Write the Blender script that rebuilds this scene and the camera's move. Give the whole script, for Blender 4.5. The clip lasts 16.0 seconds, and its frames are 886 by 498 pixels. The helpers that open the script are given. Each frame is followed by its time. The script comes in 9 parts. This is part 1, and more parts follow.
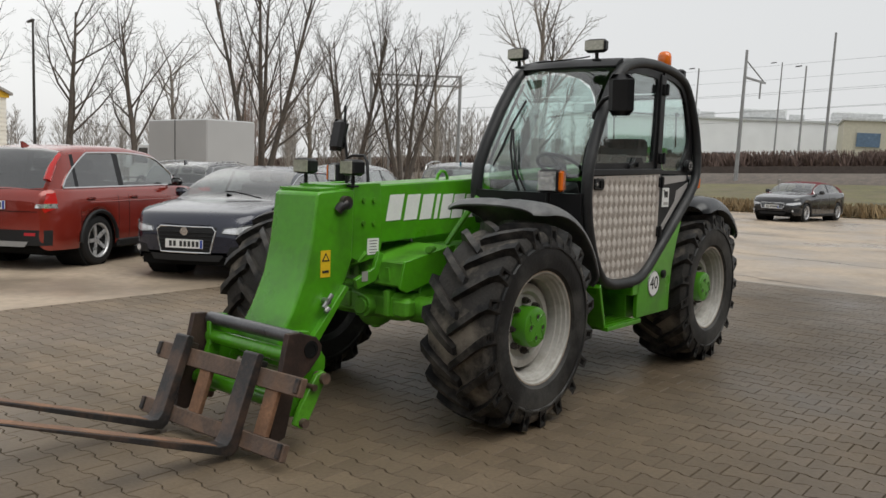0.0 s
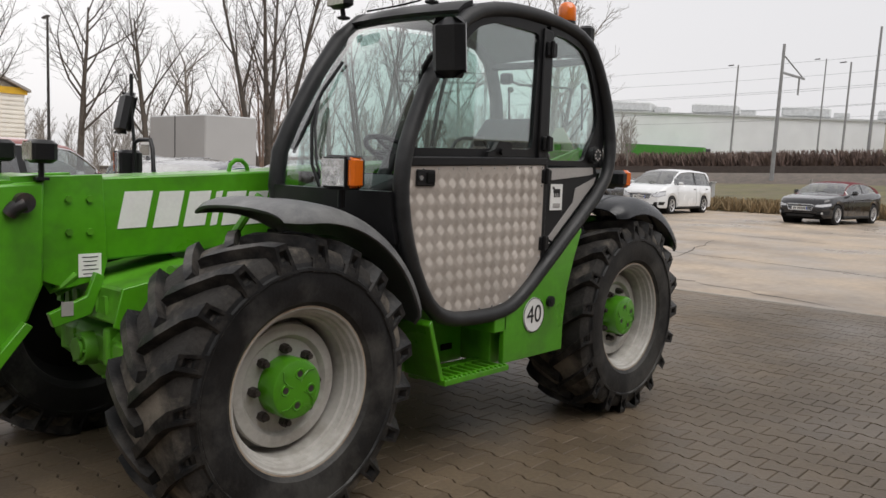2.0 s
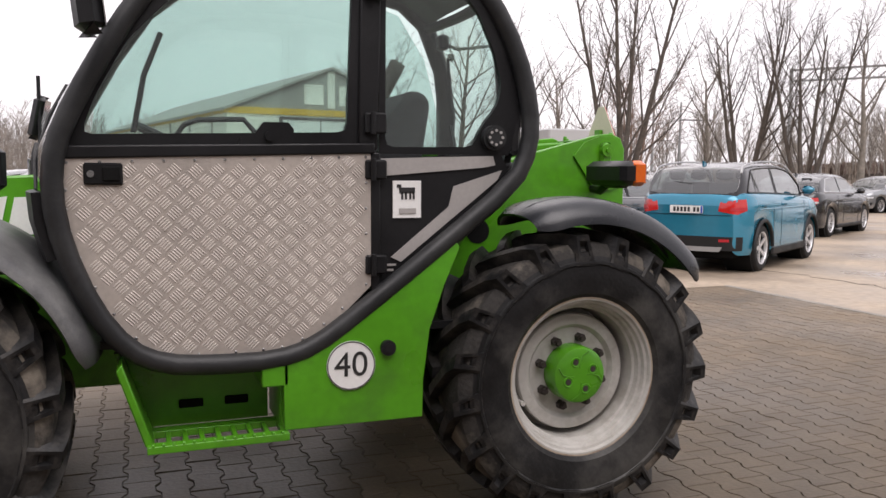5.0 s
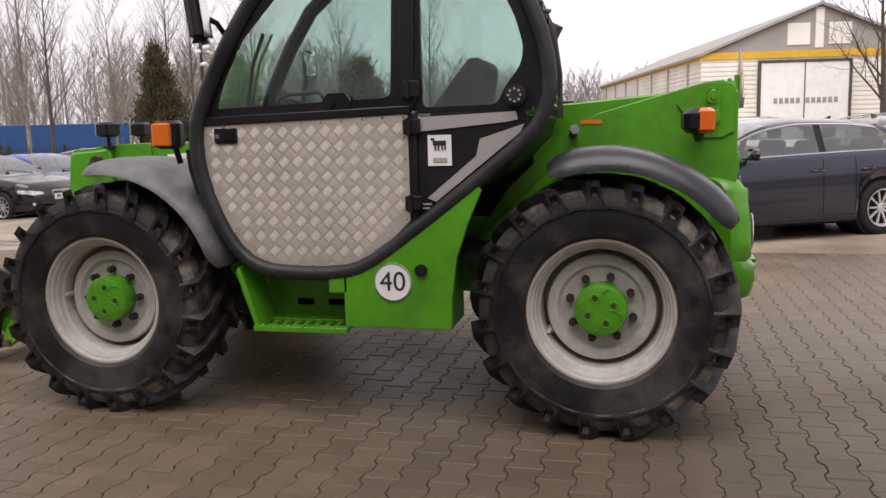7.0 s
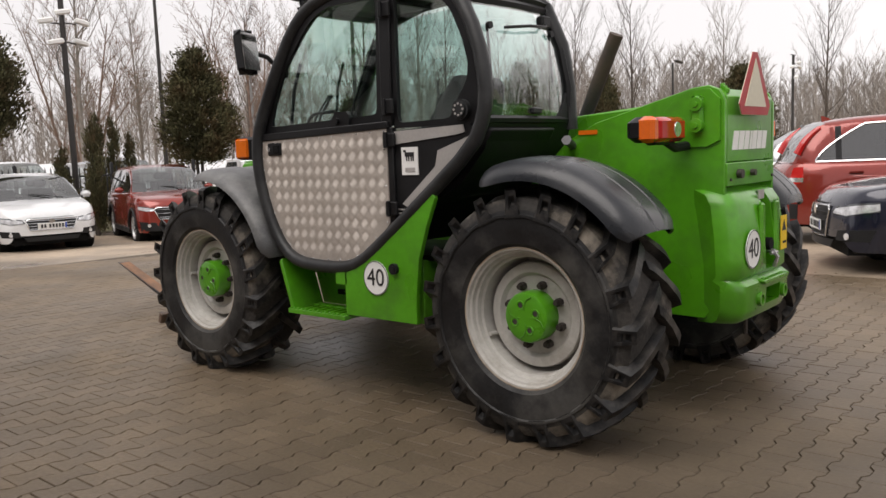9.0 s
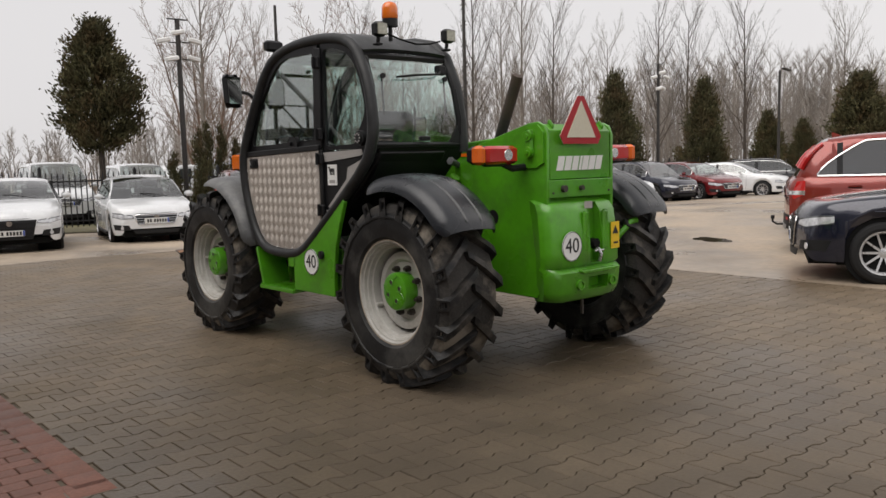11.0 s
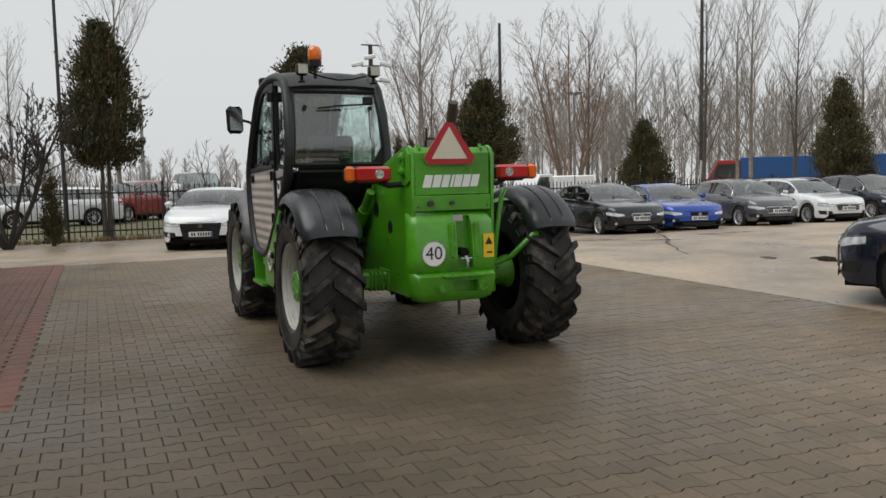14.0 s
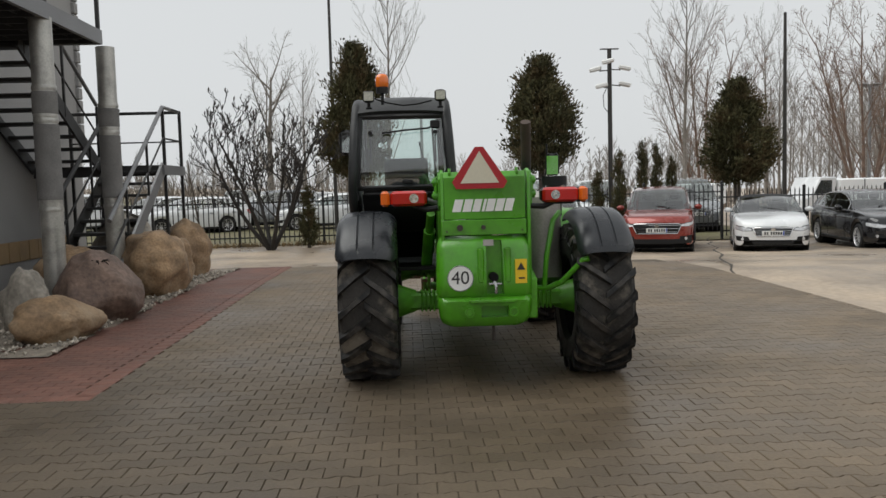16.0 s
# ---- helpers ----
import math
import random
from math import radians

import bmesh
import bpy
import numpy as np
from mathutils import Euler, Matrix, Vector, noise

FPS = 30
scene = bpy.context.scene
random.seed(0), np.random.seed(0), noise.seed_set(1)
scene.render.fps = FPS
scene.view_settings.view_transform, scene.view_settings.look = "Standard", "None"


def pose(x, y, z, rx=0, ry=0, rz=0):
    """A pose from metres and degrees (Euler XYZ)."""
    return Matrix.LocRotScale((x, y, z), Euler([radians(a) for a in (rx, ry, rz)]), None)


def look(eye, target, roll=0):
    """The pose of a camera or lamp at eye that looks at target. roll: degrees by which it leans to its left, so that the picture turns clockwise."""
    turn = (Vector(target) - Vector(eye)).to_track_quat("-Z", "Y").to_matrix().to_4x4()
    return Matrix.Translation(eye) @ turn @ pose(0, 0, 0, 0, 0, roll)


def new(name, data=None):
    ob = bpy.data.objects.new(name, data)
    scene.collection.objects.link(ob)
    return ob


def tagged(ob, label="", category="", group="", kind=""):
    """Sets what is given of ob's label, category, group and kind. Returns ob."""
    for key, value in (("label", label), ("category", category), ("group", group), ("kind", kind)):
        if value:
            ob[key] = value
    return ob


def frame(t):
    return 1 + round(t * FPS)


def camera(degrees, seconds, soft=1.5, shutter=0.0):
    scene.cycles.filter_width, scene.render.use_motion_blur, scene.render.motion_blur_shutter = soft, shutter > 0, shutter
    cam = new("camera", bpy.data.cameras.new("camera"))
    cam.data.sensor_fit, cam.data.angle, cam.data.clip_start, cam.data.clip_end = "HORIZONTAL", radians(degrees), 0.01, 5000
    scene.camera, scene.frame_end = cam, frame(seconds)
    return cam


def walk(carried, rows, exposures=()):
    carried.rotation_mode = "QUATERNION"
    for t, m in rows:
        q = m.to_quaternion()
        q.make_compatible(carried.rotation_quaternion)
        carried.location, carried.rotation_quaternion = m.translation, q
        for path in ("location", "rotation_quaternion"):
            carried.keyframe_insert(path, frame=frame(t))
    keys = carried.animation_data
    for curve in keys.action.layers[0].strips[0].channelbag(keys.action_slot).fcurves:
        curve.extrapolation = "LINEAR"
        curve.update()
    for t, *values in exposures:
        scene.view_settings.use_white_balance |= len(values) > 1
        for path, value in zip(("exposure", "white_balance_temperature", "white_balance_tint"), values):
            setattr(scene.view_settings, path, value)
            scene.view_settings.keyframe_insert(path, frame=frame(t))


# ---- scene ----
cam = camera(56.3, 16.0)
METRES, START_X, START_Y, EYE = 15.986, 5.345, 3.629, 1.500
TILT, LEAN, TURN = -5.605, -1.788, 128.960
ROWS = [
    (0.0, 0.0, 0.0, 0.0, 0.0, 0.0, -0.0),
    (0.5, 0.019, 0.0252, 0.002, 0.45, 0.11, -0.12),
    (1.0, 0.0369, 0.0509, 0.0034, 0.79, -0.02, -0.2),
    (1.5, 0.0583, 0.0735, 0.0052, 1.41, -0.09, -0.39),
    (2.0, 0.0787, 0.1005, 0.0062, 2.74, -0.04, -0.42),
    (2.5, 0.101, 0.1279, 0.0074, 5.42, -0.06, -0.56),
    (3.0, 0.1165, 0.1557, 0.0098, 6.67, -0.07, -0.72),
    (5.5, 0.2457, 0.2295, 0.0104, 39.82, -0.82, -1.96),
    (6.0, 0.2784, 0.2403, 0.0115, 48.28, -3.29, -2.19),
    (6.5, 0.3008, 0.2601, 0.013, 54.98, -4.02, -2.5),
    (7.0, 0.3238, 0.2826, 0.0134, 64.43, -4.27, -2.67),
    (7.5, 0.3383, 0.31, 0.0137, 70.37, -4.44, -2.97),
    (8.0, 0.3537, 0.3396, 0.0155, 79.04, -4.56, -3.1),
    (8.5, 0.3648, 0.3729, 0.0172, 86.37, -4.86, -3.29),
    (9.0, 0.3719, 0.4051, 0.0196, 91.68, -4.97, -3.52),
    (9.5, 0.3881, 0.4292, 0.0227, 95.52, -5.66, -3.81),
    (10.0, 0.4138, 0.4493, 0.0253, 96.18, -5.38, -4.12),
    (12.5, 0.4745, 0.5768, 0.0341, 109.03, -5.66, -4.63),
    (13.0, 0.4679, 0.6101, 0.0356, 110.21, -5.61, -4.75),
    (13.5, 0.4591, 0.6395, 0.0382, 111.81, -5.57, -4.91),
    (14.0, 0.4478, 0.6672, 0.045, 118.22, -5.98, -4.56),
    (14.5, 0.4339, 0.6936, 0.0506, 124.02, -6.46, -4.38),
    (15.0, 0.4155, 0.7162, 0.0543, 129.78, -6.97, -4.06),
    (15.5, 0.3971, 0.7391, 0.0593, 135.47, -7.31, -3.65),
    (16.0, 0.3736, 0.7602, 0.0641, 138.71, -7.36, -3.5),
]
walk(cam, [(t, pose(START_X, START_Y, EYE, TILT, LEAN, TURN) @ pose(METRES * x, METRES * y, METRES * z, 90 + pitch, roll, yaw)) for t, x, y, z, yaw, pitch, roll in ROWS], [(0.0, 0.05, 6450, 7), (1.5, 0.10, 6500, 10), (3.0, 0.26, 6500, 12), (5.5, 0.60, 6550, 18), (6.0, 0.58, 6560, 18), (6.5, 0.52, 6580, 17), (7.0, 0.45, 6600, 17), (8.5, 0.41, 6700, 15), (9.5, 0.34, 6700, 12), (10.0, 0.24, 6700, 12), (12.5, 0.02, 6420, 8), (14.0, 0.0, 6380, 6), (16.0, 0.02, 6380, 6)])

# ---- world, sun, exposure ----
def build_world():
    w = bpy.data.worlds.new("overcast_sky")
    scene.world = w
    w.use_nodes = True
    nt = w.node_tree
    nt.nodes.clear()
    sky = nt.nodes.new("ShaderNodeTexSky")
    sky.sky_type = "NISHITA"
    sky.sun_disc = False
    sky.sun_elevation, sky.sun_rotation = radians(38), radians(200)
    sky.air_density, sky.dust_density = 1.0, 4.0
    dim = nt.nodes.new("ShaderNodeHueSaturation")
    dim.inputs["Saturation"].default_value = 0.25
    dim.inputs["Value"].default_value = 0.11
    nt.links.new(sky.outputs[0], dim.inputs["Color"])
    mix = nt.nodes.new("ShaderNodeMix")
    mix.data_type = "RGBA"
    mix.inputs[0].default_value = 0.86
    mix.inputs[7].default_value = (0.763, 0.757, 0.770, 1)
    nt.links.new(dim.outputs[0], mix.inputs[6])
    bg = nt.nodes.new("ShaderNodeBackground")
    bg.inputs[1].default_value = 1.0
    out = nt.nodes.new("ShaderNodeOutputWorld")
    nt.links.new(mix.outputs[2], bg.inputs[0])
    nt.links.new(bg.outputs[0], out.inputs[0])


build_world()
sun_data = bpy.data.lights.new("sun", "SUN")
sun_data.energy, sun_data.angle, sun_data.color = 2.0, radians(55), (1.0, 0.97, 0.93)
sun = new("sun", sun_data)
sun.matrix_world = look((0, 15, 24), (0, 0, 0))

# ---- materials ----
MATS = {}


def mat(name, colour, rough=0.6, metal=0.0, var=0.15, scale=3.0, fine=60.0, bump=0.0, coat=0.0, stain=None, stain_amt=0.0,
        stain_scale=1.5, rough_var=0.1, island=0.0, objvar=0.0, spec=0.5, place=False, damp=None):
    """A painted, worn or grained surface: broad and fine variation of the colour, stains, and fine relief."""
    if name in MATS:
        return MATS[name]
    m = bpy.data.materials.new(name)
    m.use_nodes = True
    nt = m.node_tree
    b = nt.nodes["Principled BSDF"]
    L = nt.links.new
    tc = nt.nodes.new("ShaderNodeTexCoord")
    n1 = nt.nodes.new("ShaderNodeTexNoise")
    n1.inputs["Scale"].default_value, n1.inputs["Detail"].default_value = scale, 5
    n2 = nt.nodes.new("ShaderNodeTexNoise")
    n2.inputs["Scale"].default_value, n2.inputs["Detail"].default_value = fine, 3
    where = nt.nodes.new("ShaderNodeNewGeometry").outputs["Position"] if place else tc.outputs["Object"]
    L(where, n1.inputs["Vector"])
    L(where, n2.inputs["Vector"])
    r1 = nt.nodes.new("ShaderNodeMapRange")
    r1.inputs[1].default_value, r1.inputs[2].default_value = 0.3, 0.7
    r1.inputs[3].default_value, r1.inputs[4].default_value = 1 - var, 1 + var
    L(n1.outputs[0], r1.inputs[0])
    r2 = nt.nodes.new("ShaderNodeMapRange")
    r2.inputs[1].default_value, r2.inputs[2].default_value = 0.3, 0.7
    r2.inputs[3].default_value, r2.inputs[4].default_value = 1 - var * 0.6, 1 + var * 0.6
    L(n2.outputs[0], r2.inputs[0])
    mul = nt.nodes.new("ShaderNodeMath")
    mul.operation = "MULTIPLY"
    L(r1.outputs[0], mul.inputs[0])
    L(r2.outputs[0], mul.inputs[1])
    last = mul
    if island or objvar:
        src = nt.nodes.new("ShaderNodeNewGeometry") if island else nt.nodes.new("ShaderNodeObjectInfo")
        sock = src.outputs["Random Per Island"] if island else src.outputs["Random"]
        amt = island or objvar
        r3 = nt.nodes.new("ShaderNodeMapRange")
        r3.inputs[3].default_value, r3.inputs[4].default_value = 1 - amt, 1 + amt
        L(sock, r3.inputs[0])
        m3 = nt.nodes.new("ShaderNodeMath")
        m3.operation = "MULTIPLY"
        L(mul.outputs[0], m3.inputs[0])
        L(r3.outputs[0], m3.inputs[1])
        last = m3
    vm = nt.nodes.new("ShaderNodeVectorMath")
    vm.operation = "SCALE"
    vm.inputs[0].default_value = colour
    L(last.outputs[0], vm.inputs["Scale"])
    col = vm.outputs[0]
    if stain:
        n3 = nt.nodes.new("ShaderNodeTexNoise")
        n3.inputs["Scale"].default_value, n3.inputs["Detail"].default_value = stain_scale, 8
        n3.inputs["Roughness"].default_value = 0.65
        L(where, n3.inputs["Vector"])
        r4 = nt.nodes.new("ShaderNodeMapRange")
        r4.inputs[1].default_value, r4.inputs[2].default_value = 0.48, 0.66
        r4.inputs[3].default_value, r4.inputs[4].default_value = 0, stain_amt
        L(n3.outputs[0], r4.inputs[0])
        mx = nt.nodes.new("ShaderNodeMix")
        mx.data_type = "RGBA"
        mx.inputs[7].default_value = (*stain, 1)
        L(r4.outputs[0], mx.inputs[0])
        L(col, mx.inputs[6])
        col = mx.outputs[2]
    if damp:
        # a darker patch with a ragged rim: its centre, its reach and how far it darkens the stone
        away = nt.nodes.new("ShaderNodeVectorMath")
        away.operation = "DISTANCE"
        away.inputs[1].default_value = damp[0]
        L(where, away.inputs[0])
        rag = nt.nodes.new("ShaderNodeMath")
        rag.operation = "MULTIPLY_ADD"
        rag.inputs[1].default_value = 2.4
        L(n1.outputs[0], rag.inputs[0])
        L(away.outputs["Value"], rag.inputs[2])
        muted = nt.nodes.new("ShaderNodeMapRange")
        muted.interpolation_type = "SMOOTHSTEP"
        muted.inputs[1].default_value, muted.inputs[2].default_value = damp[1] * 0.45 + 1.2, damp[1] + 1.2
        muted.inputs[3].default_value, muted.inputs[4].default_value = damp[2], 1.0
        L(rag.outputs[0], muted.inputs[0])
        toned = nt.nodes.new("ShaderNodeVectorMath")
        toned.operation = "SCALE"
        L(col, toned.inputs[0])
        L(muted.outputs[0], toned.inputs["Scale"])
        col = toned.outputs[0]
    L(col, b.inputs["Base Color"])
    rr = nt.nodes.new("ShaderNodeMapRange")
    rr.inputs[1].default_value, rr.inputs[2].default_value = 0.3, 0.7
    rr.inputs[3].default_value, rr.inputs[4].default_value = max(0.02, rough - rough_var), min(1, rough + rough_var)
    L(n1.outputs[0], rr.inputs[0])
    L(rr.outputs[0], b.inputs["Roughness"])
    b.inputs["Metallic"].default_value = metal
    b.inputs["Specular IOR Level"].default_value = spec
    b.inputs["Coat Weight"].default_value = coat
    b.inputs["Coat Roughness"].default_value = 0.06
    if bump:
        bp = nt.nodes.new("ShaderNodeBump")
        bp.inputs["Strength"].default_value, bp.inputs["Distance"].default_value = bump, 0.01
        L(n2.outputs[0], bp.inputs["Height"])
        L(bp.outputs[0], b.inputs["Normal"])
    MATS[name] = m
    return m


def glass(name, tint, gloss=0.9, rough=0.02):
    """A thin tinted pane: it lets light through and mirrors by its angle."""
    if name in MATS:
        return MATS[name]
    m = bpy.data.materials.new(name)
    m.use_nodes = True
    nt = m.node_tree
    nt.nodes.clear()
    tr = nt.nodes.new("ShaderNodeBsdfTransparent")
    tr.inputs[0].default_value = (*tint, 1)
    gl = nt.nodes.new("ShaderNodeBsdfGlossy")
    gl.inputs["Roughness"].default_value = rough
    gl.inputs["Color"].default_value = (gloss, gloss, gloss, 1)
    fr = nt.nodes.new("ShaderNodeMath")
    fr.operation = "MULTIPLY_ADD"
    fr.inputs[1].default_value, fr.inputs[2].default_value = 0.78, 0.16
    lw = nt.nodes.new("ShaderNodeLayerWeight")
    lw.inputs[0].default_value = 0.5
    pw = nt.nodes.new("ShaderNodeMath")
    pw.operation = "POWER"
    pw.inputs[1].default_value = 3.5
    nt.links.new(lw.outputs["Facing"], pw.inputs[0])
    nt.links.new(pw.outputs[0], fr.inputs[0])
    mx = nt.nodes.new("ShaderNodeMixShader")
    out = nt.nodes.new("ShaderNodeOutputMaterial")
    nt.links.new(fr.outputs[0], mx.inputs[0])
    nt.links.new(tr.outputs[0], mx.inputs[1])
    nt.links.new(gl.outputs[0], mx.inputs[2])
    nt.links.new(mx.outputs[0], out.inputs[0])
    MATS[name] = m
    return m


GREEN = mat("machine_green_paint", (0.074, 0.30, 0.009), 0.33, var=0.10, scale=2.2, fine=25, bump=0.03, coat=0.3, stain=(0.05, 0.13, 0.02), stain_amt=0.5, stain_scale=3.5)
GREEN_D = mat("machine_green_paint_oily", (0.095, 0.33, 0.016), 0.45, var=0.18, scale=4, fine=40, bump=0.08, stain=(0.03, 0.06, 0.015), stain_amt=0.6, stain_scale=5)
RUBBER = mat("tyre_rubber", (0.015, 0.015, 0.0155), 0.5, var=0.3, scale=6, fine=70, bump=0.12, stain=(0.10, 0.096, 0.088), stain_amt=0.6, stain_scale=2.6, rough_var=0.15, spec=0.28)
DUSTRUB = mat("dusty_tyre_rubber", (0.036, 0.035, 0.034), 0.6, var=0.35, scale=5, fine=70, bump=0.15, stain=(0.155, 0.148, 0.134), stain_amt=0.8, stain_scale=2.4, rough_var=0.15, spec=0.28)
MUDRUB = mat("muddy_tread_rubber", (0.030, 0.027, 0.024), 0.85, var=0.4, scale=5, fine=60, bump=0.35, stain=(0.26, 0.225, 0.18), stain_amt=0.8, stain_scale=3.0)
LUGRUB = mat("scuffed_lug_rubber", (0.010, 0.010, 0.0105), 0.5, var=0.35, scale=8, fine=70, bump=0.2, stain=(0.13, 0.115, 0.10), stain_amt=0.5, stain_scale=5, spec=0.3)
CARRUB = mat("car_tyre_rubber", (0.012, 0.012, 0.0125), 0.7, var=0.2, bump=0.1, spec=0.3)
RIMGREY = mat("wheel_grey_paint", (0.47, 0.455, 0.425), 0.5, var=0.08, scale=5, fine=40, stain=(0.2, 0.17, 0.13), stain_amt=0.45, stain_scale=6, bump=0.04)
RUSTRIM = mat("rusty_rim_edge", (0.40, 0.33, 0.25), 0.6, var=0.2, scale=12, stain=(0.2, 0.1, 0.05), stain_amt=0.7, stain_scale=9)
RUST = mat("rusty_steel", (0.115, 0.080, 0.062), 0.7, var=0.3, scale=6, fine=50, bump=0.25, stain=(0.20, 0.115, 0.07), stain_amt=0.75, stain_scale=5)
RUSTY = mat("orange_rust", (0.205, 0.108, 0.060), 0.75, var=0.3, scale=7, fine=60, bump=0.25, stain=(0.13, 0.08, 0.055), stain_amt=0.8, stain_scale=6)
DARKRUST = mat("dark_rust_plate", (0.032, 0.019, 0.015), 0.6, var=0.3, scale=6, fine=60, bump=0.2, stain=(0.075, 0.04, 0.028), stain_amt=0.6, stain_scale=6)
GUNSTEEL = mat("rubbed_shaft_steel", (0.12, 0.12, 0.125), 0.35, metal=0.6, var=0.2, scale=8, bump=0.06)
DARKSTEEL = mat("worn_black_steel", (0.035, 0.033, 0.034), 0.5, metal=0.3, var=0.3, scale=6, bump=0.15, stain=(0.16, 0.10, 0.07), stain_amt=0.6, stain_scale=5)
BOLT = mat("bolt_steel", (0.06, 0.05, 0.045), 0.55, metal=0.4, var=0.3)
STEEL = mat("bright_steel", (0.45, 0.45, 0.45), 0.3, metal=0.9, var=0.1)
CABFRAME = mat("cab_frame_plastic", (0.019, 0.020, 0.021), 0.46, var=0.15, scale=5, fine=90, bump=0.08, stain=(0.06, 0.06, 0.06), stain_amt=0.4, stain_scale=3, spec=0.38)
BLACK = mat("black_plastic", (0.008, 0.008, 0.009), 0.45, var=0.2, bump=0.05, spec=0.35)
BLACKMATT = mat("black_matt", (0.006, 0.006, 0.006), 0.9, var=0.2, spec=0.2)
FENDER = mat("fender_plastic", (0.018, 0.020, 0.024), 0.30, var=0.15, scale=4, fine=120, bump=0.1, stain=(0.06, 0.06, 0.062), stain_amt=0.5, stain_scale=3)
FENDER_F = mat("faded_fender_plastic", (0.085, 0.086, 0.088), 0.45, var=0.2, scale=4, fine=120, bump=0.1, stain=(0.24, 0.24, 0.23), stain_amt=0.7, stain_scale=2.2)
ALU = mat("tread_plate_aluminium", (0.50, 0.450, 0.405), 0.45, metal=0.35, var=0.12, scale=4, fine=45, bump=0.05, stain=(0.4, 0.34, 0.29), stain_amt=0.35, stain_scale=2)
ALU_HI = mat("tread_plate_ribs", (0.53, 0.48, 0.435), 0.45, metal=0.2, var=0.12)
SILVER = mat("silver_band", (0.40, 0.38, 0.365), 0.45, metal=0.2, var=0.08)
WHITE = mat("white_sticker", (0.78, 0.78, 0.76), 0.5, var=0.05)
CREAM = mat("cream_reflector", (0.62, 0.58, 0.46), 0.5, var=0.05)
REDREF = mat("red_reflector", (0.38, 0.012, 0.02), 0.4, var=0.1)
YELLOW = mat("yellow_sticker", (0.75, 0.50, 0.02), 0.45, var=0.08)
INK = mat("black_ink", (0.02, 0.02, 0.02), 0.6, var=0.05)
ORANGE = mat("orange_lens", (0.75, 0.16, 0.01), 0.12, var=0.06, coat=0.6)
ORANGERED = mat("orange_red_lens", (0.72, 0.13, 0.01), 0.12, var=0.06, coat=0.6)
REDLENS = mat("red_lens", (0.45, 0.012, 0.01), 0.12, var=0.06, coat=0.6)
CLEARLENS = mat("clear_lens", (0.78, 0.78, 0.77), 0.12, var=0.25, scale=40, metal=0.8, coat=0.8)
WORKLENS = mat("work_lamp_lens", (0.42, 0.41, 0.34), 0.15, var=0.15, scale=50, metal=0.3, coat=0.7)
CABGLASS = glass("cab_glass", (0.86, 0.955, 0.93))
CLOTH = mat("seat_cloth", (0.035, 0.035, 0.038), 0.9, var=0.2, bump=0.2)
CHROME = mat("chrome", (0.62, 0.62, 0.62), 0.12, metal=1.0, var=0.04)
ALLOY = mat("alloy_wheel", (0.60, 0.60, 0.61), 0.32, metal=0.6, var=0.08)
CARGLASS = glass("car_glass", (0.66, 0.71, 0.69), 0.95, 0.01)
PRIVACY = glass("privacy_glass", (0.10, 0.105, 0.105), 0.95, 0.01)
DARKGLASS = mat("dark_car_glass", (0.045, 0.05, 0.05), 0.04, var=0.1, rough_var=0.02, coat=1.0, spec=1.0)
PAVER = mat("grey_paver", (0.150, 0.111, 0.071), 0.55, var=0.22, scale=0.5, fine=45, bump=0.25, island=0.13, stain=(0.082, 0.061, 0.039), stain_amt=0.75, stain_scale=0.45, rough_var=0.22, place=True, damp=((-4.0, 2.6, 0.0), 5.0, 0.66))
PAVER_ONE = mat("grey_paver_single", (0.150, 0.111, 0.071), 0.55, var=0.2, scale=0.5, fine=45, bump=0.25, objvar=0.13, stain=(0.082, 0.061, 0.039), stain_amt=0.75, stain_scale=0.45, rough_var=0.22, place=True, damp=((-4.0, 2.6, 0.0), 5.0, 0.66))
REDPAVER = mat("red_paver", (0.140, 0.061, 0.042), 0.6, var=0.25, scale=0.8, fine=50, bump=0.25, island=0.16, stain=(0.078, 0.045, 0.034), stain_amt=0.7, stain_scale=0.6, place=True)
BED = mat("joint_sand", (0.095, 0.076, 0.054), 0.9, var=0.3, scale=20, bump=0.2)


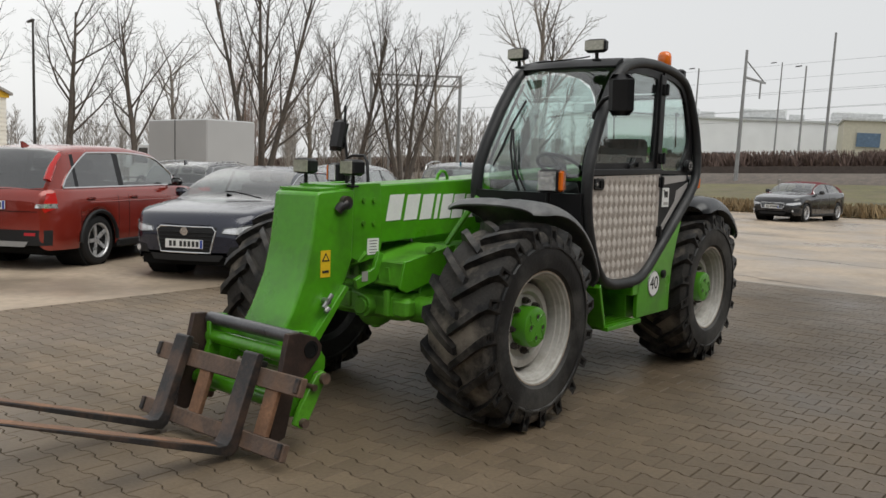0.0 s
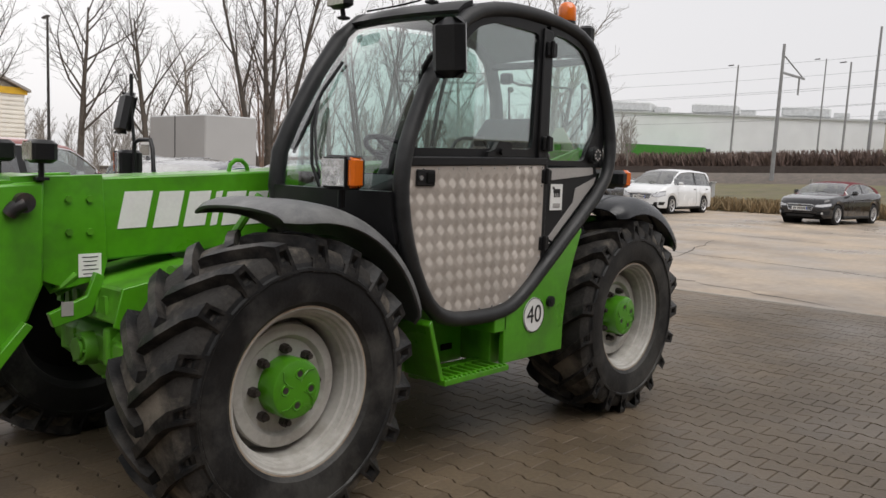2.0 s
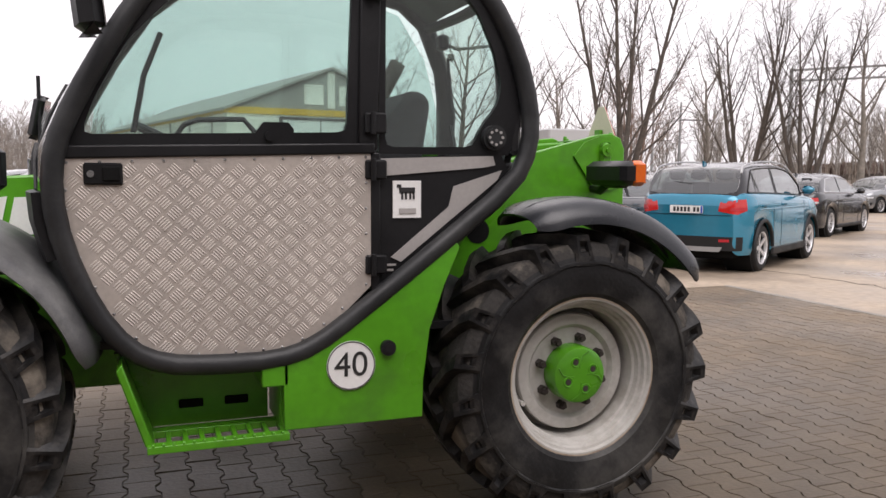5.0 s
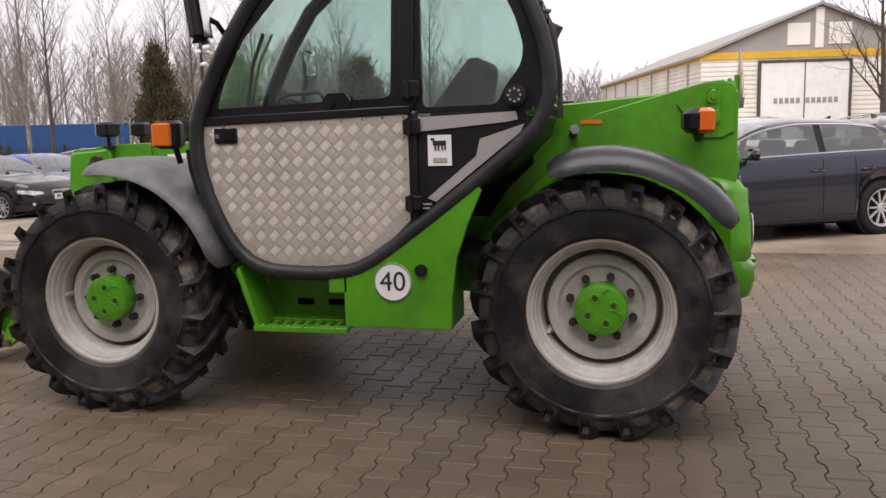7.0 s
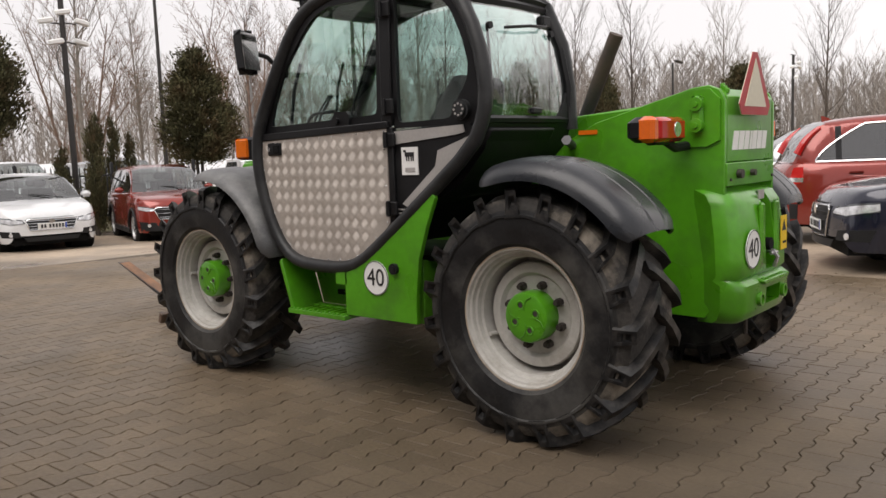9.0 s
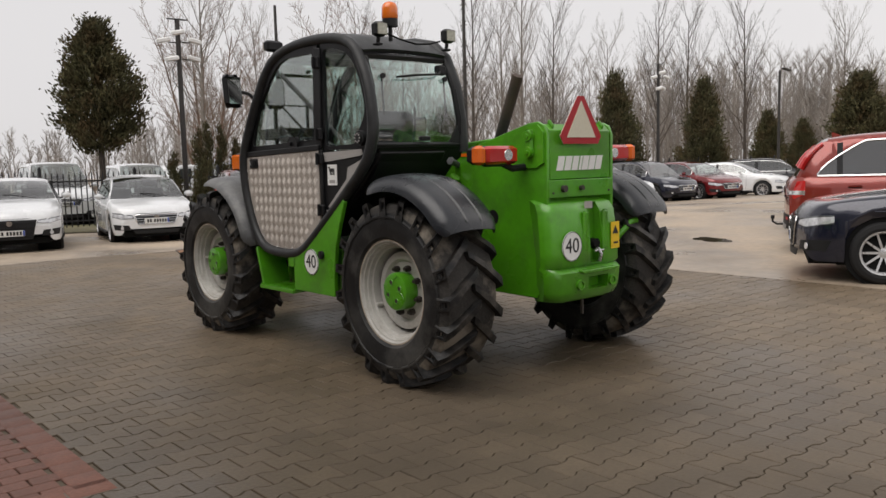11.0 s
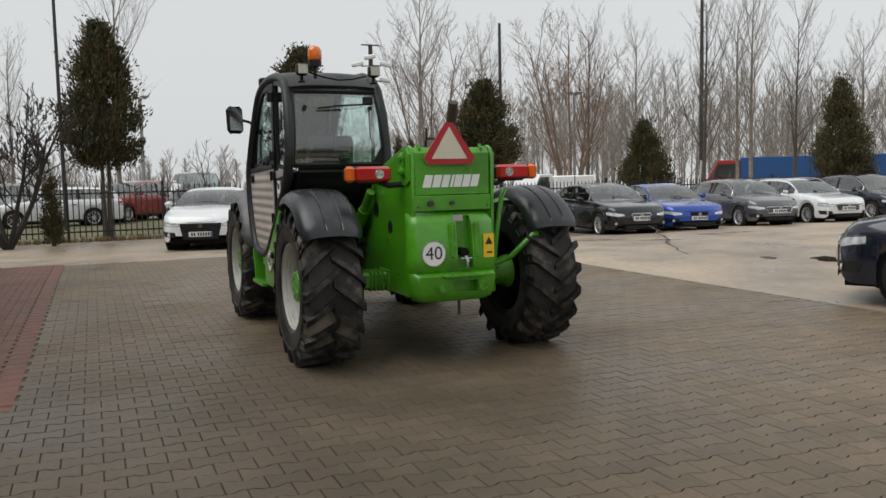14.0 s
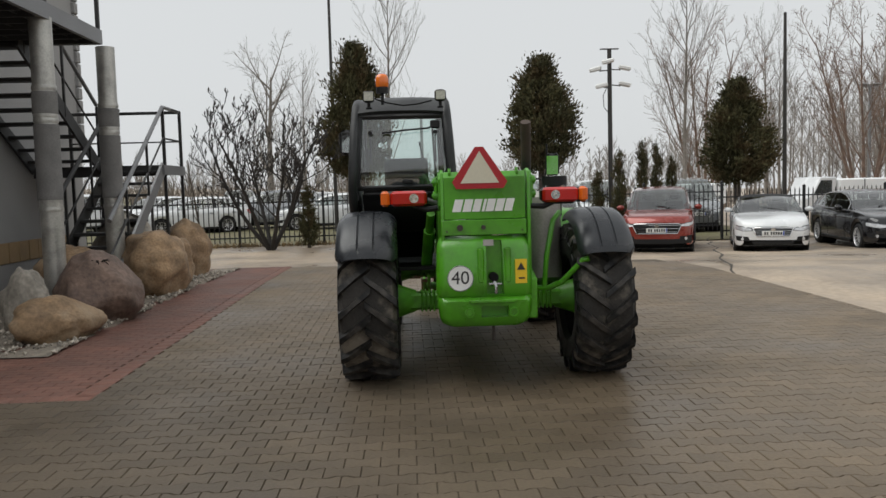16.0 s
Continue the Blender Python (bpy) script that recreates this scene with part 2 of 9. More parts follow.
# ---- mesh building ----
class Geo:
    """Vertices and faces, gathered from simple shaped pieces."""

    def __init__(self):
        self.v, self.f = [], []

    def add(self, vs, fs, m=None):
        o = len(self.v)
        self.v += [tuple(m @ Vector(p)) for p in vs] if m else [tuple(p) for p in vs]
        self.f += [tuple(i + o for i in q) for q in fs]
        return self

    def box(self, c, s, m=None):
        x, y, z = c
        a, b, d = s[0] / 2, s[1] / 2, s[2] / 2
        vs = [(x + i * a, y + j * b, z + k * d) for k in (-1, 1) for i, j in ((-1, -1), (1, -1), (1, 1), (-1, 1))]
        return self.add(vs, [(3, 2, 1, 0), (4, 5, 6, 7), (0, 1, 5, 4), (1, 2, 6, 5), (2, 3, 7, 6), (3, 0, 4, 7)], m)

    def rbox(self, c, s, r=0.01, m=None):
        """A box with chamfered edges along all three axes."""
        x, y, z = c
        a, b, d = s[0] / 2, s[1] / 2, s[2] / 2
        r = min(r, a * 0.9, b * 0.9, d * 0.9)
        rings = []
        for k, e in ((-d, r), (-d + r, 0), (d - r, 0), (d, r)):
            p, q = a - e, b - e
            t = r
            rings.append([(x + i, y + j, z + k) for i, j in ((-p + t, -q), (p - t, -q), (p, -q + t), (p, q - t), (p - t, q), (-p + t, q), (-p, q - t), (-p, -q + t))])
        vs = [p for ring in rings for p in ring]
        fs = [tuple(reversed(range(8))), tuple(range(24, 32))]
        for n in range(3):
            fs += [(n * 8 + i, n * 8 + (i + 1) % 8, n * 8 + 8 + (i + 1) % 8, n * 8 + 8 + i) for i in range(8)]
        return self.add(vs, fs, m)

    def cyl(self, p0, p1, r0, r1=None, n=12, caps=True, m=None):
        r1 = r0 if r1 is None else r1
        p0, p1 = Vector(p0), Vector(p1)
        q = (p1 - p0).to_track_quat("Z", "Y")
        vs = []
        for p, r in ((p0, r0), (p1, r1)):
            vs += [p + q @ Vector((r * math.cos(2 * math.pi * i / n), r * math.sin(2 * math.pi * i / n), 0)) for i in range(n)]
        fs = [(i, (i + 1) % n, n + (i + 1) % n, n + i) for i in range(n)]
        if caps:
            fs += [tuple(reversed(range(n))), tuple(range(n, 2 * n))]
        return self.add(vs, fs, m)

    def prism(self, poly, axis, a, b, m=None):
        """A flat outline, given in the two axes other than axis, made solid from a to b."""
        n = len(poly)
        put = {"x": lambda p, h: (h, p[0], p[1]), "y": lambda p, h: (p[0], h, p[1]), "z": lambda p, h: (p[0], p[1], h)}[axis]
        vs = [put(p, a) for p in poly] + [put(p, b) for p in poly]
        fs = [tuple(reversed(range(n))), tuple(range(n, 2 * n))] + [(i, (i + 1) % n, n + (i + 1) % n, n + i) for i in range(n)]
        return self.add(vs, fs, m)

    def lathe(self, prof, n=32, m=None, closed=False):
        """A profile of (radius, height) turned round the y axis."""
        k = len(prof)
        vs = [(r * math.cos(2 * math.pi * i / n), h, r * math.sin(2 * math.pi * i / n)) for i in range(n) for r, h in prof]
        fs = []
        for i in range(n):
            j = (i + 1) % n
            for a in range(k if closed else k - 1):
                c = (a + 1) % k
                fs.append((i * k + a, i * k + c, j * k + c, j * k + a))
        return self.add(vs, fs, m)

    def tube(self, pts, r, n=8, closed=False, m=None, flat=1.0):
        pts = [Vector(p) for p in pts]
        k = len(pts)
        rr = r if isinstance(r, (list, tuple)) else [r] * k
        vs, ref = [], None
        for i, p in enumerate(pts):
            a = pts[i - 1] if (i > 0 or closed) else p
            b = pts[(i + 1) % k] if (i < k - 1 or closed) else p
            t = (b - a).normalized()
            if ref is None:
                ref = t.orthogonal().normalized()
            ref = (ref - t * ref.dot(t)).normalized()
            s = t.cross(ref)
            vs += [p + rr[i] * (math.cos(2 * math.pi * j / n) * ref * flat + math.sin(2 * math.pi * j / n) * s) for j in range(n)]
        fs = []
        for i in range(k if closed else k - 1):
            o = (i + 1) % k
            fs += [(i * n + j, i * n + (j + 1) % n, o * n + (j + 1) % n, o * n + j) for j in range(n)]
        if not closed:
            fs += [tuple(reversed(range(n))), tuple(range((k - 1) * n, k * n))]
        return self.add(vs, fs, m)

    def grid(self, rows, m=None, wrap=False):
        k = len(rows[0])
        vs = [p for row in rows for p in row]
        fs = []
        for i in range(len(rows) - 1):
            for j in range(k if wrap else k - 1):
                fs.append((i * k + j, i * k + (j + 1) % k, (i + 1) * k + (j + 1) % k, (i + 1) * k + j))
        return self.add(vs, fs, m)

    def sheet(self, rows, thick, m=None):
        """A grid of points made into a shell of the given thickness."""
        a = np.array(rows, float)
        du = np.gradient(a, axis=0)
        dv = np.gradient(a, axis=1)
        nn = np.cross(du, dv)
        nn /= np.linalg.norm(nn, axis=2, keepdims=True) + 1e-9
        b = a - nn * thick
        self.grid([[tuple(p) for p in r] for r in a], m)
        self.grid([[tuple(p) for p in reversed(r)] for r in b], m)
        ring = lambda g: list(g[0]) + list(g[1:, -1]) + list(g[-1, :-1][::-1]) + list(g[1:-1, 0][::-1])
        ra, rb = ring(a), ring(b)
        return self.grid([[tuple(p) for p in rb] , [tuple(p) for p in ra]], m, wrap=True)

    def mesh(self, name, smooth=40):
        me = bpy.data.meshes.new(name)
        me.from_pydata(self.v, [], self.f)
        if smooth:
            me.polygons.foreach_set("use_smooth", [True] * len(me.polygons))
            me.set_sharp_from_angle(angle=radians(smooth))
        return me


def thing(name, label, category, group="", kind="", m=None):
    ob = new(name)
    ob.empty_display_size = 0.2
    if m is not None:
        ob.matrix_basis = m
    return tagged(ob, label, category, group, kind)


def part(name, geo, material, parent=None, label="", m=None, smooth=40, bevel=0.0):
    """One mesh object under a thing or under a part."""
    me = geo if isinstance(geo, bpy.types.Mesh) else geo.mesh(name, smooth)
    if material and not me.materials:
        me.materials.append(material)
    ob = new(name, me)
    ob.parent = parent
    if m is not None:
        ob.matrix_basis = m
    if bevel:
        bv = ob.modifiers.new("worn_edge", "BEVEL")
        bv.width, bv.segments, bv.limit_method, bv.angle_limit = bevel, 2, "ANGLE", radians(40)
    if label:
        ob["label"] = label
    return ob


def solo(name, geo, material, label, category, group="", kind="", m=None, smooth=40, bevel=0.0):
    """A thing that is one mesh."""
    return tagged(part(name, geo, material, None, "", m, smooth, bevel), label, category, group, kind)


def letters(text, size, thick, m, material, parent, name="lettering"):
    cu = bpy.data.curves.new(name, "FONT")
    cu.body, cu.size, cu.extrude, cu.align_x, cu.align_y = text, size, thick, "CENTER", "CENTER"
    tmp = bpy.data.objects.new(name, cu)
    me = bpy.data.meshes.new_from_object(tmp)
    bpy.data.objects.remove(tmp)
    me.materials.clear()
    me.materials.append(material)
    ob = new(name, me)
    ob.parent = parent
    ob.matrix_basis = m
    return ob


def ground_z(x, y):
    """The yard is one plane that falls gently towards the fence; far from it the land leans a little."""
    r = math.hypot(x, y)
    s = min(1.0, max(0.0, (r - 24) / 40))
    q = min(1.0, max(0.0, (-x - 36) / 44))
    steep = 0.35 + 0.65 * min(1.0, max(0.0, (-0.3 - y) / 6.7))
    fall = 0.043 * steep * min(8.0, max(0.0, x - 6.0))
    return 0.0253 * y * s * s * (3 - 2 * s) + 3.4 * q - fall

# ---- the telehandler ----
HUB_Z = 0.575
machine = thing("telehandler", "green telehandler with black cab, tread-plate door and pallet forks lowered", "telehandler", m=pose(0, 0, 0.02))


def wheel_meshes():
    side = [(0.318, 0.175), (0.328, 0.195), (0.345, 0.205), (0.352, 0.214), (0.40, 0.222), (0.435, 0.224), (0.468, 0.222), (0.474, 0.229), (0.484, 0.228), (0.489, 0.219), (0.505, 0.214)]
    tyre = Geo().lathe(side, 64).lathe([(r, -h) for r, h in reversed(side)], 64)
    half = [(0.505, 0.214), (0.532, 0.205), (0.556, 0.187), (0.565, 0.12), (0.57, 0.0)]
    tread = Geo().lathe(half + [(r, -h) for r, h in reversed(half[:-1])], 64)
    lug = []
    for side in (1, -1):
        rows = []
        for y, da, lo, hi, wd in ((0.228, 0.34, 0.470, 0.484, 0.058), (0.217, 0.315, 0.52, 0.592, 0.037), (0.17, 0.255, 0.545, 0.605, 0.032), (0.08, 0.13, 0.555, 0.611, 0.029), (0.0, 0.03, 0.56, 0.612, 0.029), (-0.022, 0.0, 0.56, 0.604, 0.026)):
            row = []
            for r, w in ((lo, wd * 1.4), (hi, wd), (hi, -wd), (lo, -wd * 1.4)):
                ang = da + w / 0.6 * 0.76
                row.append((r * math.cos(ang), side * y, r * math.sin(ang)))
            rows.append(row)
        g_ = Geo().grid(rows, wrap=True)
        # the hollow in the shoulder end of the lug
        q = [Vector(rows[0][1]), Vector(rows[0][2]), Vector(rows[1][2]), Vector(rows[1][1])]
        mid = sum(q, Vector()) / 4
        inner = [v.lerp(mid, 0.42) + Vector((0, -side * 0.002, 0)) for v in q]
        deep = [v.lerp(mid, 0.55) + Vector((-0.10 * mid.x, -side * 0.016, -0.10 * mid.z)) * 0.35 + Vector((0, -side * 0.012, 0)) for v in q]
        g_.f = [f_ for f_ in g_.f if set(f_) != {1, 2, 5, 6}]
        o = len(g_.v)
        g_.v += [tuple(v) for v in inner + deep]
        for k, (c0, c1) in enumerate(((1, 2), (2, 6), (6, 5), (5, 1))):
            n = (k + 1) % 4
            g_.f += [(c0, c1, o + n, o + k), (o + k, o + n, o + 4 + n, o + 4 + k)]
        g_.f += [(o + 4, o + 5, o + 6, o + 7), (20, 21, 22, 23), (3, 2, 1, 0)]
        if side < 0:
            g_.f = [tuple(reversed(f_)) for f_ in g_.f]
        lug.append(g_)
    rim = Geo().lathe([(0.328, 0.172), (0.337, 0.186), (0.333, 0.197), (0.322, 0.196), (0.316, 0.182), (0.306, 0.178), (0.302, 0.158), (0.293, 0.153), (0.289, 0.128), (0.279, 0.122), (0.275, 0.06), (0.270, -0.02), (0.15, -0.03)], 64)
    rim.lathe([(0.225, 0.02), (0.246, 0.035), (0.250, 0.078), (0.245, 0.088), (0.215, 0.092), (0.203, 0.090), (0.192, 0.076), (0.186, 0.070), (0.0, 0.070)], 64)
    inner_rim = Geo().lathe([(0.0, -0.035), (0.268, -0.035), (0.30, -0.10), (0.33, -0.185), (0.34, -0.172)], 40)
    edge = Geo().lathe([(0.331, 0.194), (0.3385, 0.188), (0.335, 0.1985), (0.328, 0.1985)], 56, closed=True)
    cap = Geo().lathe([(0.120, 0.06), (0.120, 0.152), (0.115, 0.163), (0.102, 0.169), (0.05, 0.171), (0.0, 0.171)], 40)
    ring = Geo().tube([(0.019 * math.cos(t), 0, 0.019 * math.sin(t)) for t in [k * math.pi / 6 for k in range(12)]], 0.004, 5, closed=True)
    swirl = Geo().tube([(rr * math.cos(0.6 + s), 0.171, rr * math.sin(0.6 + s)) for rr, s in ((0.03, 0.0), (0.055, 0.05), (0.085, 0.2), (0.108, 0.45))], 0.0028, 5)
    # a flat disc whose dark colour is the shade inside a hub hole
    hole_shade = Geo().cyl((0, -0.004, 0), (0, 0.0012, 0), 0.0125, n=12)
    nut = Geo().cyl((0, 0.066, 0), (0, 0.096, 0), 0.020, n=6).cyl((0, 0.09, 0), (0, 0.112, 0), 0.012, n=8)
    valve = Geo().cyl((0, 0.05, 0), (0, 0.135, 0.01), 0.014, 0.010, n=8).cyl((0, 0.045, 0), (0, 0.06, 0), 0.024, n=10)
    return [g.mesh(n, s) for g, n, s in ((tyre, "tyre", 35), (tread, "tread", 35), (rim, "rim", 28), (inner_rim, "inner_rim", 35), (edge, "rim_edge", 35), (cap, "hub_cap", 35), (ring, "hub_hole", 35), (swirl, "hub_rib", 35), (nut, "wheel_nut", 35), (valve, "valve", 35), (lug[0], "tyre_lug", 25), (lug[1], "tyre_lug", 25), (hole_shade, "hub_plug", 35))]


WHEEL_ME = wheel_meshes()


def machine_wheel(x, y, left, spin, steer=0.0):
    tyre, tread, rim, inner_rim, edge, cap, hole, swirl, nut, valve, lug_a, lug_b, hole_shade = WHEEL_ME
    m = pose(x, y, HUB_Z, 0, 0, (0 if left else 180) + steer) @ pose(0, 0, 0, 0, spin, 0)
    w = part("wheel", rim, RIMGREY, machine, "grey-painted steel wheel rim", m)
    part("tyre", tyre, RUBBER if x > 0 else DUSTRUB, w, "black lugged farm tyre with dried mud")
    part("inner_rim", inner_rim, BLACKMATT, w, "dirty dark inner side of rim")
    part("tread", tread, MUDRUB, w, "muddy tread between the lugs")
    part("rim_edge", edge, RUSTRIM, w, "rust-stained rim edge")
    part("hub_cap", cap, GREEN, w, "green cast hub cap")
    for i in range(4):
        a = 2 * math.pi * i / 4 + 0.3
        part("hub_hole", hole, GREEN, w, m=pose(0.062 * math.cos(a), 0.170, 0.062 * math.sin(a)))
        # the hole's shade, put in as a disc in the dark bolt colour
        part("hub_plug", hole_shade, BOLT, w, m=pose(0.062 * math.cos(a), 0.1712, 0.062 * math.sin(a)))
        part("hub_rib", swirl, GREEN, w, m=pose(0, 0, 0, 0, 90 * i, 0))
    for i in range(19):
        part("tyre_lug", lug_a, LUGRUB, w, m=pose(0, 0, 0, 0, 360 * (i + 0.25) / 19, 0))
        part("tyre_lug", lug_b, LUGRUB, w, m=pose(0, 0, 0, 0, 360 * (i + 0.75) / 19, 0))
    for i in range(8):
        a = 2 * math.pi * i / 8 + 0.2
        part("wheel_nut", nut, BOLT, w, m=pose(0.149 * math.cos(a), 0.004, 0.149 * math.sin(a)))
    part("valve", valve, RIMGREY, w, m=pose(0.256, -0.01, 0.06))


machine_wheel(1.302, 0.927, True, 12)
machine_wheel(-1.25, 0.927, True, 40)
machine_wheel(1.315, -0.87, False, 25)
machine_wheel(-1.25, -0.87, False, 63)

# chassis
g = Geo().prism([(-1.80, 0.50), (-1.80, 0.80), (-1.30, 0.92), (1.20, 0.92), (1.45, 0.80), (1.45, 0.60), (0.9, 0.50)], "y", -0.34, 0.33)
part("chassis_beam", g, GREEN_D, machine, bevel=0.012)
for x in (1.315, -1.25):
    g = Geo().rbox((x, 0, 0.585), (0.18, 1.36, 0.135), 0.02)
    for sg in (1, -1):
        for k in range(4):
            g.rbox((x, sg * (0.42 + 0.032 * k), 0.585), (0.215, 0.016, 0.16), 0.006)
        g.cyl((x, sg * 0.56, 0.585), (x, sg * 0.72, 0.585), 0.085, 0.14, n=20)
        g.rbox((x, sg * 0.36, 0.585), (0.23, 0.05, 0.175), 0.01)
    part("axle", g, GREEN_D, machine, "green cast axle beam", bevel=0.008)
side_poly = [(0.0, 0.45), (0.0, 0.71), (-0.12, 0.745), (-0.40, 0.95), (-0.60, 1.10), (-0.685, 1.145), (-0.70, 1.12), (-0.635, 0.97), (-0.575, 0.80), (-0.548, 0.60), (-0.545, 0.45)]
part("side_panel", Geo().prism(side_poly, "y", 1.0, 1.03), GREEN, machine, "green side panel with round sign", bevel=0.004)
part("step_cheek", Geo().prism([(0.56, 0.745), (0.58, 0.72), (0.49, 0.44), (0.46, 0.44)], "y", 0.80, 1.035), GREEN, machine, bevel=0.006)
part("step_back", Geo().prism([(-0.0, 0.45), (-0.0, 0.74), (0.56, 0.74), (0.47, 0.45)], "y", 0.79, 0.82), GREEN, machine)
part("step_block", Geo().box((0.03, 0.93, 0.67), (0.10, 0.20, 0.10)), GREEN, machine, bevel=0.006)
part("fuel_tank", Geo().box((-0.28, 0.86, 0.62), (0.52, 0.28, 0.34)), GREEN_D, machine, bevel=0.006)
g = Geo().box((0.235, 1.035, 0.435), (0.50, 0.05, 0.028)).box((0.235, 0.85, 0.435), (0.50, 0.06, 0.028))
for k in range(9):
    g.box((0.0 + 0.0585 * k, 0.945, 0.435), (0.018, 0.15, 0.024))
for k in range(14):
    g.box((0.01 + 0.035 * k, 1.05, 0.452), (0.012, 0.02, 0.012))
part("step", g, GREEN, machine, "green perforated footstep", bevel=0.003)
# slots drawn as black inlays, their shade put into the colour
for cx in (0.12, 0.29):
    part("step_slot", Geo().rbox((cx, 0.8225, 0.53), (0.09, 0.008, 0.032), 0.01), BLACKMATT, machine)
part("panel_plug", Geo().cyl((-0.40, 1.03, 0.74), (-0.40, 1.05, 0.74), 0.030, n=20).cyl((-0.40, 1.05, 0.74), (-0.40, 1.054, 0.74), 0.018, n=16), BLACK, machine)


def forty_sign(m, r):
    s = part("speed_sign", Geo().cyl((0, 0, 0), (0, 0, 0.003), r, n=40), WHITE, machine, "round white sign reading 40", m=m)
    part("sign_ring", Geo().lathe([(r * 0.985, 0.003), (r * 0.985, 0.0045), (r * 0.945, 0.0045), (r * 0.945, 0.003)], 40, m=pose(0, 0, 0, 90)), INK, s)
    letters("40", r * 1.42, 0.0006, pose(0, 0.0, 0.0045), INK, s, "sign_number")
    return s


forty_sign(pose(-0.255, 1.032, 0.68) @ pose(0, 0, 0, 90, 0, 180), 0.095)

# rear tower and counterweight
tower = [(-0.62, 0.52), (-0.58, 0.88), (-0.72, 1.08), (-1.03, 1.375), (-1.21, 1.47), (-1.55, 1.56), (-1.74, 1.61), (-1.82, 1.617), (-1.875, 1.595), (-1.90, 1.54), (-1.895, 0.62), (-1.80, 0.50)]
for y0, y1 in ((0.345, 0.37), (-0.285, -0.26)):
    part("tower_plate", Geo().prism(tower, "y", y0, y1), GREEN, machine, bevel=0.005)
    s = 1 if y0 > 0 else -1
    yy = y1 if s > 0 else y0
    g = Geo().prism([(-1.60, 1.50), (-1.66, 1.57), (-1.74, 1.60), (-1.83, 1.60), (-1.88, 1.55), (-1.88, 1.36), (-1.82, 1.33), (-1.72, 1.33)], "y", yy, yy + s * 0.014)
    g.rbox((-1.775, yy + s * 0.025, 1.485), (0.062, 0.03, 0.17), 0.02)
    for zz in (1.53, 1.43):
        g.cyl((-1.775, yy, zz), (-1.775, yy + s * 0.05, zz), 0.033, n=20).cyl((-1.775, yy, zz), (-1.775, yy + s * 0.058, zz), 0.014, n=10)
    part("pivot_boss", g, GREEN, machine, bevel=0.003)
g = Geo().prism([(-1.885, 1.14), (-1.91, 1.14), (-1.91, 1.25), (-1.885, 1.25)], "y", -0.25, 0.365)
g.prism([(-1.885, 1.255), (-1.90, 1.255), (-1.90, 1.56), (-1.86, 1.60), (-1.84, 1.60)], "y", -0.245, 0.345)
for y in (0.30, -0.19):
    for k in range(3):
        g.cyl((-1.86 - 0.01 * k, y, 1.595 - 0.01 * k), (-1.86 - 0.012 * k, y, 1.625 - 0.012 * k), 0.012, n=8)
part("rear_plate", g, GREEN, machine, "green bolted rear cover plate", bevel=0.004)
for y, z, r, out in ((0.235, 1.195, 0.022, 0.025), (0.065, 1.195, 0.016, 0.025), (0.33, 1.17, 0.007, 0.007), (-0.22, 1.17, 0.007, 0.007)):
    part("cover_bolt", Geo().cyl((-1.91, y, z), (-1.91 - out, y, z), r, n=16), BOLT, machine)
# plain white blocks stand where the maker's name is
bars = [(0.245, 0.062), (0.172, 0.06), (0.103, 0.055), (0.052, 0.02), (0.005, 0.058), (-0.062, 0.058), (-0.13, 0.058)]
for y, wd in bars:
    part("name_bar", Geo().prism([(y + wd / 2 + 0.012, 1.31), (y - wd / 2 + 0.012, 1.31), (y - wd / 2 - 0.012, 1.40), (y + wd / 2 - 0.012, 1.40)], "x", -1.9035, -1.8995), WHITE, machine)

cw_rows = []
CW_T = (-1, -0.99, -0.96, -0.90, -0.82, -0.48, -0.38, -0.03, 0.10, 0.82, 0.90, 0.96, 0.99, 1)
CW_Z = ((0.475, 0.02, 0.27), (0.50, -0.02, 0.315), (0.548, -0.042, 0.333), (0.63, -0.048, 0.342), (0.668, -0.05, 0.345), (0.695, -0.040, 0.346), (0.715, -0.058, 0.35), (0.80, -0.056, 0.35), (0.90, -0.05, 0.348), (1.05, -0.03, 0.342), (1.10, 0.0, 0.33), (1.125, 0.06, 0.31))
for z, dx, wd in CW_Z:
    row = []
    for t in CW_T:
        bow = 0.11 * (1 - math.sqrt(max(0.0, 1 - (max(0, (abs(t) - 0.76) / 0.24)) ** 2)))
        row.append((-1.925 + dx + bow - (0.028 if 0.475 <= z < 0.69 else 0.0), 0.065 + wd * t, z))
    cw_rows.append(row)
g = Geo()
for i in range(len(CW_Z) - 1):
    for j in range(len(CW_T) - 1):
        quad = [cw_rows[i][j], cw_rows[i][j + 1], cw_rows[i + 1][j + 1], cw_rows[i + 1][j]]
        slot = (6 <= j < 7 and 6 <= i < 10) or (5 <= j < 8 and 2 <= i < 3)
        if not slot:
            g.add(quad, [(0, 1, 2, 3)])
for i0, i1, j0, j1, deep in ((6, 10, 6, 7, 0.085), (2, 3, 5, 8, 0.07)):
    ring = [cw_rows[i0][j] for j in range(j0, j1 + 1)] + [cw_rows[i][j1] for i in range(i0 + 1, i1 + 1)] + [cw_rows[i1][j] for j in range(j1 - 1, j0 - 1, -1)] + [cw_rows[i][j0] for i in range(i1 - 1, i0, -1)]
    inner = [(max(q[0] + 0.02, -1.985 + deep), q[1], q[2]) for q in ring]
    g.grid([ring, inner], wrap=True)
    g.add(inner, [tuple(range(len(inner)))])
last_ = len(CW_T) - 1
for row, z in ((cw_rows[-1], 1.125), (cw_rows[0], 0.475)):
    g.add(row + [(-1.75, row[0][1], z), (-1.75, row[-1][1], z)], [tuple(range(last_ + 1)) + (last_ + 2, last_ + 1)])
